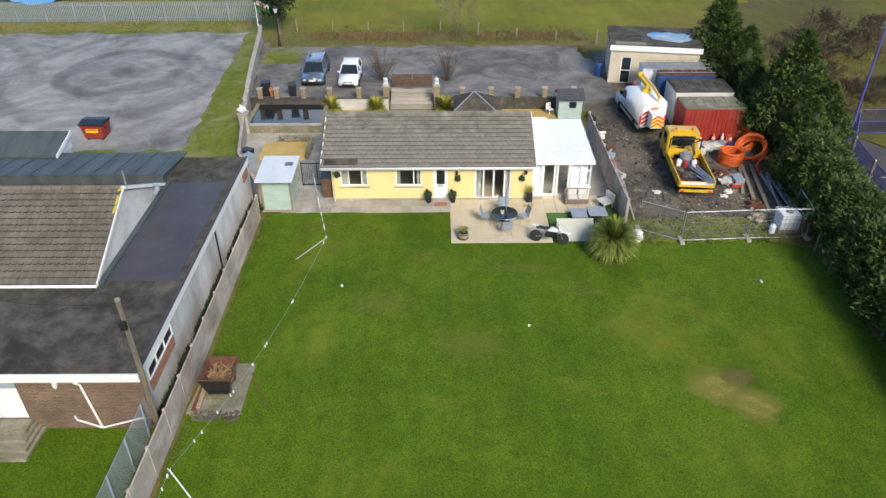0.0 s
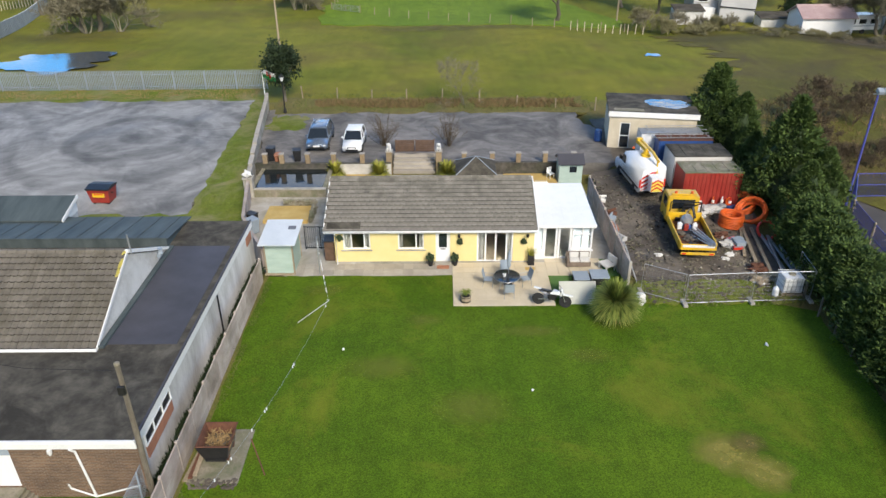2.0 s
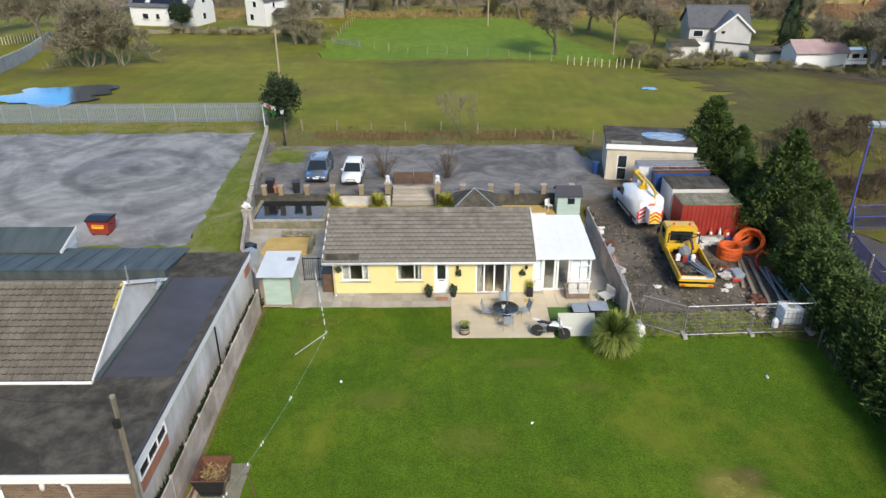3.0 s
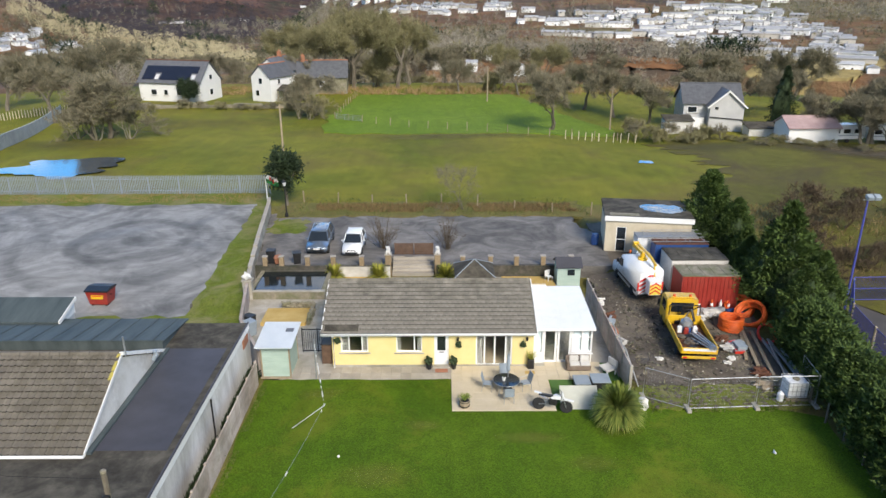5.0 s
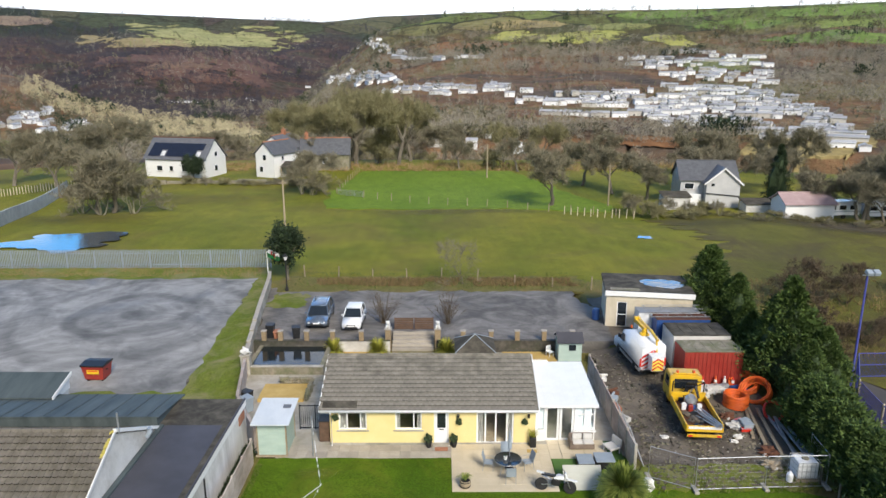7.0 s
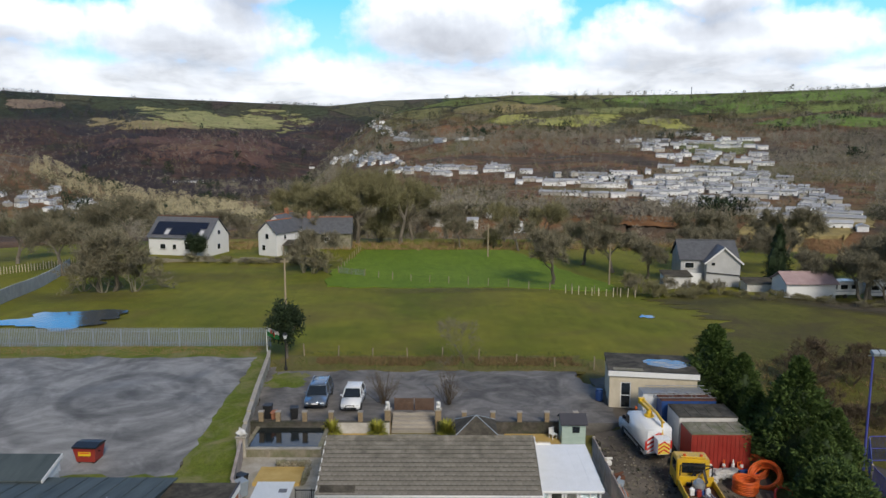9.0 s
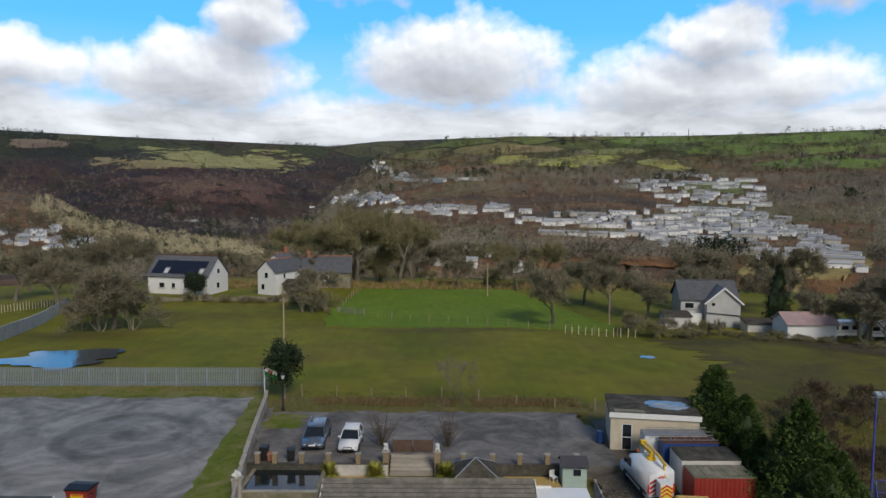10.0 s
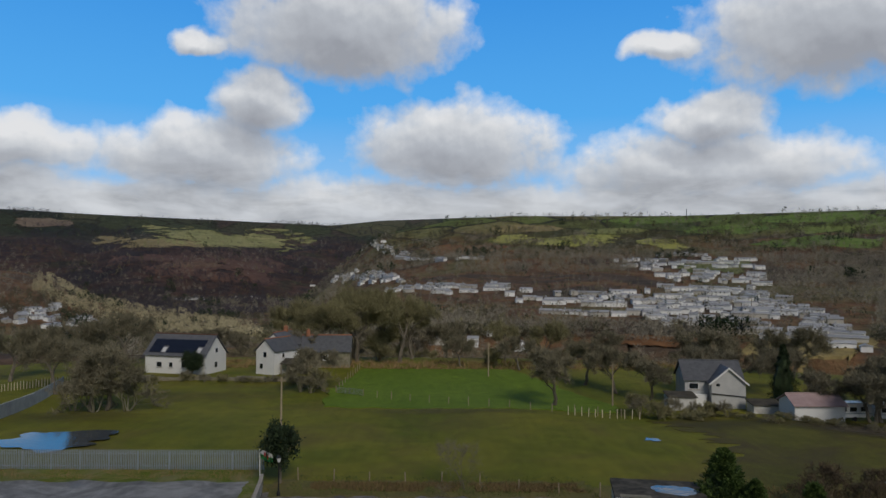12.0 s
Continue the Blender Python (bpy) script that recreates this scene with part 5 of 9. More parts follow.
    for k in range(3):
        za = 0.8 + k * 0.26
        bm = bmesh.new()
        for s in (-1, 1):
            prism([(0, za + 0.26), (s * 0.39, za - 0.0), (s * 0.39, za + 0.12), (0, za + 0.38)], -3.368, -3.363, "y", bm)
        part("stripe", weld(bm), "hivis_red", bk)
    part("roof_beacon", rods([((-0.3, 0.9, H), (-0.3, 0.9, H + 0.16))], 0.08, 10), "orange", v)
    add_wheels(v, (-L / 2 + 0.95, L / 2 - 0.95), W / 2, 0.34, 0.22)


platform_van()


def tipper():
    v = thing("tipper_truck", "yellow dropside tipper truck loaded with tools and pipes", "truck", pose(15.25, 39.55, 0.06, 0, 0, -4.5))
    L, W = 6.2, 2.05
    part("chassis", bx(-0.42, -L / 2 + 0.1, 0.42, 0.42, L / 2 - 0.6, 0.6), "iron", v)
    cab = part("cab", bevel_all(prism([(L / 2 - 1.75, 0.45), (L / 2, 0.45), (L / 2, 1.2), (L / 2 - 0.35, 2.05), (L / 2 - 0.6, 2.22), (L / 2 - 1.75, 2.22)], -W / 2 + 0.05, W / 2 - 0.05), 0.05), "yellow", v)
    part("rear_window", bx(-0.7, L / 2 - 1.765, 1.35, 0.7, L / 2 - 1.755, 2.0), "screen", cab)
    for s in (-1, 1):
        part("side_window", bx(s * (W / 2 - 0.045) - 0.006, L / 2 - 1.5, 1.3, s * (W / 2 - 0.045) + 0.006, L / 2 - 0.6, 1.95), "screen", cab)
        part("mirror", bx(s * (W / 2 + 0.14) - 0.09, L / 2 - 0.5, 1.3, s * (W / 2 + 0.14) + 0.09, L / 2 - 0.42, 1.7, 0.02), "black", cab)
    part("windscreen", prism([(L / 2 + 0.005, 1.22), (L / 2 - 0.33, 2.0), (L / 2 - 0.3, 2.02), (L / 2 + 0.03, 1.24)], -0.9, 0.9), "screen", cab)
    bar = part("light_bar", bx(-0.75, L / 2 - 1.6, 2.23, 0.75, L / 2 - 1.35, 2.32, 0.02), "yellow", v)
    for s in (-0.5, 0.5):
        part("beacon", rods([((s, L / 2 - 1.48, 2.32), (s, L / 2 - 1.48, 2.46))], 0.09, 10), "orange", bar)
    bm = rods([((-W / 2 + 0.08, L / 2 - 2.35, 0.9), (-W / 2 + 0.08, L / 2 - 2.35, 2.1)), ((W / 2 - 0.08, L / 2 - 2.35, 0.9), (W / 2 - 0.08, L / 2 - 2.35, 2.1)), ((-W / 2 + 0.08, L / 2 - 2.35, 2.1), (W / 2 - 0.08, L / 2 - 2.35, 2.1)), ((-W / 2 + 0.08, L / 2 - 2.35, 1.1), (W / 2 - 0.08, L / 2 - 2.35, 2.05))], 0.04)
    part("headboard_frame", weld(bm), "iron", v)
    y0, y1 = -L / 2, L / 2 - 2.45
    part("bed", bx(-W / 2, y0, 0.78, W / 2, y1, 0.86), "rust", v, "scuffed steel load bed")
    for s in (-1, 1):
        part("dropside", bx(s * W / 2 - 0.04, y0, 0.78, s * W / 2 + 0.04, y1, 1.24, 0.012), "yellow", v)
        for k in range(4):
            yy = y0 + 0.4 + k * 0.95
            part("rib", bx(s * (W / 2 + 0.055) - 0.015, yy, 0.8, s * (W / 2 + 0.055) + 0.015, yy + 0.07, 1.22), "yellow", v)
    part("headboard", bx(-W / 2, y1 - 0.05, 0.86, W / 2, y1 + 0.05, 1.45, 0.012), "yellow", v)
    part("tailboard", bx(-W / 2, y0 - 0.07, 0.8, W / 2, y0 - 0.005, 1.18, 0.012), "yellow", v)
    part("tail_stripe", bx(-W / 2 + 0.1, y0 - 0.08, 0.98, W / 2 - 0.1, y0 - 0.072, 1.14), "white", v)
    part("rear_bumper", bx(-W / 2 + 0.05, y0 - 0.12, 0.5, W / 2 - 0.05, y0 - 0.04, 0.66, 0.01), "yellow", v)
    for s in (-1, 1):
        part("tail_lamp", bx(s * 0.8 - 0.12, y0 - 0.135, 0.53, s * 0.8 + 0.12, y0 - 0.122, 0.63), "hivis_red", v)
    add_wheels(v, (-L / 2 + 1.3, L / 2 - 0.9), W / 2 - 0.05, 0.38, 0.25)


tipper()
rng = random.Random(21)
TB = pose(15.25, 39.55, 0.06, 0, 0, -4.5)
for k in range(7):
    pi = thing("steel_pipe", "grey steel pipe lying in the truck bed", "pipe", TB, "pipes in the truck")
    a0 = (-0.1 + k * 0.09, -1.1 + rng.uniform(-0.3, 0.3), 0.93 + (k % 3) * 0.12)
    part("pipe", rods([(a0, (0.62 + k * 0.05, -3.35, 1.22 + (k % 3) * 0.07))], 0.045, 8), "galv", pi)
mx = thing("cement_mixer", "grey and blue drum mixer in the truck bed", "mixer", TB @ pose(-0.1, -0.1, 0.86))
part("drum", lathe(bmesh.new(), [(0.15, 0), (0.36, 0.2), (0.36, 0.5), (0.2, 0.75), (0.17, 0.72)], 16, pose(0, 0, 0.15, 25, 0, 0)), "galv", mx)
part("motor_cover", bx(-0.25, -0.5, 0.0, 0.25, -0.2, 0.3, 0.03), "blue", mx)
part("frame", rods([((-0.35, -0.3, 0), (-0.35, 0.2, 0.6)), ((0.35, -0.3, 0), (0.35, 0.2, 0.6)), ((-0.35, 0.2, 0.6), (0.35, 0.2, 0.6))], 0.03), "iron", mx)
dg = thing("breaker_rig", "black hydraulic breaker arm behind the truck cab", "machine part", TB @ pose(0, 0.85, 0.86))
part("arm", tube(bmesh.new(), [(-0.2, 0, 0), (0.0, 0.1, 0.8), (0.35, -0.4, 1.05), (0.45, -0.85, 0.5)], [0.14, 0.12, 0.1, 0.08], 8), "black", dg)
part("ram", rods([((-0.1, -0.15, 0.1), (0.25, -0.3, 0.95))], 0.05, 8), "silver", dg)
part("base", bx(-0.6, -0.3, 0, 0.6, 0.3, 0.25, 0.03), "black", dg)
for xx, yy, key in ((-0.55, -0.55, "van_white"), (0.35, -0.6, "van_white"), (-0.2, -0.75, "red")):
    jc = thing("jerrycan", "small plastic jerrycan in the truck bed", "jerrycan", TB @ pose(xx, yy, 0.86), "jerrycans in the truck")
    part("can", bx(-0.14, -0.1, 0, 0.14, 0.1, 0.42, 0.03), key, jc)
    part("handle", tube(bmesh.new(), [(-0.08, 0, 0.42), (-0.06, 0, 0.48), (0.06, 0, 0.48), (0.08, 0, 0.42)], 0.015), key, jc)
for k in range(6):
    sk = thing("rubble_sack", "dark lumpy sack in the truck bed", "sack", TB @ pose(rng.uniform(-0.75, 0.1), rng.uniform(-2.8, -1.2), 0.86), "sacks in the truck")
    part("sack", blob(bmesh.new(), (0, 0, 0.1), (0.3, 0.24, 0.13), rng, 0.5, 2), rng.choice(["black", "dirt", "cloth"]), sk)

# ---- stored containers and the yard office ----
def container(name, label, x0, y0, x1, y1, z0, z1, side, roofm, rz=0.0, ribs=14):
    c = thing(name, label, "container")
    part("body", bx(x0, y0, z0, x1, y1, z1), side, c)
    part("roof", bx(x0 - 0.02, y0 - 0.02, z1 + 0.003, x1 + 0.02, y1 + 0.02, z1 + 0.05), roofm, c, "weathered flat roof")
    for k in range(ribs):
        xx = x0 + 0.15 + k * (x1 - x0 - 0.3) / (ribs - 1)
        part("rib", bx(xx - 0.04, y0 - 0.03, z0 + 0.08, xx + 0.04, y0 - 0.002, z1 - 0.08), side, c)
    for k in range(6):
        xx = x0 + 0.1 + k * (x1 - x0 - 0.2) / 5
        part("roof_seam", bx(xx - 0.025, y0, z1 + 0.052, xx + 0.025, y1, z1 + 0.075), roofm, c)
    return c


container("red_container", "faded red storage container with a mossy roof", 16.3, 44.0, 20.2, 46.1, 0.1, 2.55, "red", "stone_wall")
container("grey_container", "pale box body with a grey felt roof", 16.3, 46.45, 20.3, 49.0, 0.2, 2.75, "pale_wall", "felt", ribs=5)
container("blue_container", "blue container with a rusty ribbed roof", 15.95, 49.3, 19.9, 50.5, 0.3, 2.9, "blue", "rust", ribs=10)
container("white_container", "white box body with a galvanised roof rack", 15.0, 50.7, 19.6, 52.0, 0.4, 2.95, "van_white", "galv", ribs=5)
rk = thing("roof_rack", "long galvanised ladder rack on the box bodies", "rack")
for yy, zz in ((49.4, 3.12), (50.4, 3.12), (50.9, 3.2), (51.8, 3.2)):
    part("rail", rods([((15.4, yy, zz), (19.9, yy, zz))], 0.03), "galv", rk)
for k in range(9):
    part("crossbar", rods([((15.6 + k * 0.5, 49.4, 3.12), (15.6 + k * 0.5, 50.4, 3.12))], 0.02), "rust" if k % 2 else "galv", rk)
for k in range(4):
    part("foot", bx(15.5 + k * 1.4, 49.88, 2.95, 15.56 + k * 1.4, 49.94, 3.12), "galv", rk)
    part("foot", bx(15.5 + k * 1.3, 51.3, 2.98, 15.56 + k * 1.3, 51.36, 3.2), "galv", rk)
    part("rack_tie", rods([((15.53 + k * 1.3, 50.9, 3.2), (15.53 + k * 1.3, 51.8, 3.2))], 0.02), "galv", rk)

of = thing("yard_office", "cream flat-roofed yard building with a dark glazed door", "outbuilding", pose(13.15, 53.55, 0.85, 0, 0, -9))
part("front_wall", wall_run(bmesh.new(), 0, 6.6, 0, 0.2, 0, 2.75, [(0.85, 1.65, 0.05, 2.1)]), "cream", of)
part("side_wall", bx(0, 0.2, 0, 0.2, 4.9, 2.75), "cream", of)
part("side_wall", bx(6.4, 0.2, 0, 6.6, 4.9, 2.75), "cream", of)
part("back_wall", bx(0.2, 4.7, 0, 6.4, 4.9, 2.75), "pale_wall", of)
part("fascia", bx(-0.12, -0.16, 2.6, 6.75, -0.1, 3.0), "white", of)
part("roof", bx(-0.12, -0.098, 2.76, 6.75, 5.1, 2.98), "felt", of)
part("roof_puddle", blob(bmesh.new(), (4.6, 2.6, 2.982), (1.7, 1.1, 0.012), random.Random(4), 0.35, 3), "puddle", of, "standing rainwater on the roof")
part("roof_patch", bx(0.3, 0.2, 2.982, 2.6, 0.9, 2.99), "stone_wall", of, "brown mossy patch")
dr = part("door", bx(0.92, 0.06, 0.08, 1.58, 0.1, 2.03), "screen", of, "dark glazed door")
bm = bmesh.new()
for q in ((0.85, 0.05, 0.92, 2.1), (1.58, 0.05, 1.65, 2.1), (0.92, 2.03, 1.58, 2.1), (0.92, 1.0, 1.58, 1.06)):
    box(bm, q[0], 0.04, q[1], q[2], 0.13, q[3])
part("door_frame", bm, "pvc", of)
bb = thing("blue_barrel", "blue plastic barrel beside the yard building", "barrel", pose(12.7, 55.0, 0.86))
part("barrel", lathe(bmesh.new(), [(0.26, 0), (0.3, 0.1), (0.31, 0.45), (0.3, 0.8), (0.26, 0.9)], 18), "blue", bb)
part("lid", lathe(bmesh.new(), [(0.27, 0.9), (0.27, 0.95), (0.05, 0.96)], 18), "blue", bb)

# ---- loose stock in the yard ----
def coil(name, label, c, r, h, turns, material, m, pipe=0.055):
    o = thing(name, label, "duct coil", m, "coils of duct")
    rng = random.Random(name)
    for k in range(turns):
        z = pipe + (k % max(int(h / (pipe * 2)), 1)) * pipe * 1.9
        rr = r - pipe * 1.9 * (k // max(int(h / (pipe * 2)), 1)) + rng.uniform(-0.02, 0.02)
        part("turn", tube(bmesh.new(), [(rr * math.cos(j * math.tau / 22) + rng.uniform(-0.01, 0.01), rr * math.sin(j * math.tau / 22), z + 0.015 * math.sin(j + k)) for j in range(23)], pipe, 6), material, o, smooth=True)
    return o


coil("duct_coil", "stacked coil of bright orange cable duct", 0, 0.72, 0.95, 18, "orange", pose(18.75, 41.2, 0.08))
coil("duct_coil", "large orange duct coil slumped against the hedge", 0, 0.95, 0.75, 14, "orange", pose(20.55, 42.3, 0.35, 25, -32, 0))
coil("duct_coil", "large orange duct coil slumped against the hedge", 0, 0.9, 0.6, 10, "orange", pose(20.3, 43.6, 0.3, 20, -20, 0))
coil("hose_coil", "loose red hose coil leaning on the pipes", 0, 0.62, 0.25, 5, "hivis_red", pose(20.35, 39.6, 0.5, 50, -15, 20), 0.035)
for k, (xa, ya, xb, yb, za, zb, w, key) in enumerate(((19.4, 41.0, 18.45, 36.2, 0.15, 0.2, 0.2, "wood"), (19.85, 40.6, 18.75, 34.6, 0.2, 0.25, 0.2, "wood"), (19.2, 40.6, 18.1, 37.0, 0.12, 0.14, 0.18, "wood"), (20.0, 39.4, 19.55, 34.6, 0.3, 0.35, 0.16, "galv"), (20.3, 39.2, 20.0, 34.9, 0.35, 0.4, 0.16, "galv"), (20.1, 38.6, 19.2, 34.2, 0.45, 0.5, 0.1, "galv"), (20.6, 38.0, 20.2, 34.0, 0.3, 0.3, 0.14, "blue_grey"))):
    o = thing("timber_plank" if key == "wood" else "steel_section", "long weathered plank lying in the yard" if key == "wood" else "long grey metal section lying in the yard", "plank" if key == "wood" else "metal section", None, "stock lying in the yard")
    d = Vector((xb - xa, yb - ya, zb - za))
    m = Matrix.Translation(((xa + xb) / 2, (ya + yb) / 2, (za + zb) / 2)) @ d.to_track_quat("Y", "Z").to_matrix().to_4x4()
    part("length", box(bmesh.new(), -w / 2, -d.length / 2, -0.05, w / 2, d.length / 2, 0.05, m, 0.008), key, o)
rng = random.Random(33)
PILE = [(17.6, 38.4, 0.5, "cloth", "white crumpled tarpaulin on the yard"), (17.9, 43.0, 0.6, "cloth", "pale bulk bag by the red container"), (18.6, 43.2, 0.55, "galv", "grey sheeted bundle by the red container"), (17.1, 42.4, 0.45, "cloth", "pale heap of sacks on the yard"), (16.9, 43.3, 0.4, "black", "black refuse sack by the red container"), (17.6, 39.6, 0.4, "rust", "heap of brown spoil on the yard"), (18.3, 35.4, 0.5, "rust", "heap of rusty offcuts on the yard"), (17.9, 34.0, 0.45, "wood", "heap of broken timber by the mesh fence"), (18.6, 34.4, 0.5, "stone_wall", "heap of stone rubble by the mesh fence"), (19.6, 43.0, 0.5, "blue", "blue bundle by the hedge"), (17.3, 37.2, 0.25, "stone", "pale broken slabs on the yard"), (16.9, 36.7, 0.2, "stone", "pale broken slabs on the yard"), (13.0, 37.2, 0.2, "stone", "pale broken slab on the yard")]
for x, y, s, key, label in PILE:
    o = thing("yard_heap", label, "heap", pose(x, y, float(near_height(x, y)) + 0.05))
    part("mound", blob(bmesh.new(), (0, 0, s * 0.35), (s, s * 0.7, s * 0.45), rng, 0.7, 3), key, o)
    for k in range(5):
        a0 = rng.random() * 6.28
        part("lump", blob(bmesh.new(), (s * 0.8 * math.cos(a0), s * 0.6 * math.sin(a0), s * 0.2), (s * 0.3, s * 0.25, s * 0.22), rng, 0.6, 1), rng.choice([key, key, "cloth"]), o)
for x, y, key in ((17.0, 43.5, "orange"), (17.5, 43.7, "hivis_red"), (18.4, 43.75, "orange"), (19.0, 43.75, "white"), (19.5, 43.6, "hivis_red")):
    o = thing("traffic_cone", "worn traffic cone in front of the red container", "cone", pose(x, y, 0.25), "cones by the red container")
    part("base", bx(-0.18, -0.18, 0, 0.18, 0.18, 0.04, 0.01), "black", o)
    part("cone", lathe(bmesh.new(), [(0.14, 0.04), (0.03, 0.72), (0.01, 0.73)], 14), key, o)
    part("sleeve", lathe(bmesh.new(), [(0.109, 0.28), (0.112, 0.29), (0.085, 0.47), (0.08, 0.47)], 14), "white", o)
for k in range(5):
    o = thing("plastic_crate", "grey plastic crate in the yard", "crate", pose(18.05 + (k % 2) * 0.1, 38.0 + (k // 2) * 0.45, 0.08 + 0.26 * (k % 2), 0, 0, k * 7), "crates in the yard")
    part("tub", bx(-0.3, -0.2, 0, 0.3, 0.2, 0.24, 0.015), "blue_grey" if k % 2 else "hivis_red", o)
    part("rim", bx(-0.32, -0.22, 0.2, 0.32, 0.22, 0.235), "blue_grey", o)

ibc = thing("ibc_tank", "white bulk liquid tank in a steel cage on a pallet", "tank", pose(19.05, 33.1, 0.07))
part("bottle", bx(-0.54, -0.46, 0.16, 0.54, 0.46, 1.08, 0.05), "van_white", ibc)
part("lid", lathe(bmesh.new(), [(0.18, 1.08), (0.18, 1.15), (0.1, 1.17)], 14), "stone_wall", ibc)
part("pallet", bx(-0.6, -0.5, 0, 0.6, 0.5, 0.14), "wood", ibc)
for k in range(6):
    for s in (-1, 1):
        part("cage_bar", rods([((-0.57 + k * 0.228, s * 0.49, 0.14), (-0.57 + k * 0.228, s * 0.49, 1.1))], 0.012), "galv", ibc)
for z in (0.3, 0.6, 0.9, 1.1):
    part("cage_hoop", tube(bmesh.new(), [(-0.58, -0.5, z), (0.58, -0.5, z), (0.58, 0.5, z), (-0.58, 0.5, z), (-0.58, -0.5, z)], 0.014, 5), "galv", ibc)
dm = thing("white_drum", "white plastic drum beside the bulk tank", "drum", pose(18.15, 32.7, 0.05))
part("drum", lathe(bmesh.new(), [(0.14, 0), (0.17, 0.05), (0.17, 0.45), (0.08, 0.55), (0.06, 0.6)], 16), "van_white", dm)
dm = thing("white_drum", "white sack standing behind the palm", "sack", pose(10.55, 31.9, 0.03))
part("drum", blob(bmesh.new(), (0, 0, 0.38), (0.3, 0.28, 0.42), rng, 0.3, 2), "stone", dm)


def mesh_panel(a, b, h, base=0.05):
    """A temporary mesh panel: tube frame, wires, and a foot block at its first end."""
    o = thing("mesh_fence_panel", "galvanised temporary mesh fence panel", "fence panel", group="temporary fence")
    a, b = Vector(a), Vector(b)
    up = Vector((0, 0, h))
    part("tube_frame", tube(bmesh.new(), [a, a + up, b + up, b, a], 0.022, 6), "galv", o)
    bm = bmesh.new()
    n = int((b - a).length / 0.12)
    for k in range(1, n):
        q = a.lerp(b, k / n)
        rod(bm, q, q + up, 0.0016, 0.0016, 3, False)
    for k in range(1, 8):
        rod(bm, a + up * k / 8, b + up * k / 8, 0.0016, 0.0016, 3, False)
    tagged(part("mesh_infill", bm, "galv", o), kind="stuff")
    part("foot", bx(a.x - 0.12, a.y - 0.35, 0.03, a.x + 0.12, a.y + 0.35, 0.17, 0.02), "concrete", o)


for a0, b0 in (((10.9, 33.1, 0.12), (12.85, 31.95, 0.12)), ((12.95, 31.9, 0.12), (16.5, 32.1, 0.12)), ((16.6, 32.1, 0.12), (19.75, 32.2, 0.12)), ((19.8, 32.2, 0.12), (20.0, 34.4, 0.12))):
    mesh_panel(a0, b0, 1.75)
rng = random.Random(17)
rub = bmesh.new()
for k in range(260):
    x, y = rng.uniform(11.2, 19.2), rng.uniform(32.0, 34.0)
    s = rng.uniform(0.03, 0.13)
    blob(rub, (x, y, 0.1), (s, s * 0.8, s * 0.5), rng, 0.6, 1)
tagged(part("rubble", rub, "dirt"), "scattered stones and broken concrete along the mesh fence", "rubble", kind="stuff")
rub = bmesh.new()
for k in range(150):
    x, y = rng.uniform(11.2, 19.5), rng.uniform(34.0, 46.0)
    s = rng.uniform(0.02, 0.07)
    blob(rub, (x, y, float(near_height(x, y)) + 0.07), (s, s * 0.8, s * 0.5), rng, 0.6, 1)
tagged(part("yard_stones", rub, "concrete"), "pale stones scattered over the yard", "stones", kind="stuff")
# odds and ends on the yard side of the garden fence
for k, (x, y, key, label) in enumerate(((10.95, 44.6, "stone", "white plastic sheet on the ground"), (11.3, 42.6, "rust", "rusty gas bottle by the fence"), (11.15, 41.9, "blue_grey", "grey machine part by the fence"), (11.05, 40.6, "terracotta", "stack of clay pipes by the fence"), (11.2, 39.2, "cloth", "crumpled sacking by the fence"))):
    o = thing("yard_clutter", label, "clutter", pose(x, y, float(near_height(x, y)) + 0.06, 0, 0, k * 31))
    part("piece", bx(-0.3, -0.25, 0, 0.3, 0.25, 0.3, 0.05), key, o)
    part("piece", rods([((-0.35, 0.1, 0.38), (0.4, 0.1, 0.38))], 0.08, 8), key, o)

# ---- sports court fence and floodlight ----
cf = thing("court_fence", "blue steel mesh court fence with pale posts", "fence")
CF = [(25.3, 24.0), (25.35, 27.5), (25.4, 31), (25.5, 34.4), (25.85, 37.7), (26.35, 41.0), (28.55, 45.0), (32.0, 45.1), (36, 45.2), (40, 45.3), (44, 45.4)]
for (xa, ya), (xb, yb) in zip(CF, CF[1:]):
    part("post", bx(xa - 0.05, ya - 0.05, 0, xa + 0.05, ya + 0.05, 1.95), "sand_slab", cf)
    for z in (0.15, 1.0, 1.85):
        part("rail", rods([((xa, ya, z + float(near_height(xa, ya))), (xb, yb, z + float(near_height(xb, yb))))], 0.03), "fence_blue", cf)
    bm = bmesh.new()
    n = int(math.hypot(xb - xa, yb - ya) / 0.09)
    for k in range(n):
        x, y = xa + (xb - xa) * k / n, ya + (yb - ya) * k / n
        z = float(near_height(x, y))
        rod(bm, (x, y, z + 0.1), (x, y, z + 1.85), 0.016, 0.016, 3, False)
    tagged(part("mesh_infill", bm, "fence_blue", cf), kind="stuff")
fl = thing("floodlight_mast", "tall blue floodlight mast beside the court", "floodlight", pose(26.55, 42.2, 0.05))
part("pole", tube(bmesh.new(), [(0, 0, 0), (0, 0, 3), (0, 0, 8.4)], [0.085, 0.075, 0.055], 10), "fence_blue", fl)
part("crossarm", rods([((-0.3, 0, 8.4), (0.6, 0, 8.4))], 0.04), "galv", fl)
for x in (0.05, 0.5):
    part("lamp_head", box(bmesh.new(), -0.2, -0.15, -0.12, 0.2, 0.25, 0.14, pose(x, -0.1, 8.55, 25, 0, 0), 0.03), "blue_grey", fl)
wlc = thing("court_marking", "white painted line on the court", "marking", kind="structure")
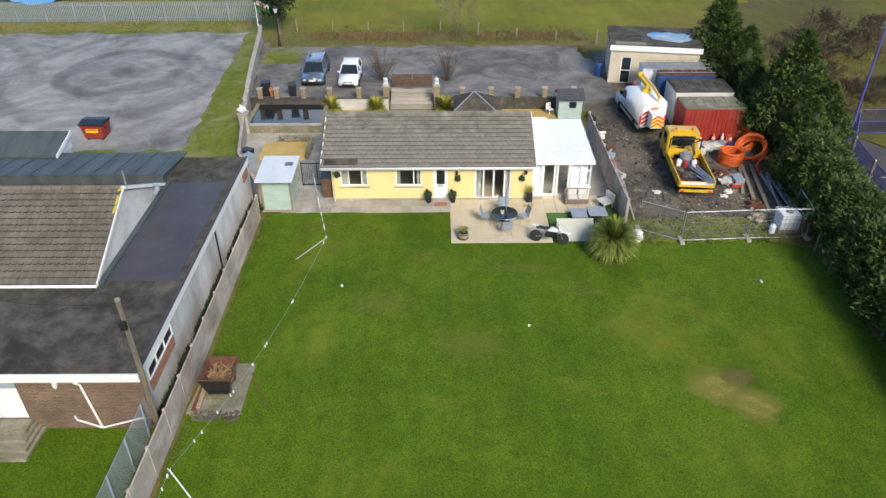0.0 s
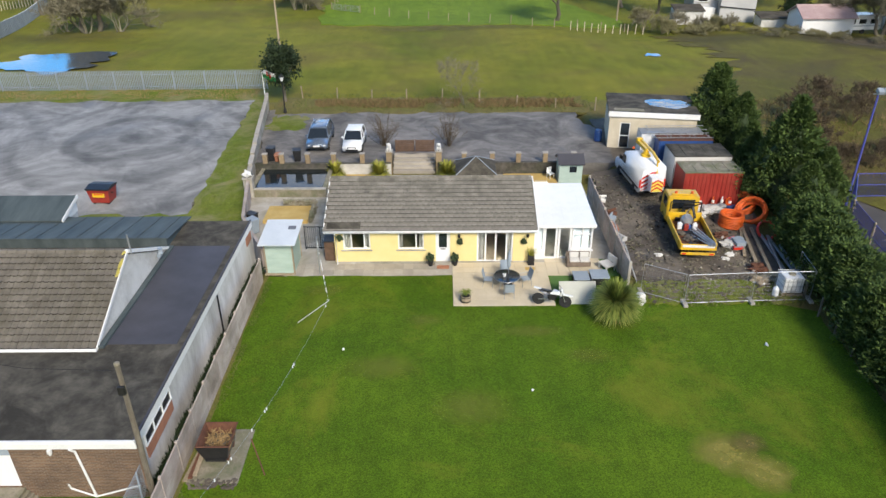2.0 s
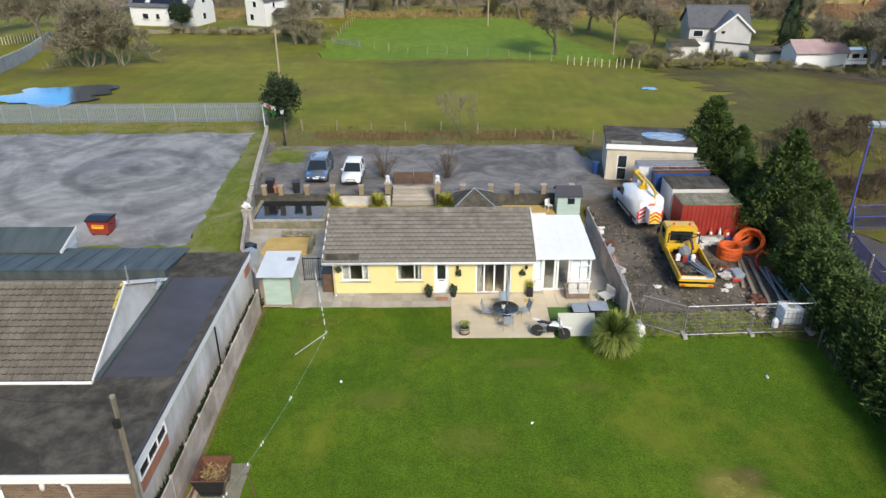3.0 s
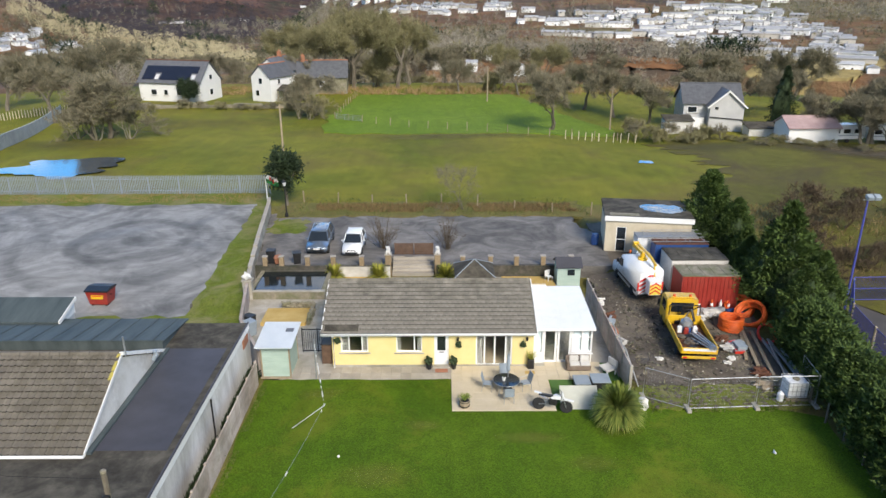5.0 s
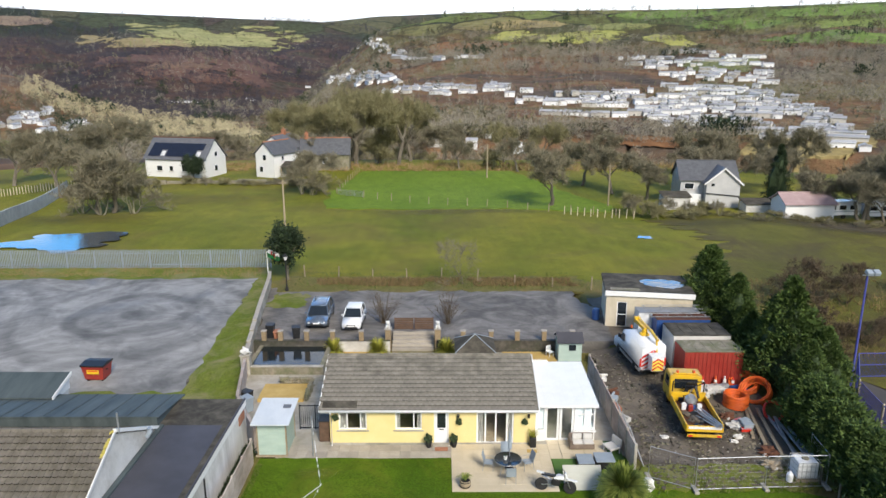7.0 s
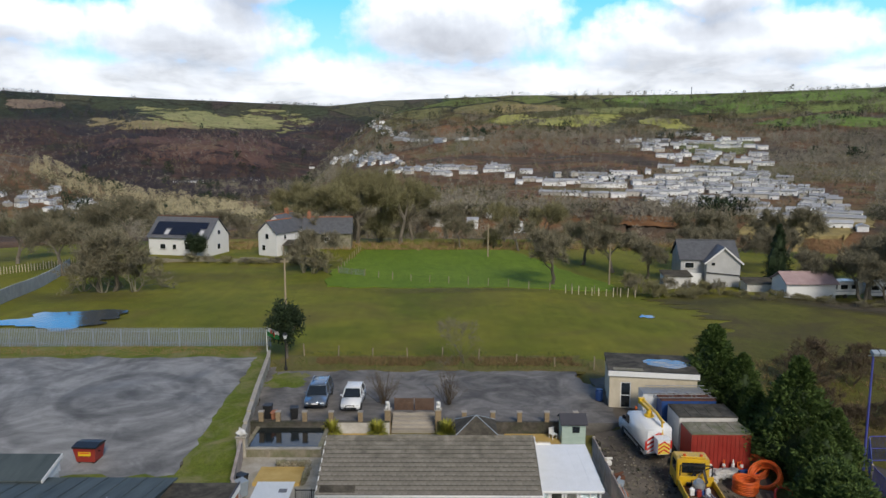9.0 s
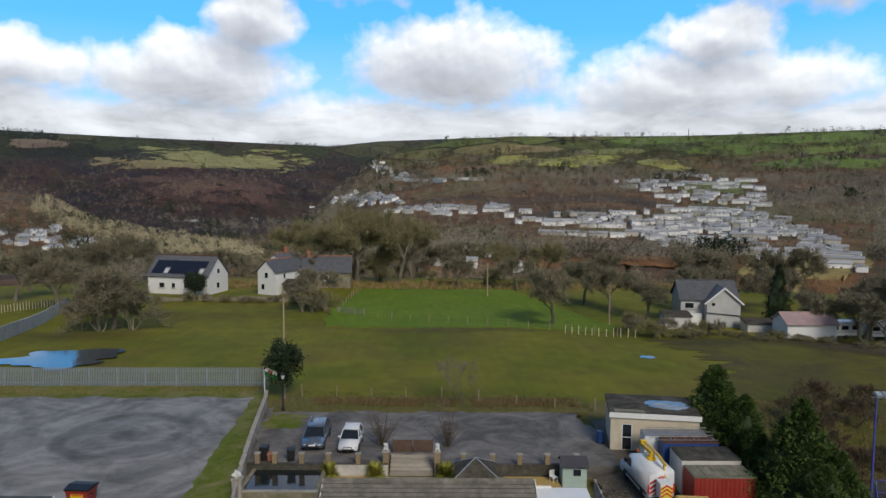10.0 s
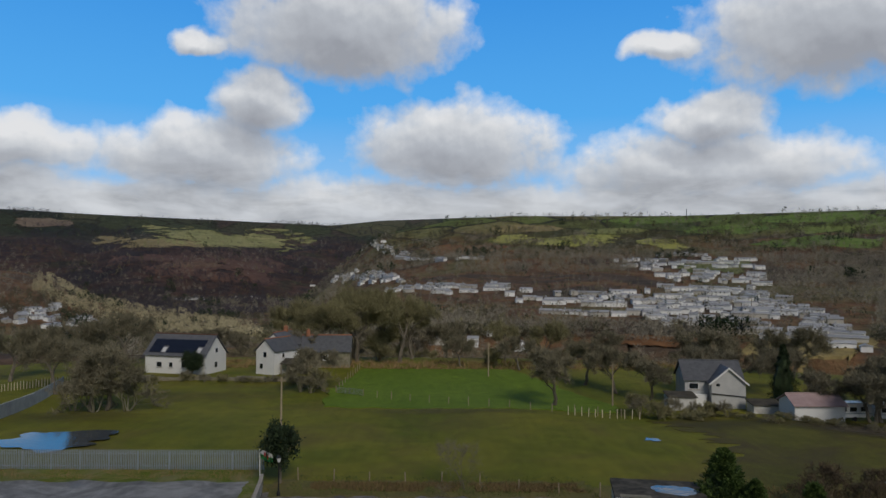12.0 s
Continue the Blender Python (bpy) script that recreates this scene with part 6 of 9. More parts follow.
part("line", bx(27.5, 39.0, 0.062, 34, 39.08, 0.066), "white", wlc)


# ---- hall next door: brick front, flat felt roofs, a tiled roof between ----
hall = thing("hall", "low brick-fronted hall with felt flat roofs and mossy tiles", "hall")
HX, HY0, HY1 = -11.05, 18.95, 36.4
part("front_wall", wall_run(bmesh.new(), -34, HX, HY0, HY0 + 0.3, 0, 2.75, [(-20.0, -15.75, 0.55, 2.72)]), "brick", hall)
part("side_wall", bx(HX - 0.3, HY0 + 0.3, 0, HX, HY1, 2.75), "streaked", hall)
part("back_wall", bx(-34, HY1 - 0.3, 0, HX - 0.3, HY1, 2.75), "pale_wall", hall)
part("flat_roof", bx(-34, HY0 - 0.1, 2.753, HX + 0.03, HY1 + 0.05, 2.93), "felt", hall, "stained old felt roof")
part("new_felt", bx(-14.75, 24.6, 2.934, HX - 0.35, 33.4, 2.95), "felt_new", hall, "dark newly felted strip")
part("front_fascia", bx(-34, HY0 - 0.16, 2.6, HX + 0.05, HY0 - 0.103, 2.98), "white", hall)
part("front_soffit_band", bx(-34, HY0 - 0.2, 2.86, HX + 0.05, HY0 - 0.163, 3.0), "pvc", hall)
part("side_edging", bx(HX - 0.02, HY0 - 0.1, 2.934, HX + 0.06, HY1, 3.03), "felt_new", hall)
part("side_fascia", bx(HX + 0.033, HY0 + 0.1, 2.6, HX + 0.06, HY1, 2.93), "white", hall)
bm = bmesh.new()
for k in range(4):
    xa = -20.0 + k * 1.0625
    part("door_panel", bx(xa + 0.02, HY0 + 0.05, 0.57, xa + 1.04, HY0 + 0.11, 2.1), "pvc", hall, "white panelled door")
part("over_door", bx(-20.0, HY0 + 0.04, 2.13, -15.75, HY0 + 0.12, 2.7), "blue_grey", hall)
part("wall_lamp", lathe(bmesh.new(), [(0.05, 0), (0.09, 0.1), (0.09, 0.25), (0.04, 0.3)], 10, Matrix.Translation((-14.2, HY0 - 0.09, 2.25))), "stone", hall)
part("downpipe", tube(bmesh.new(), [(-13.4, HY0 - 0.2, 2.62), (-13.3, HY0 - 0.07, 2.4), (-13.05, HY0 - 0.07, 0.12)], 0.045, 8), "pvc", hall)
part("downpipe", tube(bmesh.new(), [(-13.05, HY0 - 0.07, 0.12), (-13.9, HY0 - 0.07, 0.55), (-13.95, HY0 - 0.07, 0.75)], 0.035, 8), "pvc", hall)
part("downpipe", tube(bmesh.new(), [(-13.05, HY0 - 0.07, 0.12), (-11.3, HY0 - 0.09, 0.7)], 0.035, 8), "pvc", hall)
for k in range(4):
    part("entrance_step", bx(-20.2, HY0 - 0.3 - 0.33 * (4 - k), 0, -15.45 + 0.12 * (4 - k) - 0.3, HY0 - 0.005, 0.14 * (k + 1), 0.01), "stone_wall", hall)
# strip window and brick spandrel on the side wall
bm = bmesh.new()
y0, y1 = 19.5, 22.2
for q in ((y0, 2.0, y1, 2.06), (y0, 2.5, y1, 2.56), (y0, 2.06, y0 + 0.06, 2.5), (y1 - 0.06, 2.06, y1, 2.5), (20.35, 2.06, 20.41, 2.5), (21.25, 2.06, 21.31, 2.5)):
    box(bm, HX + 0.004, q[0], q[1], HX + 0.07, q[2], q[3])
wn_ = part("strip_window", weld(bm), "pvc", hall)
for a0 in ((y0 + 0.06, 20.35), (20.41, 21.25), (21.31, y1 - 0.06)):
    part("pane", bx(HX + 0.01, a0[0], 2.06, HX + 0.03, a0[1], 2.5), "screen", wn_)
part("brick_spandrel", bx(HX + 0.003, y0, 1.45, HX + 0.05, y1, 1.995), "terracotta", hall)
part("side_downpipe", rods([((HX + 0.1, 29.0, 0.1), (HX + 0.1, 29.0, 2.6))], 0.045, 8), "iron", hall)
part("side_vent", bx(HX + 0.003, 35.0, 2.0, HX + 0.05, 36.0, 2.5), "terracotta", hall)
# tiled roof over the middle, its rendered gable, ridge and verge
TX, TY0, TYR, TY1, TZ0, TZR = -14.6, 24.3, 28.7, 33.1, 3.05, 5.2
part("gable_wall", prism([(TY0 + 0.1, 2.94), (TY1 - 0.1, 2.94), (TYR, TZR - 0.12)], TX - 0.3, TX - 0.06), "pale_wall", hall, "pale rendered gable")
part("gable_parapet", prism([(TY1, TZ0 + 0.05), (TYR, TZR + 0.12), (TYR, TZR - 0.05), (TY1, TZ0 - 0.12)], TX - 0.3, TX + 0.05), "white", hall)
troof = part("tiled_roof", prism([(TY0 - 0.1, TZ0 - 0.05), (TYR, TZR), (TY1, TZ0 - 0.05), (TYR, TZR - 0.15)], -34, TX - 0.05), "tile_brown", hall, "mossy brown tiled roof")
part("eaves_gutter", tube(bmesh.new(), [(-34, TY0 - 0.2, TZ0 - 0.05), (TX, TY0 - 0.2, TZ0 - 0.05)], 0.07, 8), "pvc", hall)
part("eaves_wall", bx(-34, TY0 + 0.02, 2.94, TX - 0.31, TY0 + 0.1, TZ0 - 0.02), "white", hall)
part("verge_board", prism([(TY0 - 0.1, TZ0 - 0.12), (TYR, TZR - 0.1), (TYR, TZR + 0.06), (TY0 - 0.1, TZ0 + 0.04)], TX - 0.05, TX), "white", hall)
part("lead_flashing", prism([(TY0, 2.953), (TY1 + 0.2, 2.953), (TY1 + 0.2, 3.06), (TY0, 3.06)], TX - 0.02, TX + 0.22), "felt_green", hall)
part("flue", tube(bmesh.new(), [(TX + 0.05, 31.6, 3.3), (TX + 0.2, 31.6, 3.55), (TX + 0.2, 31.6, 3.8)], 0.12, 10), "blue_grey", hall)
part("vent_pipe", rods([((TX + 0.05, 28.9, 5.0), (TX + 0.05, 28.9, 6.0))], 0.04, 8), "galv", hall)
# green felt pent roofs at the back
part("pent_upstand", prism([(33.3, 2.934), (33.3, 3.445), (36.3, 3.0), (36.3, 2.934)], -33.9, TX - 0.12), "felt_green", hall)
part("green_roof", prism([(33.25, 3.45), (37.0, 2.9), (37.0, 2.96), (33.25, 3.51)], -34, TX + 0.0), "felt_green", hall, "grey-green ribbed felt roof")
for k in range(18):
    xx = -33.6 + k * 1.08
    part("roof_batten", prism([(33.25, 3.513), (37.0, 2.963), (37.0, 2.99), (33.25, 3.54)], xx, xx + 0.05), "felt_green", hall)
part("rear_block", bx(-34, 36.405, 0, -21.8, 38.1, 2.85), "pale_wall", hall)
part("rear_roof", prism([(36.0, 3.15), (38.2, 3.72), (38.2, 3.8), (36.0, 3.23)], -34, -21.6), "felt_green", hall)
part("rear_gable", prism([(36.2, 2.86), (36.2, 3.17), (38.1, 3.66), (38.1, 2.86)], -22.0, -21.7), "white_wall", hall)
part("rear_barge_board", prism([(36.0, 3.05), (38.2, 3.62), (38.2, 3.84), (36.0, 3.27)], -21.6, -21.55), "white", hall)

pole = thing("telegraph_pole", "old wooden service pole at the corner of the hall", "pole", pose(-10.8, 18.7, 0))
part("shaft", tube(bmesh.new(), [(0, 0, 0), (0.02, 0, 3), (0.0, 0, 6.45)], [0.13, 0.11, 0.09], 10), "bark", pole)
part("insulator_box", bx(-0.12, -0.22, 5.3, 0.12, -0.08, 5.65, 0.02), "iron", pole)
part("cap", lathe(bmesh.new(), [(0.1, 6.45), (0.1, 6.52), (0.02, 6.55)], 8), "stone_wall", pole)
cb_ = thing("service_cable", "thin service cable over the hall roof", "cable")
part("cable", tube(bmesh.new(), [(-10.8, 18.7, 6.2), (-14.5, 19.6, 5.6), (-19, 20.6, 5.6), (-26, 22, 6.2)], 0.012, 4), "iron", cb_)

# ---- concrete panel fence along the lawn ----
pf = thing("panel_fence", "weathered concrete panel fence along the lawn", "fence")
for k in range(17):
    y0 = 6.0 + k * 1.78
    x0 = BOUND(y0) - 0.08
    part("post", bx(x0 - 0.09, y0 - 0.07, 0, x0 + 0.03, y0 + 0.07, 1.57, 0.015), "panel", pf)
    if k < 16:
        for j in range(4):
            part("panel", bx(x0 - 0.045, y0 + 0.075, 0.01 + j * 0.375, x0 + 0.02, y0 + 1.705, 0.378 + j * 0.375), "panel", pf)
cl = thing("chain_link_fence", "sagging green chain-link fence beside the hall", "fence")
for k in range(6):
    yy = 10.5 + k * 1.6
    part("post", rods([((-11.15, yy, 0), (-11.1, yy, 1.75))], 0.035), "blue_grey", cl)
bm = bmesh.new()
for k in range(70):
    ya = 9.4 + k * 0.13
    for s in (-1, 1):
        rod(bm, (-11.13, ya, 0.05 if s > 0 else 1.65), (-11.13, ya + 1.6, 1.65 if s > 0 else 0.05), 0.007, 0.007, 3, False)
tagged(part("netting", bm, "blue_grey", cl), kind="stuff")
part("top_wire", rods([((-11.13, 9.4, 1.68), (-11.13, 19.0, 1.68))], 0.012), "blue_grey", cl)

# ---- old tram cart on a slab ----
tagged(part("cart_slab", bx(-9.95, 19.55, -0.05, -7.95, 22.5, 0.06, 0.01), "stone_wall"), "mossy concrete slab in the lawn", "slab", kind="structure")
ct = thing("mine_tram", "rusty iron mine tram with cuttings on a slab", "cart", pose(-9.03, 21.15, 0.06))
bm = bmesh.new()
lo, hi = (-0.45, -0.5, 0.45, 0.5), (-0.64, -0.68, 0.64, 0.68)
body = frustum(lo, 0.25, hi, 0.98)
bmesh.ops.delete(body, geom=[f for f in body.faces if f.normal.z > 0.9 or all(v.co.z > 0.9 for v in f.verts)], context="FACES")
bmesh.ops.solidify(body, geom=list(body.faces), thickness=0.03)
part("tub", body, "rust", ct)
part("rim", tube(bmesh.new(), [(-0.65, -0.69, 0.98), (0.65, -0.69, 0.98), (0.65, 0.69, 0.98), (-0.65, 0.69, 0.98), (-0.65, -0.69, 0.98)], 0.03, 6), "rust", ct)
part("underframe", bx(-0.4, -0.62, 0.14, 0.4, 0.62, 0.245), "black", ct)
part("end_plate", frustum((-0.46, -0.56, 0.46, -0.515), 0.2, (-0.645, -0.735, 0.645, -0.705), 0.96), "black", ct, "tarred black end")
for sx in (-0.42, 0.42):
    for sy in (-0.36, 0.36):
        a0, b0 = bmesh.new(), bmesh.new()
        wheel(a0, b0, (sx, sy, 0.16), 0.16, 0.07)
        w = part("wheel", a0, "rust", ct)
        part("hub", b0, "rust", w)
rng = random.Random(6)
bm = bmesh.new()
for k in range(160):
    x, y = rng.uniform(-0.5, 0.5), rng.uniform(-0.5, 0.5)
    an = rng.random() * 6.28
    rod(bm, (x, y, 0.5 + rng.random() * 0.2), (x + 0.2 * math.cos(an), y + 0.2 * math.sin(an), 0.62 + rng.random() * 0.28), 0.03, 0.003, 3)
part("cuttings", bm, "dead_grass", ct, "pale dried cuttings")
part("soil", bx(-0.5, -0.54, 0.29, 0.5, 0.54, 0.55), "dirt", ct)
for k in range(3):
    o = thing("timber_plank", "old plank lying beside the tram", "plank", None, "planks by the tram")
    part("length", box(bmesh.new(), -0.09, -1.1, 0, 0.09, 1.1, 0.05, pose(-9.92 + k * 0.12, 20.7 + k * 0.1, 0.07 + 0.05 * k, 0, 0, -4 + 3 * k), 0.006), "rust" if k == 1 else "wood", o)
rng = random.Random(61)
bm = bmesh.new()
for k in range(90):
    blob(bm, (rng.uniform(-9.9, -8.0), rng.uniform(19.3, 19.75), 0.05), (rng.uniform(0.04, 0.12), 0.07, 0.05), rng, 0.5, 1)
tagged(part("leaf_litter", bm, "dirt"), "dark leaf litter at the slab edge", "leaf litter", kind="stuff")

# ---- scorched turf ----
def patch(name, label, cat, x, y, z, rx, ry, material, seed, ragged=0.35, lift=0.006):
    rng = random.Random(seed)
    bm = bmesh.new()
    n = 40
    ring = []
    c = bm.verts.new((x, y, z + lift))
    for k in range(n):
        an = k * math.tau / n
        kk = 1 + ragged * noise.noise(Vector((math.cos(an) * 1.7 + seed, math.sin(an) * 1.7, seed))) * 1.8 + rng.uniform(-0.08, 0.08)
        ring.append(bm.verts.new((x + rx * kk * math.cos(an), y + ry * kk * math.sin(an), z + lift)))
    for k in range(n):
        bm.faces.new((c, ring[k], ring[(k + 1) % n]))
    return tagged(part(name, bm, material), label, cat, kind="structure")


def worn_turf(name, a, b, seed, inner, grain=1.6, strength=0.95):
    """Scorched turf whose bare centre breaks up into the lawn through a noisy edge."""
    m, t, p, link = nodes(name)
    v = texco(t)
    col = ramp(t, noise_tex(t, v, 3.0, 6, 0.7), [(0.35, a), (0.65, b)])
    link(mixc(t, 0.6, col, ramp(t, noise_tex(t, v, 20.0, 3, 0.7), [(0.3, grey(0.5)), (0.7, grey(1.2))]), "MULTIPLY"), p.inputs["Base Color"])
    g = t.nodes.new("ShaderNodeVectorMath")
    g.operation = "DISTANCE"
    link(texco(t, "Generated"), g.inputs[0])
    g.inputs[1].default_value = (0.5, 0.5, 0.5)
    fade = ramp(t, g.outputs["Value"], [(0.12, grey(1)), (0.46, grey(0))])
    edge = ramp(t, calc(t, "MULTIPLY", fade, calc(t, "ADD", noise_tex(t, v, grain, 7, 0.75, 0.5), inner)), [(0.12, grey(0)), (0.7, grey(strength))])
    link(edge, p.inputs["Alpha"])
    p.inputs["Roughness"].default_value = 0.95
    return m


M["scorch"] = worn_turf("scorched_turf", (0.24, 0.21, 0.03), (0.36, 0.30, 0.07), 1, 0.14, 1.8, 0.68)
M["ash"] = worn_turf("ash_turf", (0.12, 0.10, 0.02), (0.2, 0.16, 0.04), 2, 0.05, 2.2, 0.8)
M["tired"] = worn_turf("tired_turf", (0.16, 0.20, 0.015), (0.22, 0.215, 0.03), 3, 0.12, 0.9, 0.4)
patch("scorched_patch", "pale scorched patch in the lawn", "bare patch", 11.4, 21.2, 0.022, 1.9, 1.5, "scorch", 3)
patch("ash_patch", "dark ashy bonfire patch in the lawn", "bare patch", 12.3, 21.6, 0.03, 1.0, 0.9, "ash", 8)
patch("scorched_patch", "pale scorched patch in the lawn", "bare patch", 12.5, 20.0, 0.026, 1.4, 1.1, "scorch", 5)
for k, (x, y, a0, b0) in enumerate(((-0.8, 30.6, 1.6, 0.7), (4.2, 29.5, 2.6, 0.8), (8.9, 30.2, 1.9, 0.9), (7.2, 27.5, 1.6, 0.9), (-6.5, 33.6, 1.6, 0.8), (1.5, 24.0, 2.5, 1.6), (-3.5, 26.5, 2.2, 1.3))):
    patch("worn_patch", "worn yellowish patch of lawn", "bare patch", x, y, 0.022 + 0.002 * k, a0, b0, "tired", 11 + k)
for x, y in ((15.9, 28.2), (4.0, 24.9), (-4.9, 28.0)):
    o = thing("litter_scrap", "white scrap of litter on the lawn", "litter", pose(x, y, 0.03))
    part("scrap", blob(bmesh.new(), (0, 0, 0.06), (0.07, 0.14 if x > 10 else 0.06, 0.07), rng, 0.5, 1), "pvc", o)

# ---- boundary wall, flag, street lamp ----
bw = thing("boundary_wall", "long pale concrete block boundary wall", "wall")
for k in range(10):
    y0, y1 = 46.6 + k * 1.9, 46.6 + (k + 1) * 1.9
    z = float(near_height(-17, (y0 + y1) / 2))
    bm = bmesh.new()
    x0, x1 = BOUND(y0), BOUND(y1)
    prism([(x0 - 0.12, y0), (x0 + 0.12, y0), (x1 + 0.12, y1), (x1 - 0.12, y1)], -0.1, z + 1.0, "z", bm)
    part("wall_length", bm, "concrete", bw)
    bm = prism([(x0 - 0.17, y0), (x0 + 0.17, y0), (x1 + 0.17, y1), (x1 - 0.17, y1)], z + 1.004, z + 1.08, "z")
    part("coping", bm, "slab", bw)
for k in range(5):
    y0 = 36.0 + k * 2.1
    x0, x1 = BOUND(y0) , BOUND(y0 + 2.1)
    part("low_wall", prism([(x0 - 0.1, y0), (x0 + 0.1, y0), (x1 + 0.1, y0 + 2.1), (x1 - 0.1, y0 + 2.1)], -0.1, 1.35, "z"), "panel", bw)
ent = thing("wall_pier", "broad pale stone pier with ornaments on the boundary wall", "pier", pose(-13.75, 46.3, 0.0))
part("shaft", bx(-0.32, -0.3, 0, 0.32, 0.3, 1.4, 0.03), "concrete", ent)
part("cap", bx(-0.38, -0.36, 1.4, 0.38, 0.36, 1.5, 0.03), "concrete", ent)
tagged(part("stone_ornament", blob(bmesh.new(), (0, 0, 0.2), (0.3, 0.28, 0.25), random.Random(3), 0.6, 2), "stone", None, "", pose(-13.75, 46.3, 1.5)), "pale lumpy stone ornament on the pier", "ornament")
fp = thing("flagpole", "white pole with a green, white and red flag", "flag", pose(-16.6, 65.2, 0.88))
part("pole", tube(bmesh.new(), [(0, 0, 0), (-0.05, 0, 3.4)], [0.05, 0.03], 8), "white", fp)


def flag_sheet(z0, z1, x0, x1, off):
    bm = bmesh.new()
    rows = []
    for j in range(3):
        row = []
        for k in range(15):
            f = k / 14
            x = x0 + (x1 - x0) * f
            z = z0 + (z1 - z0) * j / 2 - 0.45 * f
            row.append(bm.verts.new((x, off + 0.1 * math.sin(f * 7) * f, z)))
        rows.append(row)
    for a0, b0 in zip(rows, rows[1:]):
        for k in range(14):
            bm.faces.new((a0[k], a0[k + 1], b0[k + 1], b0[k]))
    bmesh.ops.solidify(bm, geom=list(bm.faces), thickness=0.008)
    return bm


part("flag_white", flag_sheet(3.0, 3.4, 0.0, 1.15, 0), "pvc", fp)
M["flag_green"] = stuff("flag_green", (0.02, 0.22, 0.06), (0.03, 0.28, 0.08), 3, 0.8, 0.1, 30)
part("flag_green", flag_sheet(2.6, 2.998, 0.0, 1.15, 0), "flag_green", fp)
part("flag_emblem", flag_sheet(2.8, 3.2, 0.35, 0.85, -0.014), "hivis_red", fp, "plain red emblem")
lp = thing("street_lamp", "black traditional lamp post beside the drive", "street lamp", pose(-14.3, 62.6, 0.88))
part("column", lathe(bmesh.new(), [(0.16, 0), (0.16, 0.25), (0.08, 0.5), (0.055, 1.2), (0.045, 2.9), (0.07, 2.95)], 12), "iron", lp)
part("ladder_bar", rods([((-0.3, 0, 2.75), (0.3, 0, 2.75))], 0.018), "iron", lp)
part("lantern", lathe(bmesh.new(), [(0.1, 2.96), (0.2, 3.3), (0.19, 3.32)], 6), "lamp_glass", lp)
part("lantern_cap", lathe(bmesh.new(), [(0.24, 3.33), (0.08, 3.52), (0.03, 3.62)], 6), "iron", lp)
for k, (x, y, hgt, key, label) in enumerate(((-13.1, 51.0, 1.1, "black", "black wheeled bin behind the drive wall"), (-11.1, 50.9, 0.95, "black", "black covered barbecue behind the drive wall"), (-12.6, 50.9, 0.6, "terracotta", "terracotta pot behind the drive wall"), (3.3, 48.0, 1.0, "black", "black covered barbecue beside the gazebo"), (-12.2, 40.6, 1.05, "blue_grey", "dark grey wheeled bin beside the wall"), (-12.5, 41.6, 0.95, "black", "black wheeled bin beside the wall"))):
    z = 0.87 if y > 50 else 0.0
    o = thing("wheeled_bin" if hgt > 1 or y < 45 else "garden_pot" if key == "terracotta" else "barbecue", label, "bin" if hgt > 1 else "garden clutter", pose(x, y, z, 0, 0, 12 * k))
    part("body", frustum((-0.24, -0.26, 0.24, 0.26), 0.06, (-0.3, -0.34, 0.3, 0.34), hgt - 0.08), key, o)
    part("lid", bx(-0.33, -0.38, hgt - 0.075, 0.33, 0.36, hgt, 0.03), key, o)
    for s in (-0.22, 0.22):
        part("wheel", rods([((s - 0.03, 0.3, 0.1), (s + 0.03, 0.3, 0.1))], 0.1, 10), "rubber", o)
gc = thing("garden_chair", "pale plastic chair beside the small shed", "chair", pose(8.1, 49.2, 0.02, 0, 0, 30))
part("seat", bx(-0.22, -0.22, 0.4, 0.22, 0.22, 0.44), "white", gc)
part("backrest", bx(-0.22, 0.2, 0.44, 0.22, 0.24, 0.85), "white", gc)
for sx in (-0.2, 0.16):
    for sy in (-0.2, 0.18):
        part("leg", bx(sx, sy, 0, sx + 0.04, sy + 0.04, 0.4), "white", gc)

# ---- car park: skip and palisade fence ----
sk = thing("refuse_skip", "small red metal skip with a dark lid and a yellow notice", "skip", pose(-23.65, 45.1, 0.22, 0, 0, -3))
part("body", frustum((-0.62, -0.5, 0.62, 0.5), 0.12, (-0.78, -0.62, 0.78, 0.62), 1.1), "red", sk)
part("lid", prism([(-0.68, 1.104), (0.68, 1.104), (0.68, 1.2), (0, 1.32), (-0.68, 1.2)], -0.82, 0.82), "black", sk)
part("notice", box(bmesh.new(), -0.42, -0.01, -0.15, 0.42, 0.01, 0.15, pose(0, -0.595, 0.72, -7, 0, 0)), "yellow", sk)
for z in (0.66, 0.78):
    part("notice_bar", box(bmesh.new(), -0.34, -0.006, -0.03, 0.34, 0.006, 0.03, pose(0, -0.612 if z > 0.7 else -0.598, z, -7, 0, 0)), "hivis_red", sk)
for s in (-0.7, 0.7):
    part("lifting_lug", rods([((s, -0.2, 0.8), (s * 1.25, -0.2, 0.8))], 0.04), "iron", sk)
    part("foot", bx(s * 0.7 - 0.06, -0.45, 0, s * 0.7 + 0.06, 0.45, 0.12), "black", sk)


def pale_mesh(h):
    """One pointed steel pale, 9 cm wide."""
    bm = bmesh.new()
    prism([(-0.045, 0.05), (0.045, 0.05), (0.045, h - 0.1), (0, h + 0.03), (-0.045, h - 0.1)], -0.012, 0.012, "y", bm)
    me = bpy.data.meshes.new("pale")
    bm.to_mesh(me)
    bm.free()
    me.materials.append(M["palisade"])
    return me


PALE = pale_mesh(2.0)


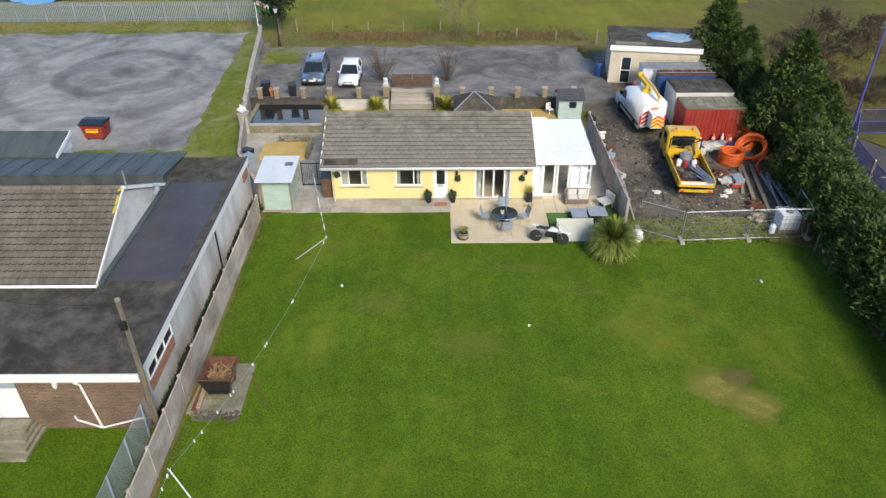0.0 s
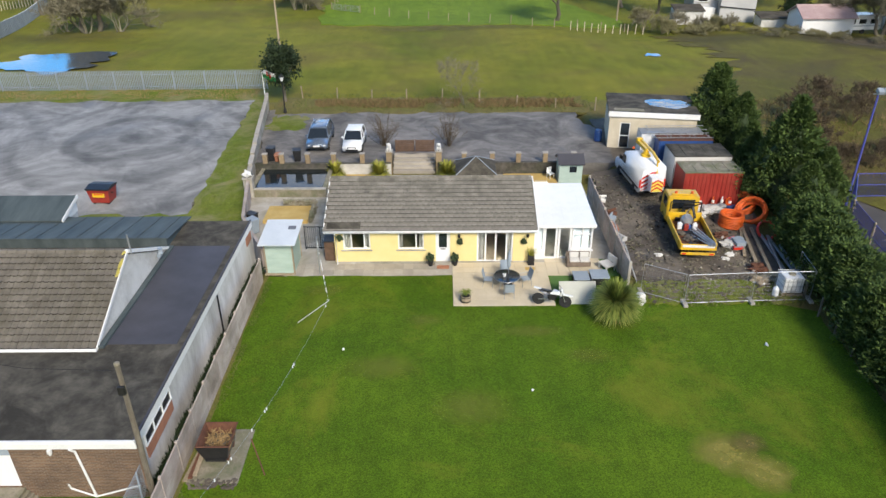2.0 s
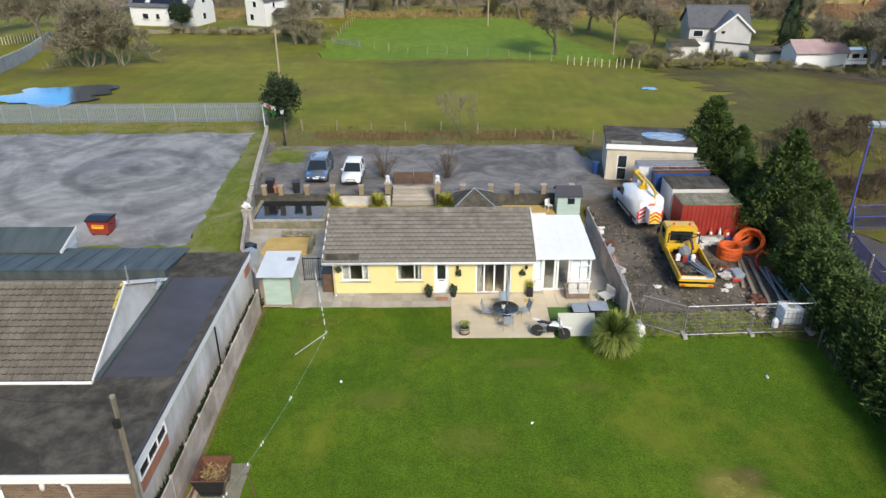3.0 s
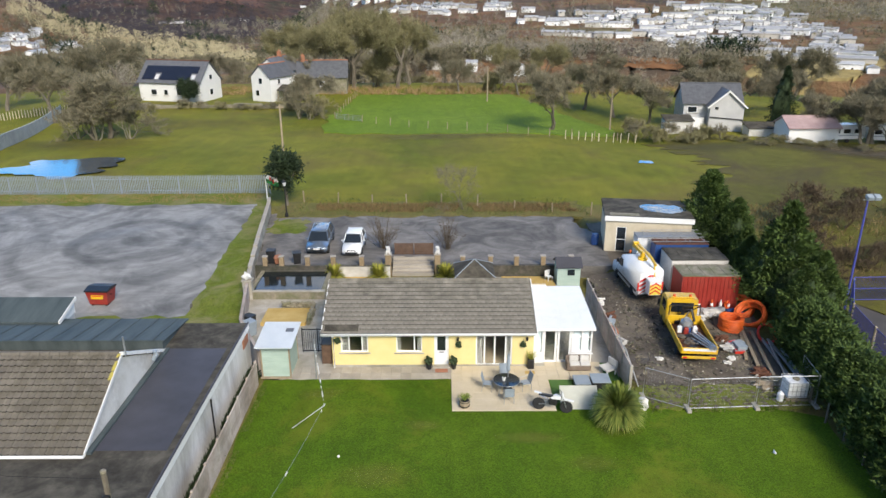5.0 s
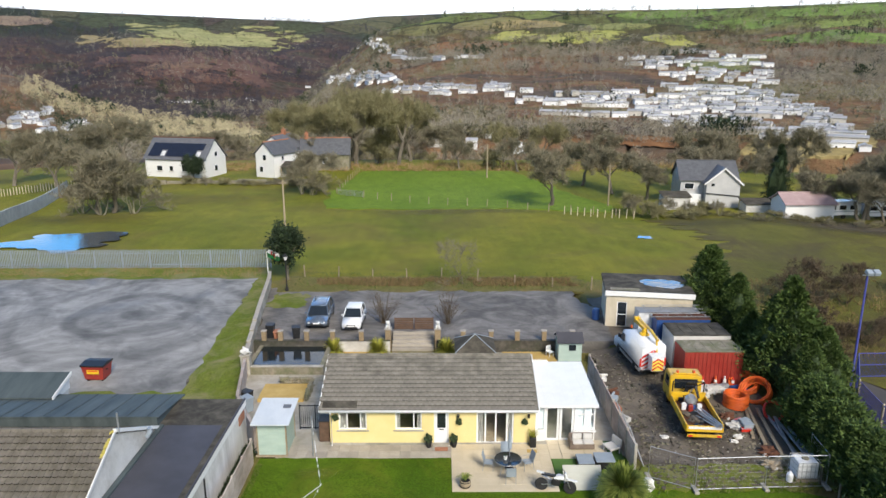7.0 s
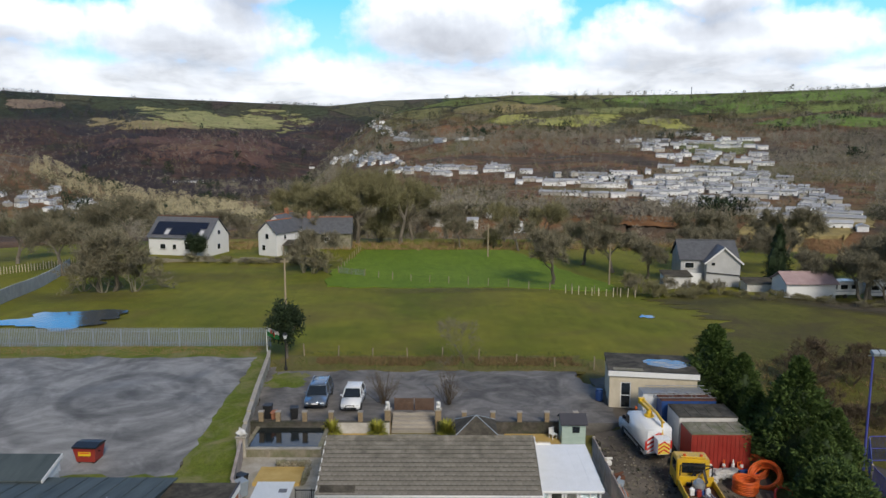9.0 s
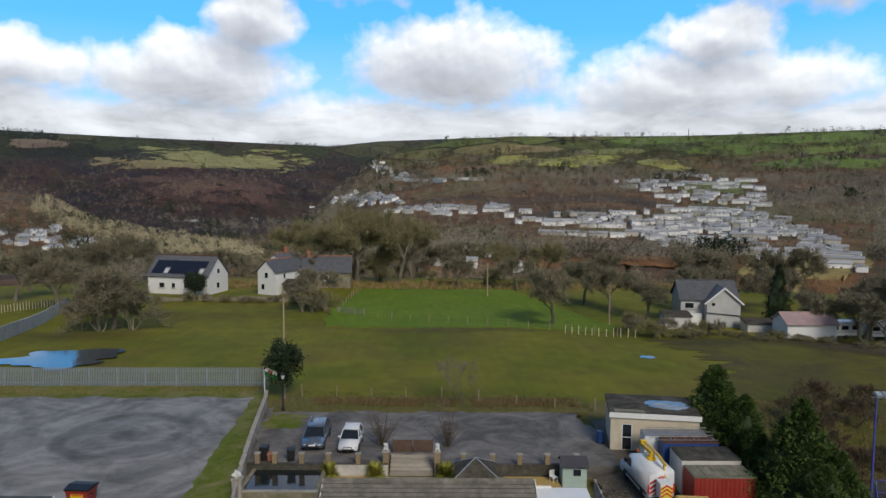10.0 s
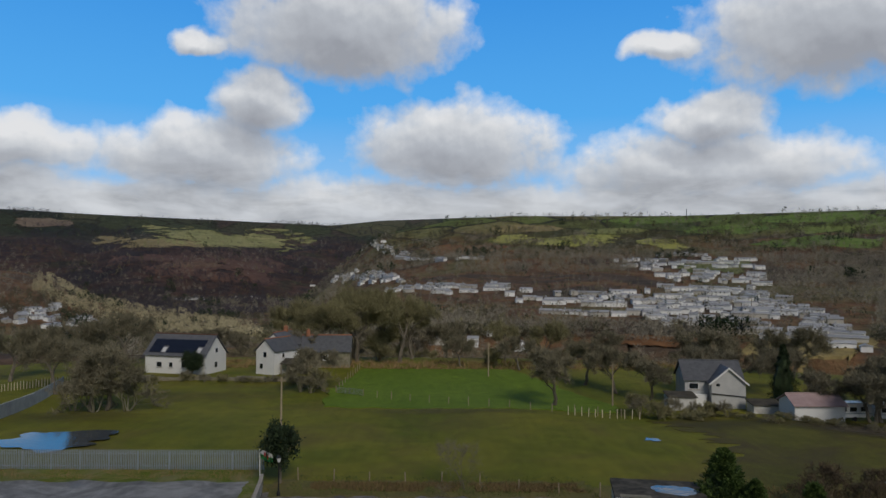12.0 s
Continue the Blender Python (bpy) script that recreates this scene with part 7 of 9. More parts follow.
def palisade(points, pitch=0.165, h=2.0, each=False):
    f = thing("palisade_fence", "grey steel palisade fence with pointed pales", "fence")
    for (xa, ya), (xb, yb) in zip(points, points[1:]):
        d = Vector((xb - xa, yb - ya, 0))
        L, u = d.length, d.normalized()
        w = Vector((-u.y, u.x, 0))
        n = max(int(L / 2.75), 1)
        for k in range(n):
            p0, p1 = Vector((xa, ya, 0)) + d * k / n, Vector((xa, ya, 0)) + d * (k + 1) / n
            p0.z, p1.z = float(near_height(p0.x, p0.y)), float(near_height(p1.x, p1.y))
            part("post", rods([(p0 + w * 0.06, p0 + w * 0.06 + Vector((0, 0, h - 0.15)))], 0.05, 4), "palisade", f)
            for z in (0.4, h - 0.4):
                part("rail", rods([(p0 + w * 0.03 + Vector((0, 0, z)), p1 + w * 0.03 + Vector((0, 0, z)))], 0.03, 4), "palisade", f)
            m = max(int((p1 - p0).length / pitch), 1)
            turn = Matrix.Rotation(math.atan2(u.y, u.x), 4, "Z")
            spots = [Matrix.Translation(p0.lerp(p1, (j + 0.5) / m)) @ turn for j in range(m)]
            if each:
                for q in spots:
                    pale = new("pale", PALE)
                    pale.parent, pale.matrix_basis = f, q
                continue
            bm = bmesh.new()
            for q in spots:
                bm.from_mesh(PALE)
                bmesh.ops.transform(bm, matrix=q, verts=bm.verts[-len(PALE.vertices):])
            tagged(part("far_pale_run", bm, "palisade", f), kind="stuff")


palisade([(-17.6, 70.6), (-30, 70.4), (-47, 70.2), (-62, 70.2)], each=True)
palisade([(-54.5, 80), (-57, 88), (-61, 104), (-66, 124)])

# standing water in the field
patch("field_puddle", "broad rain puddle in the field reflecting the sky", "puddle", -44.5, 81.2, float(near_height(-44.5, 81.2)), 6.4, 4.2, "puddle", 21, 0.45, 0.17)
patch("field_puddle", "small rain puddle in the field", "puddle", 24.8, 84.0, float(near_height(24.8, 84)), 0.9, 0.8, "puddle", 23, 0.4, 0.1)
M["scrub"] = grass("scrub_turf", (0.105, 0.106, 0.018), (0.175, 0.16, 0.03), (0.075, 0.057, 0.03), 0.2, 0.12)
sheet("scrub_land", 44.5, 98, line((24.5, 44), (26, 60), (24, 66), (33, 80), (30, 98)), lambda y: 95, "scrub", "dark rough scrub land beyond the hedge", "rough ground", 0.05, 40, 60, 2.6, seed=31)
M["mud"] = worn_turf("field_mud", (0.06, 0.047, 0.028), (0.105, 0.083, 0.043), 5, 0.36, 0.22)


def draped(name, label, cat, x0, x1, y0, y1, material, lift, n=24, seed=1):
    rng = np.random.RandomState(seed)
    V, F = [], []
    for j in range(n + 1):
        for i in range(n + 1):
            x, y = x0 + (x1 - x0) * i / n, y0 + (y1 - y0) * j / n
            if i in (0, n) or j in (0, n):
                x, y = x + rng.uniform(-1.5, 1.5), y + rng.uniform(-1, 1)
            V.append((x, y, float(near_height(x, y)) + lift))
    for j in range(n):
        for i in range(n):
            k = j * (n + 1) + i
            F.append((k, k + 1, k + n + 2, k + n + 1))
    me = bpy.data.meshes.new(name)
    me.from_pydata(V, [], F)
    me.materials.append(M[material])
    return tagged(new(name, me), label, cat, kind="structure")


draped("muddy_ground", "trampled mud along the field's far side", "mud", 20, 80, 76, 99, "mud", 0.1, 30, 2)
M["mud_thin"] = worn_turf("thin_field_mud", (0.10, 0.075, 0.035), (0.15, 0.115, 0.05), 6, 0.1, 0.3, 0.5)
draped("muddy_ground", "trampled mud along the paddock fence", "mud", -20, 24, 97, 107, "mud_thin", 0.1, 24, 3)
draped("muddy_ground", "trampled mud before the white house", "mud", -62, -18, 106, 124, "mud_thin", 0.1, 24, 4)
draped("muddy_ground", "trampled mud round the field's wet corner", "mud", -66, -34, 74, 110, "mud_thin", 0.07, 24, 6)
draped("scrub_ground", "muddy scrub ground beyond the hedge", "mud", 22, 64, 44, 82, "mud", 0.12, 24, 5)


# ---- plants ----
def tri_mesh(name, P, material, parent=None, label=""):
    """Joined loose triangles; P has shape (n, 3, 3)."""
    P = np.asarray(P, float)
    n = len(P)
    me = bpy.data.meshes.new(name)
    me.vertices.add(n * 3), me.loops.add(n * 3), me.polygons.add(n)
    me.vertices.foreach_set("co", P.reshape(-1))
    me.loops.foreach_set("vertex_index", np.arange(n * 3, dtype=np.int32))
    me.polygons.foreach_set("loop_start", np.arange(0, n * 3, 3, dtype=np.int32))
    me.update(calc_edges=True)
    me.materials.append(M[material])
    ob = new(name, me)
    if parent:
        ob.parent = parent
    if label:
        ob["label"] = label
    return ob


def unit(v):
    return v / np.maximum(np.linalg.norm(v, axis=-1, keepdims=True), 1e-9)


def sprays(rng, base, way, length, width):
    """Pointed leaf sprays from base points along directions."""
    side = unit(np.cross(way, rng.normal(size=way.shape)))
    a = base - side * width[:, None] / 2
    b = base + side * width[:, None] / 2
    return np.stack([a, b, base + way * length[:, None]], 1)


def conifer(name, label, h, r, seed, m=None, count=5200, group="", material="conifer", tip=0.85, boughs=150):
    """A dense evergreen: trunk, dark lumpy heart and feathery upswept boughs with an uneven outline."""
    rng = np.random.RandomState(seed)
    o = thing(name, label, "tree", m, group)
    part("trunk", rods([((0, 0, -0.1), (0, 0, h * 0.7))], 0.16, 7), "bark", o)
    f = (np.arange(boughs) + rng.rand(boughs)) / boughs
    f = f ** 0.85
    az = rng.rand(boughs) * 6.283
    prof = np.minimum((1 - f) ** tip * 1.05, 0.6 + f * 1.8)
    reach = r * prof * (0.75 + 0.5 * rng.rand(boughs)) + 0.1
    per = count * 3 // boughs
    P = []
    for k in range(boughs):
        u = rng.rand(per) ** 0.7
        out = np.array([math.cos(az[k]), math.sin(az[k]), 0.0])
        lift = 0.25 + 0.55 * f[k]
        mid = out * (reach[k] * (0.35 + 0.65 * u))[:, None]
        mid[:, 2] += 0.1 + f[k] * h * 0.93 + lift * reach[k] * u ** 1.6
        swell = 0.30 * reach[k] * (1.15 - u) + 0.10
        base = mid + rng.normal(size=(per, 3)) * swell[:, None] * np.array([0.8, 0.8, 0.55])
        way = unit(out * 0.8 + np.array([0, 0, 0.5]) + rng.normal(size=(per, 3)) * 0.45)
        L = (0.13 + 0.22 * rng.rand(per)) * (0.52 + 0.17 * r)
        P.append(sprays(rng, base, way, L, L * 0.5))
    tri_mesh("crown", np.concatenate(P), material, o)
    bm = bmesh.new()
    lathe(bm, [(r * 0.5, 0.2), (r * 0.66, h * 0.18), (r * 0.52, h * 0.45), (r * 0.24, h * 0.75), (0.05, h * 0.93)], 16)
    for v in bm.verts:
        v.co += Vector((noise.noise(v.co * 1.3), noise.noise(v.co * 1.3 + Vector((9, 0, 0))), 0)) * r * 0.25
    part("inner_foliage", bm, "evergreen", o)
    return o


def round_tree(name, label, h, r, seed, m, material="evergreen", clumps=46, per=150):
    """A broad-leaved evergreen: forked trunk and a loose rounded crown of leaf clumps."""
    rng = np.random.RandomState(seed)
    o = thing(name, label, "tree", m)
    bm = bmesh.new()
    tube(bm, [(0, 0, -0.1), (0.05, 0, h * 0.3), (0.2, 0.1, h * 0.6)], [0.16, 0.12, 0.05], 7)
    for k in range(5):
        a = k * 1.3
        tube(bm, [(0.05, 0, h * 0.28), (r * 0.4 * math.cos(a), r * 0.4 * math.sin(a), h * 0.5), (r * 0.65 * math.cos(a), r * 0.65 * math.sin(a), h * 0.65)], [0.08, 0.05, 0.02], 5)
    part("trunk", bm, "bark", o)
    P = []
    for k in range(clumps):
        d = unit(rng.normal(size=3))
        c = d * np.array([r, r, h * 0.36]) * (0.45 + 0.5 * rng.rand()) + [0, 0, h * 0.62]
        base = c + rng.normal(size=(per, 3)) * r * 0.17
        way = unit(d * 0.6 + rng.normal(size=(per, 3)))
        L = 0.14 + 0.18 * rng.rand(per)
        P.append(sprays(rng, base, way, L, L * 0.6))
    tri_mesh("crown", np.concatenate(P), material, o)
    return o


con_a = conifer("conifer", "tall broad dark green conifer in the hedge row", 7.9, 2.9, 1, pose(23.1, 44.2, 0.1), 11000, "conifers of the hedge row", tip=1.05, boughs=190)
con_b = conifer("conifer", "tall dense dark green conifer in the hedge row", 6.5, 2.3, 2, pose(21.9, 55.4, 0.75), 8000, "conifers of the hedge row", tip=0.9)
con_c = conifer("conifer", "clipped lower conifer in the hedge row", 3.2, 1.7, 3, pose(21.45, 32.5, 0.0), 4800, "conifers of the hedge row", tip=0.5)
con_d = conifer("conifer", "clipped lower conifer in the hedge row", 3.4, 1.75, 4, pose(21.7, 34.6, 0.0), 4800, "conifers of the hedge row", tip=0.5)
rng = random.Random(77)
for x, y, k, s in ((22.9, 40.8, "a", 0.62), (24.6, 42.2, "a", 0.66), (23.3, 53.0, "b", 0.74), (22.3, 47.8, "a", 0.5), (23.0, 50.2, "b", 0.56), (22.7, 38.4, "a", 0.5)):
    copy_thing(con_a if k == "a" else con_b, pose(x, y, float(near_height(x, y)) - 0.05, 0, 0, rng.uniform(0, 360)) @ Matrix.Scale(s, 4))
yy = 12.0
while yy < 38:
    x = 20.75 + rng.uniform(-0.25, 0.3) + max(0, (yy - 25) * 0.1)
    if abs(yy - 32.5) > 0.7 and abs(yy - 34.6) > 0.7:
        copy_thing(con_c if rng.random() < 0.5 else con_d, pose(x, yy, -0.05, 0, 0, rng.uniform(0, 360)) @ Matrix.Diagonal((1, 1, rng.uniform(0.82, 1.08) * (0.9 + 0.005 * yy), 1)))
    yy += rng.uniform(1.05, 1.35)
hf = thing("hedge_fence", "low wire fence with grey posts at the hedge foot", "fence")
for k in range(13):
    y = 12 + k * 1.7
    part("post", bx(19.56, y - 0.04, 0, 19.64, y + 0.04, 1.2), "bark", hf)
for z in (0.4, 0.8, 1.2):
    part("wire", rods([((19.6, 12, z), (19.6, 32.4, z))], 0.004, 4), "iron", hf)


def strap_plant(name, label, m, r, h, count, seed, material="strap", wid=0.07, group="", trunk=0.0, globe=False):
    """A rosette of arching strap leaves."""
    rng = random.Random(seed)
    o = thing(name, label, "shrub", m, group)
    bm = bmesh.new()
    for k in range(count):
        an, up = rng.random() * math.tau, rng.random()
        q = Vector((math.cos(an), math.sin(an), 0))
        side = Vector((-q.y, q.x, 0)) * wid / 2
        if globe:
            el = math.asin(-0.25 + 1.25 * up)
            ray = q * math.cos(el) + Vector((0, 0, math.sin(el)))
            ln = r * rng.uniform(0.75, 1.05)
        reach, rise = r * (0.65 + 0.4 * rng.random()) * (1 - 0.55 * up), h * (0.25 + 0.75 * up)
        pts = []
        for j in range(5):
            f = j / 4
            droop = 0.25 + 1.5 * max(0.0, 0.55 - up) * 2
            if globe:
                pts.append(ray * ln * f + Vector((0, 0, trunk + h * 0.3 - 0.22 * ln * math.cos(el) * f ** 3)))
                continue
            pts.append(q * reach * f + Vector((0, 0, trunk + h * 0.12 + rise * (1.25 * f - droop * f * f))))
        prev = None
        for j, p in enumerate(pts):
            w = side * (1.0, 1.1, 0.95, 0.6, 0.05)[j]
            cur = (bm.verts.new(p - w), bm.verts.new(p + w))
            if prev:
                bm.faces.new((prev[0], prev[1], cur[1], cur[0]))
            prev = cur
    part("foliage", bm, material, o)
    part("stem", lathe(bmesh.new(), [(r * 0.12, 0), (r * 0.1, trunk + h * 0.3), (0.02, trunk + h * 0.4)], 8), "bark", o)
    return o


cp = strap_plant("cabbage_palm", "large round spiky palm with yellowing lower leaves on the lawn", pose(8.95, 30.8, 0.02), 1.5, 1.7, 1700, 4, "strap", 0.085, trunk=0.35, globe=True)
part("dead_skirt", rods([((0.3 * math.cos(k), 0.3 * math.sin(k), 0.75), (0.75 * math.cos(k), 0.75 * math.sin(k) - 0.1, 0.12 + 0.1 * (k % 3))) for k in range(44)], 0.03, 3), "dead_grass", cp, "straw-coloured dead leaves")
for x, y, z, r, s in ((-8.1, 49.75, 0.0, 0.75, 1), (-4.75, 49.6, 0.0, 0.85, 2), (0.35, 49.6, 0.0, 0.85, 3)):
    strap_plant("ornamental_grass", "golden green tuft of strap leaves behind the house", pose(x, y, z), r * 1.45, 1.15, 300, s + 30, "gold_leaf", 0.075, "tufts behind the house", 0.1)


def bare_tree(name, label, h, spread, seed, depth=4, material="twig", twigs=1500, m=None, group="", cat="tree", trunk=0.035, stems=1, leafiness=0.045):
    """A winter tree: tapered trunk, forking limbs and a haze of fine twigs."""
    rng = random.Random(seed)
    o = thing(name, label, cat, m, group)
    limbs = bmesh.new()
    tips = []

    def grow(p, d, length, r, level):
        n = 3
        pts, rad = [p], [r]
        for k in range(n):
            d = (d + Vector((rng.gauss(0, 0.16), rng.gauss(0, 0.16), 0.05 + rng.gauss(0, 0.08)))).normalized()
            p = p + d * length / n
            pts.append(p), rad.append(r * (1 - 0.38 * (k + 1) / n))
            if level >= 2:
                tips.append((p.copy(), d.copy(), length))
        tube(limbs, pts, rad, 5 if level < 2 else 3)
        if level < depth:
            for k in range(3 if level < 3 else 2):
                an = rng.random() * math.tau
                side = d.orthogonal().normalized()
                side.rotate(Matrix.Rotation(an, 3, d))
                start = pts[rng.choice((-1, -1, -2))]
                grow(start, (d * rng.uniform(0.6, 1.0) + side * rng.uniform(0.45, 0.95) * spread).normalized(), length * rng.uniform(0.62, 0.82), rad[-1] * rng.uniform(0.6, 0.85), level + 1)

    for s in range(stems):
        d0 = Vector((0, 0, 1)) if stems == 1 else Vector((rng.gauss(0, 0.5), rng.gauss(0, 0.5), 1)).normalized()
        grow(Vector((rng.gauss(0, 0.1), rng.gauss(0, 0.1), -0.1)), d0, h * 0.34, h * trunk / (1 if stems == 1 else 2), 0)
    part("limb_frame", limbs, "bark" if cat == "tree" else material, o)
    nr = np.random.RandomState(seed)
    pick = nr.randint(0, len(tips), twigs)
    base = np.array([tips[k][0] for k in pick]) + nr.normal(size=(twigs, 3)) * h * 0.018
    way = unit(np.array([tips[k][1] for k in pick]) * 0.6 + nr.normal(size=(twigs, 3)) * 0.6 + [0, 0, 0.25])
    L = h * (0.05 + 0.08 * nr.rand(twigs))
    tri_mesh("twig_mass", sprays(nr, base, way, L, L * leafiness * 1.6 + 0.012), material, o)
    return o


T = {
    "oak": bare_tree("bare_tree", "tall bare winter tree with spreading limbs", 10, 1.0, 5, 5, "twig", 6000, pose(17.6, 110.5, -0.1), "bare trees of the plateau edge"),
    "ash": bare_tree("bare_tree", "tall bare tree with an ivied olive crown", 14, 0.8, 6, 5, "twig_olive", 7000, pose(-14, 160, -6), "bare trees of the plateau edge", leafiness=0.03),
    "bush": bare_tree("bare_shrub", "tangled bare winter shrub with many stems", 4, 1.0, 7, 3, "twig", 2800, pose(-21.5, 117, 0), "bare shrubs of the field edge", "shrub", 0.03, 5, 0.05),
    "olive": bare_tree("bare_shrub", "olive green tangled shrub at the field edge", 4, 1.0, 8, 3, "twig_olive", 2800, pose(29, 104, 0), "bare shrubs of the field edge", "shrub", 0.03, 5, 0.09),
    "thorn": bare_tree("bare_shrub", "dark tangled thorn scrub beyond the hedge", 4, 1.0, 17, 3, "dark_stem", 2800, pose(31.5, 60, 0.3), "thorn scrub beyond the hedge", "shrub", 0.03, 5, 0.05),
    "thin": bare_tree("bare_sapling", "slim bare sapling behind the drive", 5.2, 0.75, 9, 4, "twig", 1500, pose(2.0, 64.6, 0.9), "saplings by the drive", "tree", 0.014, 3, 0.02),
}


def put(kind, x, y, s, sz=None, z=None):
    z = float(height(x, y)) - 0.1 if z is None else z
    return copy_thing(T[kind], pose(x, y, z, 0, 0, rng.uniform(0, 360)) @ Matrix.Diagonal((s, s, sz or s, 1)))


# shrubs beside the drive, and the field's own trees
def stool_shrub(label, at, h, seed):
    """A bare many-stemmed shrub, its stems fanning up from one stool."""
    nr = np.random.RandomState(seed)
    n, k = 46, 13
    way = unit(nr.normal(size=(n, 3)) * [0.42, 0.42, 0.05] + [0, 0, 1.0])
    L = h * (0.6 + 0.4 * nr.rand(n))
    foot = nr.normal(size=(n, 3)) * [0.12, 0.12, 0] + np.array(at)
    P = [sprays(nr, foot, way, L, np.full(n, 0.045))]
    f = 0.3 + 0.65 * nr.rand(n, k)
    b = (foot[:, None] + way[:, None] * (f * L[:, None])[..., None]).reshape(-1, 3)
    tw = unit(np.repeat(way, k, 0) + nr.normal(size=(n * k, 3)) * 0.45)
    P.append(sprays(nr, b, tw, h * (0.1 + 0.16 * nr.rand(n * k)), np.full(n * k, 0.02)))
    return tagged(tri_mesh("bare_shrub", np.concatenate(P), "dark_stem"), label, "shrub", "shrubs by the garden gate")


stool_shrub("bare many-stemmed shrub at the edge of the drive", (-4.7, 54.2, 0.82), 3.1, 5)
stool_shrub("bare many-stemmed shrub at the edge of the drive", (0.5, 54.0, 0.82), 2.9, 6)
put("bush", -26, 139, 1.3, 1.3), put("bush", -49.5, 101, 1.9, 2.1), put("oak", -48.5, 103, 1.15, 1.1), put("oak", -50.5, 102, 0.9, 0.95), put("bush", -45, 102, 1.9, 1.5), put("bush", -53, 103, 1.9, 1.5)
put("bush", -23.5, 118, 1.6, 1.6), put("olive", -19.8, 119, 1.4, 1.4), put("oak", -21, 121, 0.8)
for x, y, s in ((-24, 154, 0.95), (-19, 157, 1.1), (-9.5, 156, 1.05), (-14, 160, 1.1), (-29, 160, 0.85), (-7, 164, 1.0), (-21, 166, 1.1), (-36, 168, 0.9), (14, 160, 0.6), (22, 150, 0.65)):
    put("ash", x, y, s * rng.uniform(0.9, 1.1))
for x, y, s in ((-64, 118, 1.0), (-70, 135, 1.1), (-66, 150, 1.2), (-78, 128, 1.1), (-30, 150, 0.9), (16, 146, 0.8), (30, 122, 0.9), (34, 116, 0.8), (26, 130, 0.95), (50, 118, 0.9), (58, 120, 1.0), (60, 97, 0.95), (57, 94, 0.8), (61, 95, 0.7), (58.5, 97.0, 0.75), (63, 92, 1.1), (55, 103, 0.8), (66, 104, 1.1), (45, 122, 0.9), (4, 150, 0.8)):
    put("oak", x, y, s * rng.uniform(0.9, 1.1))
for k in range(30):
    x = 28.5 + k * 1.25 + rng.uniform(-0.5, 0.5)
    put("olive" if k % 3 else "bush", x, 101 - (x - 28) * 0.32 + rng.uniform(-2.5, 3.5), rng.uniform(0.5, 1.0) * (0.6 if x > 41 else 1), rng.uniform(0.45, 0.9) * (0.55 if x > 41 else 1))
for x, y, s in ((33.5, 62.5, 1.1), (30.2, 57, 0.8), (35.5, 59, 0.9), (39, 64, 0.8), (43, 61, 0.9)):
    put("thorn", x, y, s, s * 0.95)
for k in range(9):
    put("thorn", rng.uniform(28, 37), rng.uniform(46.5, 55), rng.uniform(0.3, 0.6))
for k in range(14):
    put("olive" if k % 2 else "bush", -58 + k * 2.7 + rng.uniform(-1, 1), 126 + rng.uniform(-2, 3), rng.uniform(0.4, 0.8), rng.uniform(0.35, 0.6))
for k in range(46):
    x = rng.uniform(-75, 80)
    put(rng.choice(("bush", "olive", "bush", "oak")), x, (151 if x > -4 else 172) + rng.uniform(0, 38) - max(x, 0) * 0.35, rng.uniform(0.7, 1.2))
round_tree("bay_tree", "dense dark evergreen tree beside the lamp post", 5.9, 1.75, 12, pose(-15.0, 66.2, 0.8))
conifer("spruce", "dark pointed conifer beside the grey house", 10.0, 2.4, 13, pose(52.3, 109, 0), 3600, "", "evergreen", 1.1)
round_tree("holly", "rounded dark evergreen before the solar-roofed house", 5.0, 2.1, 14, pose(-47.2, 134, 0))

# dead bracken and bramble behind the drive, weeds, dead stems
def tufts(name, label, cat, area, count, h, material, seed, wid=0.05):
    nr = np.random.RandomState(seed)
    x0, x1, y0, y1 = area
    x, y = nr.uniform(x0, x1, count), nr.uniform(y0, y1, count)
    keep = bumps(x, y, 6, seed) > -0.35
    x, y = x[keep], y[keep]
    n = len(x)
    base = np.stack([x, y, near_height(x, y) + 0.05], 1)
    way = unit(nr.normal(size=(n, 3)) * 0.5 + [0, 0, 0.8])
    L = h * (0.4 + nr.rand(n))
    return tagged(tri_mesh(name, sprays(nr, base, way, L, np.full(n, wid) * (0.5 + nr.rand(n))), material), label, cat, kind="stuff")


tufts("dead_bracken", "dead brown bracken and bramble along the field bank", "bracken", (-12, 13.4, 63.9, 66.4), 9000, 0.36, "bracken", 3, 0.06)
tufts("bank_grass", "rough olive grass along the field bank", "grass", (-14, 14, 62.8, 68.5), 4000, 0.3, "dull_blade", 4, 0.05)
tufts("fence_grass", "pale rough grass under the palisade fence", "grass", (-60, -18, 67.2, 71.5), 6000, 0.22, "dead_grass", 5, 0.04)
def rubble(name, label, zone, n, size, material, seed):
    nr = np.random.RandomState(seed)
    x, y = nr.uniform(zone[0], zone[1], n), nr.uniform(zone[2], zone[3], n)
    keep = bumps(x, y, 2.5, seed) + 0.5 * nr.normal(size=n) > 0.1
    x, y = x[keep], y[keep]
    n = len(x)
    base = np.stack([x, y, near_height(x, y) + 0.05], 1)
    way = unit(nr.normal(size=(n, 3)) * [1, 1, 0.25] + [0, 0, 0.2])
    L = size * (0.4 + nr.rand(n))
    return tagged(tri_mesh(name, sprays(nr, base, way, L, L * 0.9), material), label, "rubble", kind="stuff")


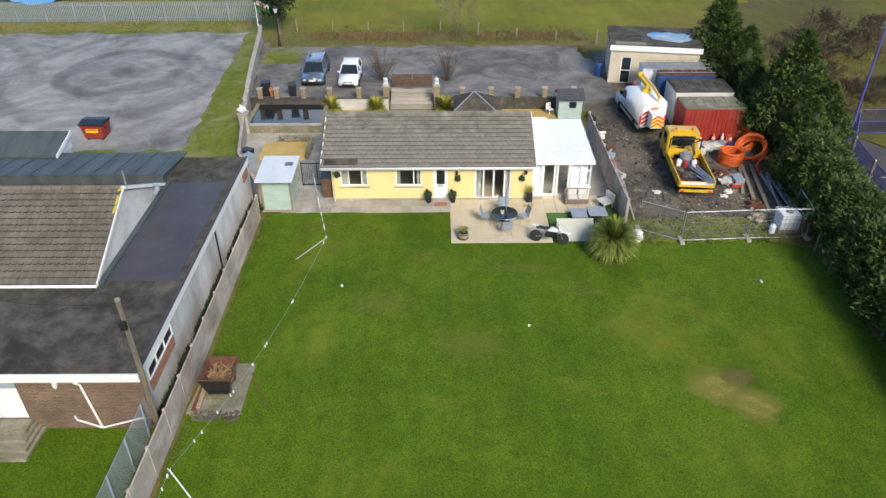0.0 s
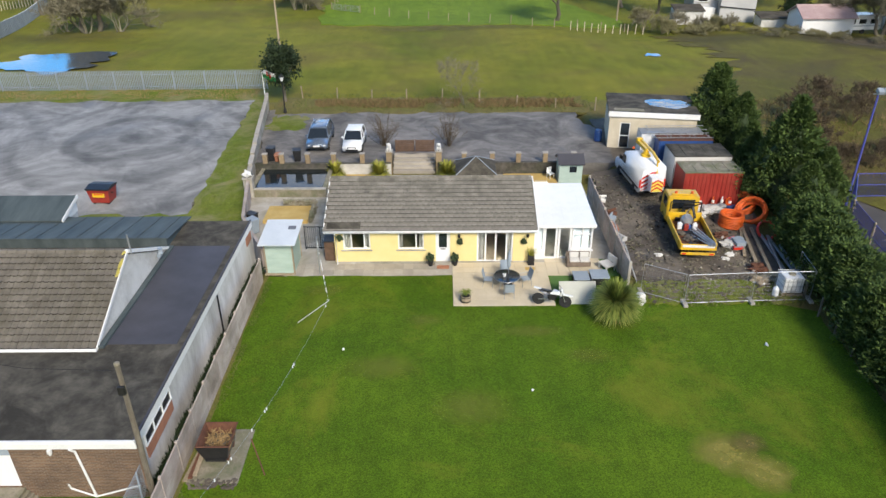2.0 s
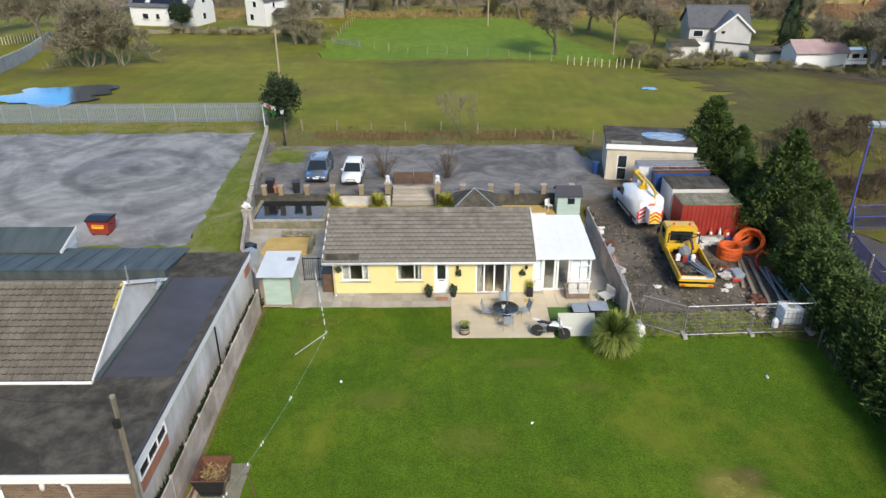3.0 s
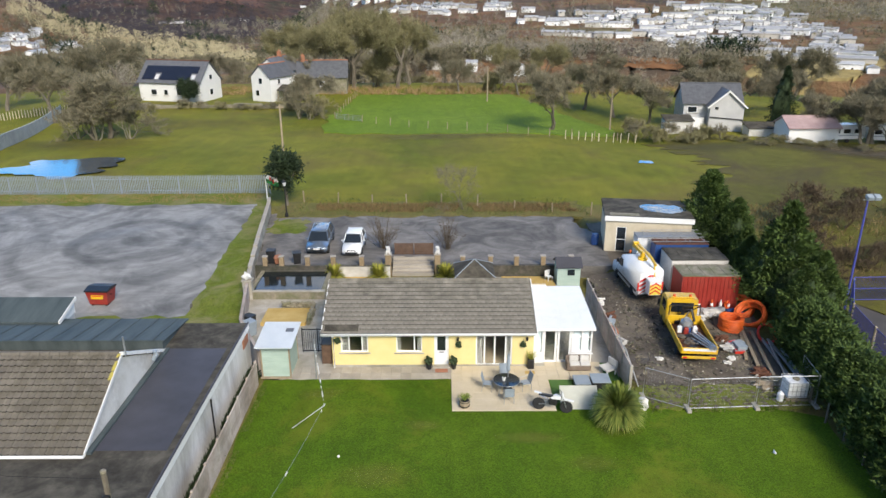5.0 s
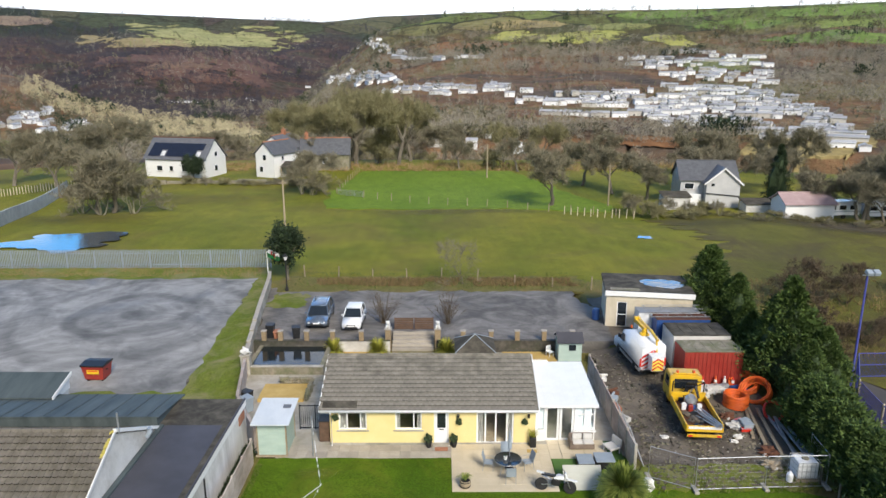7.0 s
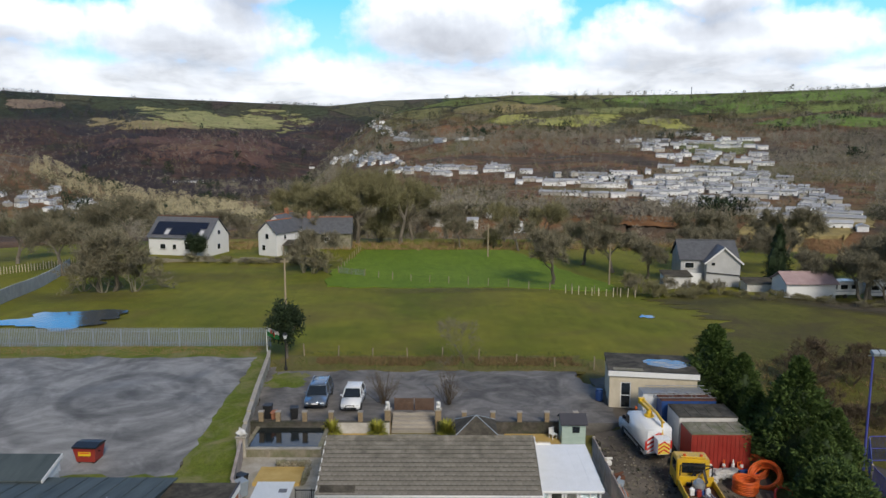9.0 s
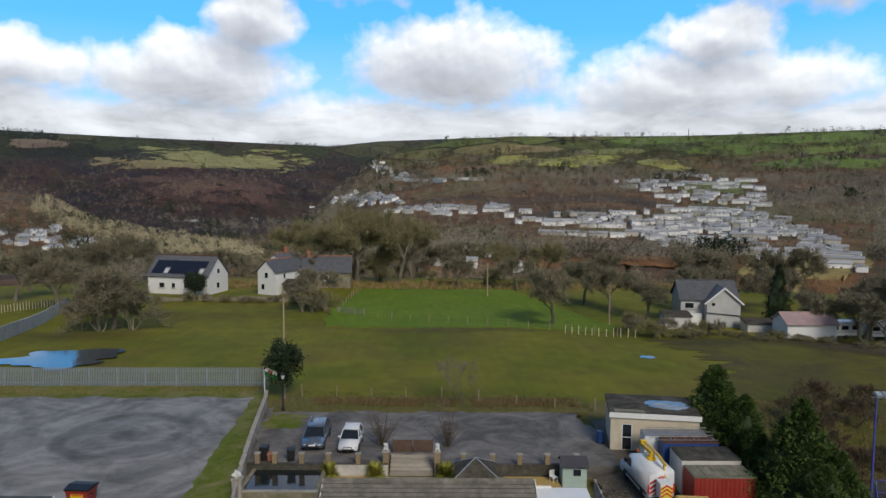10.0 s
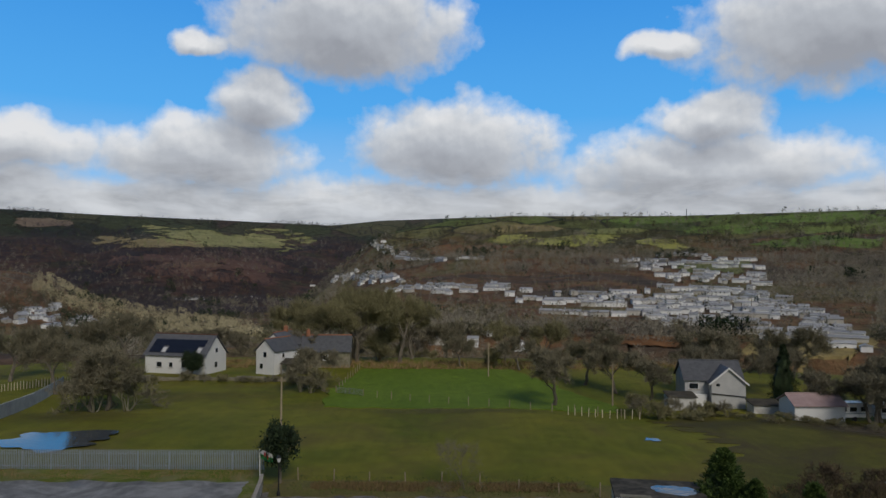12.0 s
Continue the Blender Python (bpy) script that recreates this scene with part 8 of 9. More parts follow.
rubble("yard_rubble", "pale stone chippings trodden into the yard", (11.0, 19.0, 32.8, 48.5), 5200, 0.16, "stone_wall", 21)
rubble("yard_grit", "dark broken stone trodden into the yard", (11.0, 19.0, 32.8, 48.5), 4200, 0.2, "dark_stone", 23)
tufts("yard_weeds", "weeds along the mesh fence", "weeds", (10.9, 19.6, 31.6, 33.2), 1100, 0.22, "dull_blade", 6, 0.05)
tufts("alley_ivy", "dark tufts filling the gap beside the hall", "ivy", (-11.02, -10.72, 19, 35.8), 12000, 0.5, "evergreen", 7, 0.11)
tufts("scrub_bracken", "dead brown scrub beyond the hedge", "bracken", (26, 60, 48, 66), 6000, 0.45, "bracken", 8, 0.07)
tufts("edge_bracken", "dead stems along the plateau edge", "bracken", (-60, 60, 146, 158), 9000, 1.0, "dead_grass", 9, 0.12)
tufts("lawn_tips", "longer grass at the foot of the panel fence", "grass", (-10.1, -9.7, 14, 34.5), 2200, 0.12, "dull_blade", 10, 0.025)


# ---- fences, poles and houses round the field ----
def field_fence(name, label, pts, step, h, material="wood", wires=(0.5, 0.9)):
    f = thing(name, label, "fence")
    for (xa, ya), (xb, yb) in zip(pts, pts[1:]):
        n = max(int(math.hypot(xb - xa, yb - ya) / step), 1)
        for k in range(n + 1):
            x, y = xa + (xb - xa) * k / n, ya + (yb - ya) * k / n
            z = float(near_height(x, y))
            hh = h * rng.uniform(0.85, 1.15)
            part("post", rods([((x, y, z - 0.1), (x + rng.uniform(-0.06, 0.06), y, z + hh))], 0.06, 5), material, f)
        for w in wires:
            part("wire", rods([((xa, ya, float(near_height(xa, ya)) + w), (xb, yb, float(near_height(xb, yb)) + w))], 0.004, 3), "iron", f)


field_fence("drive_fence", "thin wire fence along the field bank", [(-13.5, 67.2), (0, 66.4), (14, 63)], 3.0, 1.1)
field_fence("paddock_fence", "wooden post and wire fence round the paddock", [(-17.5, 117.5), (-8, 112), (4, 107.5), (16, 103.5), (25.5, 101.2)], 2.6, 1.25)
field_fence("paddock_fence", "wooden post and wire fence round the paddock", [(-17.5, 117.5), (-17, 146)], 3.0, 1.2)
field_fence("paddock_fence", "broken pale post fence beside the paddock", [(18, 101.5), (22.5, 99.8), (27.5, 99)], 0.9, 1.2, "sand_slab")
fg = thing("field_gate", "galvanised tubular field gate", "gate")
for k in range(6):
    part("bar", rods([((-17.2, 117.0, 0.2 + k * 0.2), (-12.9, 114.8, 0.2 + k * 0.2))], 0.03, 5), "galv", fg)
for f in (0, 0.33, 0.67, 1):
    part("upright", rods([((-17.2 + 4.3 * f, 117 - 2.2 * f, 0.05), (-17.2 + 4.3 * f, 117 - 2.2 * f, 1.25))], 0.035, 5), "galv", fg)
for x, y, h in ((-20.0, 88.5, 6.6), (8.9, 137, 6.8), (26.6, 111, 6.9), (-70, 128, 8.0)):
    o = thing("telegraph_pole", "slim grey telegraph pole in the field", "pole", pose(x, y, float(near_height(x, y)) - 0.1), "poles of the field")
    part("shaft", tube(bmesh.new(), [(0, 0, 0), (0, 0, h)], [0.14, 0.1], 8), "wood", o)
    part("crossarm", bx(-0.5, -0.05, h - 0.45, 0.5, 0.05, h - 0.35), "wood", o)


def gable_house(name, label, m, L, D, eave, ridge, wallm, roofm, wins=(), trim="rust", group=""):
    """A house with its long side along x: walls, pitched roof, ridge tiles, windows with frames and sills."""
    o = thing(name, label, "house", m, group)
    part("wall", bx(-L / 2, -D / 2, 0, L / 2, D / 2, eave), wallm, o)
    part("gable", prism([(-D / 2, eave), (D / 2, eave), (0, ridge - 0.12)], -L / 2, L / 2), wallm, o)
    for s in (-1, 1):
        part("roof", prism([(s * (D / 2 + 0.35), eave - 0.18), (0, ridge), (0, ridge + 0.12), (s * (D / 2 + 0.35), eave - 0.06)], -L / 2 - 0.3, L / 2 + 0.3), roofm, o)
    part("ridge_tiles", rods([((-L / 2 - 0.3, 0, ridge + 0.1), (L / 2 + 0.3, 0, ridge + 0.1))], 0.13, 6), trim, o)
    for x, z, w, h, face in wins:
        if face == "f":
            fr = part("window", bx(x - w / 2, -D / 2 - 0.06, z, x + w / 2, -D / 2 - 0.003, z + h), "pvc", o)
            part("pane", bx(x - w / 2 + 0.09, -D / 2 - 0.085, z + 0.09, x + w / 2 - 0.09, -D / 2 - 0.064, z + h - 0.09), "screen", fr)
            part("sill", bx(x - w / 2 - 0.1, -D / 2 - 0.14, z - 0.1, x + w / 2 + 0.1, -D / 2 - 0.003, z - 0.004), "concrete", fr)
        else:
            fr = part("window", bx(L / 2 + 0.003, x - w / 2, z, L / 2 + 0.06, x + w / 2, z + h), "pvc", o)
            part("pane", bx(L / 2 + 0.064, x - w / 2 + 0.09, z + 0.09, L / 2 + 0.085, x + w / 2 - 0.09, z + h - 0.09), "screen", fr)
    return o


h1 = gable_house("solar_house", "white house with solar panels on a slate roof", pose(-51.2, 142, 0.0, 0, 0, -14), 13.2, 7.6, 3.6, 7.3, "white_wall", "slate", [(-3.4, 1.2, 1.3, 1.1, "f"), (2.3, 1.2, 1.6, 1.4, "f"), (-0.8, 1.2, 0.9, 1.1, "f"), (0.0, 1.0, 1.1, 1.2, "s"), (0.2, 3.9, 1.0, 1.0, "s")])
roof_ang = math.degrees(math.atan2(3.7, 4.15))
for k in range(9):
    for j in range(2):
        if j == 0 and k in (2, 8):
            continue
        m = pose(-5.3 + k * 1.28, -4.15 + (1.5 + j * 1.75) * math.cos(radians(roof_ang)), 3.45 + (1.5 + j * 1.75) * math.sin(radians(roof_ang)) + 0.2, roof_ang, 0, 0)
        part("solar_panel", box(bmesh.new(), -0.63, -0.86, 0, 0.63, 0.86, 0.05, m), "solar", h1, "black solar panel")
for k in (-2.75, 4.95):
    m = pose(k, -4.15 + 1.35 * math.cos(radians(roof_ang)), 3.45 + 1.35 * math.sin(radians(roof_ang)) + 0.2, roof_ang, 0, 0)
    part("rooflight", box(bmesh.new(), -0.4, -0.6, 0, 0.4, 0.6, 0.06, m), "lamp_glass", h1)
h2 = gable_house("white_farmhouse", "white gabled farmhouse with slate roofs and red ridge tiles", pose(-33.2, 147.5, 0.0, 0, 0, 78), 8.5, 6.0, 4.9, 7.5, "white_wall", "slate", [(-2.5, 3.6, 0.9, 1.2, "f"), (2.2, 1.2, 0.9, 1.1, "f")], "terracotta")
h2b = gable_house("farmhouse_wing", "white gabled wing with a slate roof and red ridge", pose(-32.8, 141.2, 0.0, 0, 0, 62), 7.0, 4.6, 4.6, 6.8, "white_wall", "slate", [(-1.0, 3.2, 0.7, 1.0, "f")], "terracotta")
for house, x, spots in ((h2, -4.25, ((-1.3, 3.4), (1.2, 3.4), (-1.3, 1.0), (1.2, 1.0))), (h2b, -3.5, ((0.0, 3.3), (0.9, 1.0)))):
    for y, z in spots:
        fr = part("window", bx(x - 0.06, y - 0.45, z, x - 0.003, y + 0.45, z + 1.15), "pvc", house)
        part("pane", bx(x - 0.085, y - 0.37, z + 0.08, x - 0.064, y + 0.37, z + 1.07), "screen", fr)
h2c = gable_house("farmhouse_barn", "long slate-roofed stone range behind the farmhouse", pose(-24.5, 151, 0.0, 0, 0, 4), 10, 6.5, 3.4, 6.4, "stone_wall", "slate", [(0, 1.5, 1, 1.2, "f")], "terracotta")
for hh, x, z in ((h2, 1.5, 7.5), (h2c, -4.0, 6.6)):
    ck = part("chimney", bx(x - 0.4, -0.35, z - 0.4, x + 0.4, 0.35, z + 1.0, 0.02), "terracotta", hh)
    part("chimney_pot", lathe(bmesh.new(), [(0.14, z + 1.0), (0.12, z + 1.35), (0.1, z + 1.35)], 8, Matrix.Translation((x, 0, 0))), "terracotta", ck)
sg = thing("farm_lean_to", "dark lean-to beside the farmhouse", "outbuilding", pose(-28.7, 138.2, 0, 0, 0, -8))
part("roof", prism([(-1.6, 2.2), (1.6, 2.9), (1.6, 3.0), (-1.6, 2.3)], -2.4, 2.4), "felt", sg)
for x in (-2.2, 2.2):
    part("post", bx(x - 0.07, -1.5, 0, x + 0.07, -1.36, 2.23), "wood", sg)
part("back_wall", bx(-2.3, 1.4, 0, 2.3, 1.55, 2.85), "stone_wall", sg)
# grey house on the east side
gh = gable_house("grey_house", "grey rendered two-storey house with a slate roof", pose(42.1, 112.5, -0.1, 0, 0, -6), 8.6, 6.4, 4.1, 6.6, "grey_wall", "slate", [(-3.0, 2.6, 1.5, 1.0, "f"), (-3.2, 0.6, 1.5, 1.1, "f")], "slate")
part("front_gable", prism([(-0.8, 0), (4.2, 0), (4.2, 3.9), (1.7, 6.0), (-0.8, 3.9)], -5.0, -3.4, "y"), "grey_wall", gh)
for s in (-1, 1):
    part("gable_roof", prism([(1.7 + s * 2.85, 3.65), (1.7, 6.1), (1.7, 6.26), (1.7 + s * 2.95, 3.75)], -5.3, -0.2, "y"), "slate", gh)
    part("gable_barge", prism([(1.7 + s * 2.85, 3.55), (1.7, 6.0), (1.7, 6.3), (1.7 + s * 2.98, 3.75)], -5.36, -5.3, "y"), "white", gh)
part("side_wall_paint", bx(4.31, -3.1, 0, 4.36, 3.1, 4.0), "white_wall", gh)
part("gable_vent", bx(-0.1, -5.04, 3.4, 0.4, -5.003, 3.8), "screen", gh)
part("gutter", rods([((-0.9, -5.15, 2.3), (4.2, -5.15, 1.9))], 0.07, 6), "iron", gh)
part("bay_window", bx(-4.0, -3.9, 0.1, -1.2, -3.203, 1.9, 0.03), "pvc", gh)
for k in range(2):
    o = thing("outbuilding", "low pale outbuilding beside the grey house", "outbuilding", pose(36.0 + k * 11.2, 107.6 - k * 3.4, -0.3 - 0.5 * k, 0, 0, -4), "outbuildings by the grey house")
    part("wall", bx(-2.0, -1.5, 0, 2.0, 1.5, 2.1), "pale_wall", o)
    part("roof", prism([(-1.7, 2.1), (1.7, 2.5), (1.7, 2.6), (-1.7, 2.2)], -2.2, 2.2), "felt", o)
ws = gable_house("white_garage", "long white shed with a pinkish sheet roof", pose(51.7, 99.6, 0.0, 0, 0, 0), 6.9, 4.6, 2.5, 3.6, "white_wall", "terracotta", [], "terracotta")
M["pink_sheet"] = stuff("pinkish_sheet", (0.36, 0.25, 0.25), (0.46, 0.34, 0.33), 1.0, 0.7, 0.2, 20)
for c in ws.children:
    if c.name.startswith(("roof", "ridge_tiles")):
        c.data.materials[0] = M["pink_sheet"]
for k, (x, y) in enumerate(((57.0, 99.4), (62.6, 98.6))):
    cv = thing("caravan", "white touring caravan with grey windows", "caravan", pose(x, y, 0.1, 0, 0, 4 - 7 * k), "caravans by the shed")
    part("body", bevel_all(prism([(-2.6, 0.5), (2.5, 0.5), (2.7, 1.5), (2.4, 2.5), (-2.4, 2.5), (-2.7, 1.5)], -1.05, 1.05, "y"), 0.1), "van_white", cv)
    for xx in (-1.7, -0.2, 1.4):
        part("window", bx(xx - 0.5, -1.07, 1.35, xx + 0.5, -1.052, 1.95, 0.0), "screen", cv)
    part("stripe", bx(-2.5, -1.062, 1.0, 2.4, -1.052, 1.12), "blue_grey", cv)
    for s in (-1, 1):
        part("wheel", rods([((0.1, s * 0.8, 0.3), (0.1, s * 1.0, 0.3))], 0.3, 14), "rubber", cv)
ow = thing("low_wall", "low mossy stone field wall before the white house", "wall")
for k in range(14):
    x = -58 + k * 2.6
    part("wall_length", bx(x, 128.2 + 0.2 * (k % 2), -0.2, x + 2.58, 128.8 + 0.2 * (k % 2), 1.0 + 0.2 * math.sin(k * 1.7), 0.05), "stone_wall", ow)
field_fence("garden_fence_far", "pale close-boarded fence beyond the field", [(-78, 112), (-66, 130)], 0.5, 1.3, "sand_slab", (0.4, 1.0))


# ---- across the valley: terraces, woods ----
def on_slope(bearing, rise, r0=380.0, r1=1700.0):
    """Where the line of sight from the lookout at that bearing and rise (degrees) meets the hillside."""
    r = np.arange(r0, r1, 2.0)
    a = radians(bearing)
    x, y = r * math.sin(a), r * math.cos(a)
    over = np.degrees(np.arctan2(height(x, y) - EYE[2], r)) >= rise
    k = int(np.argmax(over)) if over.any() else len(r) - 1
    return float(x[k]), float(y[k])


# white walls raised, slate paled: sunshine and roof glare put into the base colours
M["town_white"] = stuff("town_white", (0.88, 0.88, 0.87), (0.93, 0.93, 0.92), 0.08, 0.8, 0.0, 0.2, vary=0.05)
M["town_cream"] = stuff("town_cream", (0.55, 0.52, 0.46), (0.68, 0.65, 0.58), 0.08, 0.8, 0.0, 2.0, vary=0.3)
M["town_roof"] = stuff("sunlit_town_slate", (0.36, 0.365, 0.38), (0.56, 0.56, 0.57), 0.06, 0.6, 0.0, 2.0, vary=0.3)


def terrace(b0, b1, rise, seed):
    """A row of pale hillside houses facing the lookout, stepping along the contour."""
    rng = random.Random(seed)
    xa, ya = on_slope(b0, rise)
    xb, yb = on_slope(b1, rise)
    d = Vector((xb - xa, yb - ya, 0))
    n = max(int(d.length / 5.6), 1)
    o = thing("house_terrace", "row of pale hillside houses with slate roofs", "houses", None, "terraces across the valley")
    u = d.normalized()
    ang = math.atan2(u.y, u.x)
    k = 0
    while k < n:
        run = min(rng.choice((1, 1, 1, 2, 2, 3, 4)), n - k)
        if rng.random() < 0.16:
            k += run
            continue
        w = d.length / n * run * (0.985 if rng.random() < 0.65 else rng.uniform(0.8, 0.95))
        c = Vector((xa, ya, 0)) + d * (k + run / 2) / n
        c += Vector((-u.y, u.x, 0)) * rng.choice((rng.uniform(-4, 4), rng.uniform(-16, 16)))
        z = float(height(c.x, c.y)) - 1.0
        m = Matrix.Translation((c.x, c.y, z)) @ Matrix.Rotation(ang + rng.uniform(-0.25, 0.25) + (1.5708 if run == 1 and rng.random() < 0.3 else 0), 4, "Z")
        ev, dp = rng.uniform(3.5, 4.9), rng.uniform(2.7, 3.6)
        hs = part("house", bx(-w / 2, -dp, -2, w / 2, dp, ev), rng.choice(("town_white", "town_white", "town_white", "town_cream")), o, "", m)
        bm = prism([(-dp - 0.5, ev - 0.3), (0, ev + 1.1), (dp + 0.5, ev - 0.3)], -w / 2 - 0.3, w / 2 + 0.3)
        if rng.random() < 0.7:
            box(bm, -w / 2 + 0.5, -0.5, ev + 0.8, -w / 2 + 1.4, 0.5, ev + 2.4)
        part("roof", bm, "town_roof", hs)
        bm = bmesh.new()
        for j in range(max(int(w / 3.4), 1)):
            x = -w / 2 + 1.6 + j * 3.4 + rng.uniform(-0.3, 0.3)
            for zz in (0.9, 3.4):
                if zz + 1.2 < ev and rng.random() < 0.5:
                    box(bm, x - 0.5, -dp - 0.08, zz, x + 0.5, -dp - 0.01, zz + 1.1)
        if len(bm.verts):
            tagged(part("glazing", bm, "screen", hs), kind="stuff")
        k += run
    if not o.children:
        bpy.data.objects.remove(o)


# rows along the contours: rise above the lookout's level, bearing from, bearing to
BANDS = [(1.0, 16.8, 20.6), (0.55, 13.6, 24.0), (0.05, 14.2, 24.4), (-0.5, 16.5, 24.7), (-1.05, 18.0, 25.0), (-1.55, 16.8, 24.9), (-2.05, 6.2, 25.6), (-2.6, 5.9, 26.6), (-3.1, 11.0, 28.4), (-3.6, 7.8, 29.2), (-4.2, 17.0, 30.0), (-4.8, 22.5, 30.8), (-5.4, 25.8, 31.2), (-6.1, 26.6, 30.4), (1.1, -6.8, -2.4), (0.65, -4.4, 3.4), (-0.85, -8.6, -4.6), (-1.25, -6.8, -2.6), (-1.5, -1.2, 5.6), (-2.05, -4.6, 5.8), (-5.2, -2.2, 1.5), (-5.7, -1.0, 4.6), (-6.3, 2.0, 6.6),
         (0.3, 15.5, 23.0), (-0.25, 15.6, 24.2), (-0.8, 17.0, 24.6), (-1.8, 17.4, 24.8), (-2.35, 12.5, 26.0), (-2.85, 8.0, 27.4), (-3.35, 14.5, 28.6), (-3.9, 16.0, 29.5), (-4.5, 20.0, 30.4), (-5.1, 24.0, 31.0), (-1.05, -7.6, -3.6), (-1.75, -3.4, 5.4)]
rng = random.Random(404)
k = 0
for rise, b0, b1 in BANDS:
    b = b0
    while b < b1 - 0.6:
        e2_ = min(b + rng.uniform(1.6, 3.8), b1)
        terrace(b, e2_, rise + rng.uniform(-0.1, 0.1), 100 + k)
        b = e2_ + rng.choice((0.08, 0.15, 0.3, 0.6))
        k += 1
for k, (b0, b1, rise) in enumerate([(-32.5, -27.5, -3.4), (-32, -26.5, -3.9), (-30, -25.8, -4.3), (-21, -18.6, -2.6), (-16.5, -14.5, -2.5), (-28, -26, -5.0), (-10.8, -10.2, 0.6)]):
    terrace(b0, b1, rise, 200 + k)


def far_wood(name, label, n, seed, accept, material, hgt=(5, 11), tris=34, size=1.0, slim=0.36, near=430.0):
    """Distant bare trees, each a loose ragged crown of twig masses."""
    nr = np.random.RandomState(seed)
    az = np.radians(nr.uniform(-42, 42, n * 14))
    r = near + (2700 - near) * nr.rand(n * 14) ** 1.25
    x, y = r * np.sin(az), r * np.cos(az)
    z = height(x, y)
    el, luck, deg = np.degrees(np.arctan2(z - EYE[2], r)), nr.rand(n * 14), np.degrees(az)
    bank = (deg > 22) & (el < -4.9) & (luck > 0.12) | (deg > 8) & (deg < 21.5) & (el < -5.3) & (el > -7.7) & (luck > 0.3)
    keep = accept(deg, r, x, y, z, nr) & ~bank
    x, y, z, r = x[keep][:n], y[keep][:n], z[keep][:n], r[keep][:n]
    m = len(x)
    h = nr.uniform(hgt[0], hgt[1], m) * (1 + 0.25 * (r > 1200))
    f = nr.rand(m, tris)
    an = nr.rand(m, tris) * 6.283
    rad = h[:, None] * 0.36 * np.sqrt(np.clip(1 - (f * 1.7 - 0.75) ** 2, 0.05, 1)) * (0.5 + 0.6 * nr.rand(m, tris))
    base = np.stack([x[:, None] + rad * np.cos(an), y[:, None] + rad * np.sin(an), z[:, None] + h[:, None] * (0.12 + 0.88 * f)], -1).reshape(-1, 3)
    way = unit(np.stack([np.cos(an), np.sin(an), 0.6 + nr.rand(m, tris)], -1).reshape(-1, 3) + nr.normal(size=(m * tris, 3)) * 0.5)
    L = np.repeat(h, tris) * (0.16 + 0.16 * nr.rand(m * tris)) * size
    P = sprays(nr, base - way * L[:, None] * 0.5, way, L, L * slim)
    return tagged(tri_mesh(name, P, material), label, "woodland", kind="stuff")


def in_town(a, r):
    return (((a > -8.5) & (a < 6) & (r > 560) & (r < 960)) | ((a > 5) & (a < 27) & (r > 480) & (r < 980)) | ((a > 24) & (a < 31.5) & (r > 430) & (r < 720))) & (r < 1000)


def woods(scale, seed, level):
    def accept(a, r, x, y, z, nr):
        dens = bumps(x, y, scale, seed) + 0.6 * bumps(x, y, scale * 0.3, seed + 1)
        lim = level + 0.45 * ss(40, 110, z) + 0.35 * ss(1500, 2600, r)
        town = in_town(a, r) & (nr.rand(len(a)) > 0.10)
        return (dens > lim) & ~town
    return accept


def hedges(a, r, x, y, z, nr):
    u, v = x * 0.9 + y * 0.35, y * 0.9 - x * 0.35
    near = np.minimum(np.abs((u + 30 * np.sin(v / 160)) % 170 - 85), np.abs((v + 25 * np.sin(u / 140)) % 130 - 65))
    return (near < 4.0) & (z > 25) & ~in_town(a, r)


M["grey_twig"] = leafy("grey_bare_twig", (0.15, 0.135, 0.105), (0.36, 0.325, 0.25), 0.95, 0.15, 0.03)
far_wood("bare_woods", "bare brown winter woods on the valley sides", 6000, 41, woods(300, 51, -0.15), "grey_twig", (5, 10), 26, 0.8, 0.3)
far_wood("olive_woods", "olive tinged winter trees on the valley sides", 2600, 42, woods(220, 55, 0.15), "twig_olive", (5, 9), 26, 0.8, 0.3)
far_wood("dark_conifers", "dark conifer stands on the far hills", 1500, 43, woods(260, 58, 0.75), "evergreen", (8, 14))
M["hedge_twig"] = leafy("hedge_twig", (0.055, 0.053, 0.034), (0.14, 0.13, 0.078), 0.95, 0.15, 0.03)
far_wood("field_hedges", "dark hedgerows and hedge trees on the hill pastures", 4800, 44, hedges, "hedge_twig", (3, 7), 36, 0.75, 0.42)
far_wood("hill_woods", "grey-brown bare woods round the hillside town", 7000, 62, lambda a, r, x, y, z, nr: (a > -12) & (r > 430) & (r < 1250) & (bumps(x, y, 150, 93) + 0.6 * bumps(x, y, 60, 94) > -0.25 + 0.6 * ss(20, 60, z)) & ~(in_town(a, r) & (nr.rand(len(a)) > 0.05)), "grey_twig", (4.5, 8.5), 32, 0.85, 0.3)
far_wood("band_woods", "bare woods between the terraces and the hill fields", 2600, 64, lambda a, r, x, y, z, nr: ((a > 1) & (a < 16.5) & (np.abs(np.degrees(np.arctan2(z - 21, r)) - 0.5) < 0.9) | (a > 24.5) & (np.abs(np.degrees(np.arctan2(z - 21, r)) + 0.6) < 1.7)) & (bumps(x, y, 90, 97) > -0.35) & (r < 1300), "grey_twig", (5, 10), 36, 0.85, 0.3)
far_wood("field_trees", "dark clumps of trees among the hill fields", 1500, 65, lambda a, r, x, y, z, nr: (a > -4) & (z > 50) & (r < 1480) & (bumps(x, y, 130, 98) + 0.5 * bumps(x, y, 45, 99) > 0.5), "hedge_twig", (6, 11), 40, 0.8, 0.35)
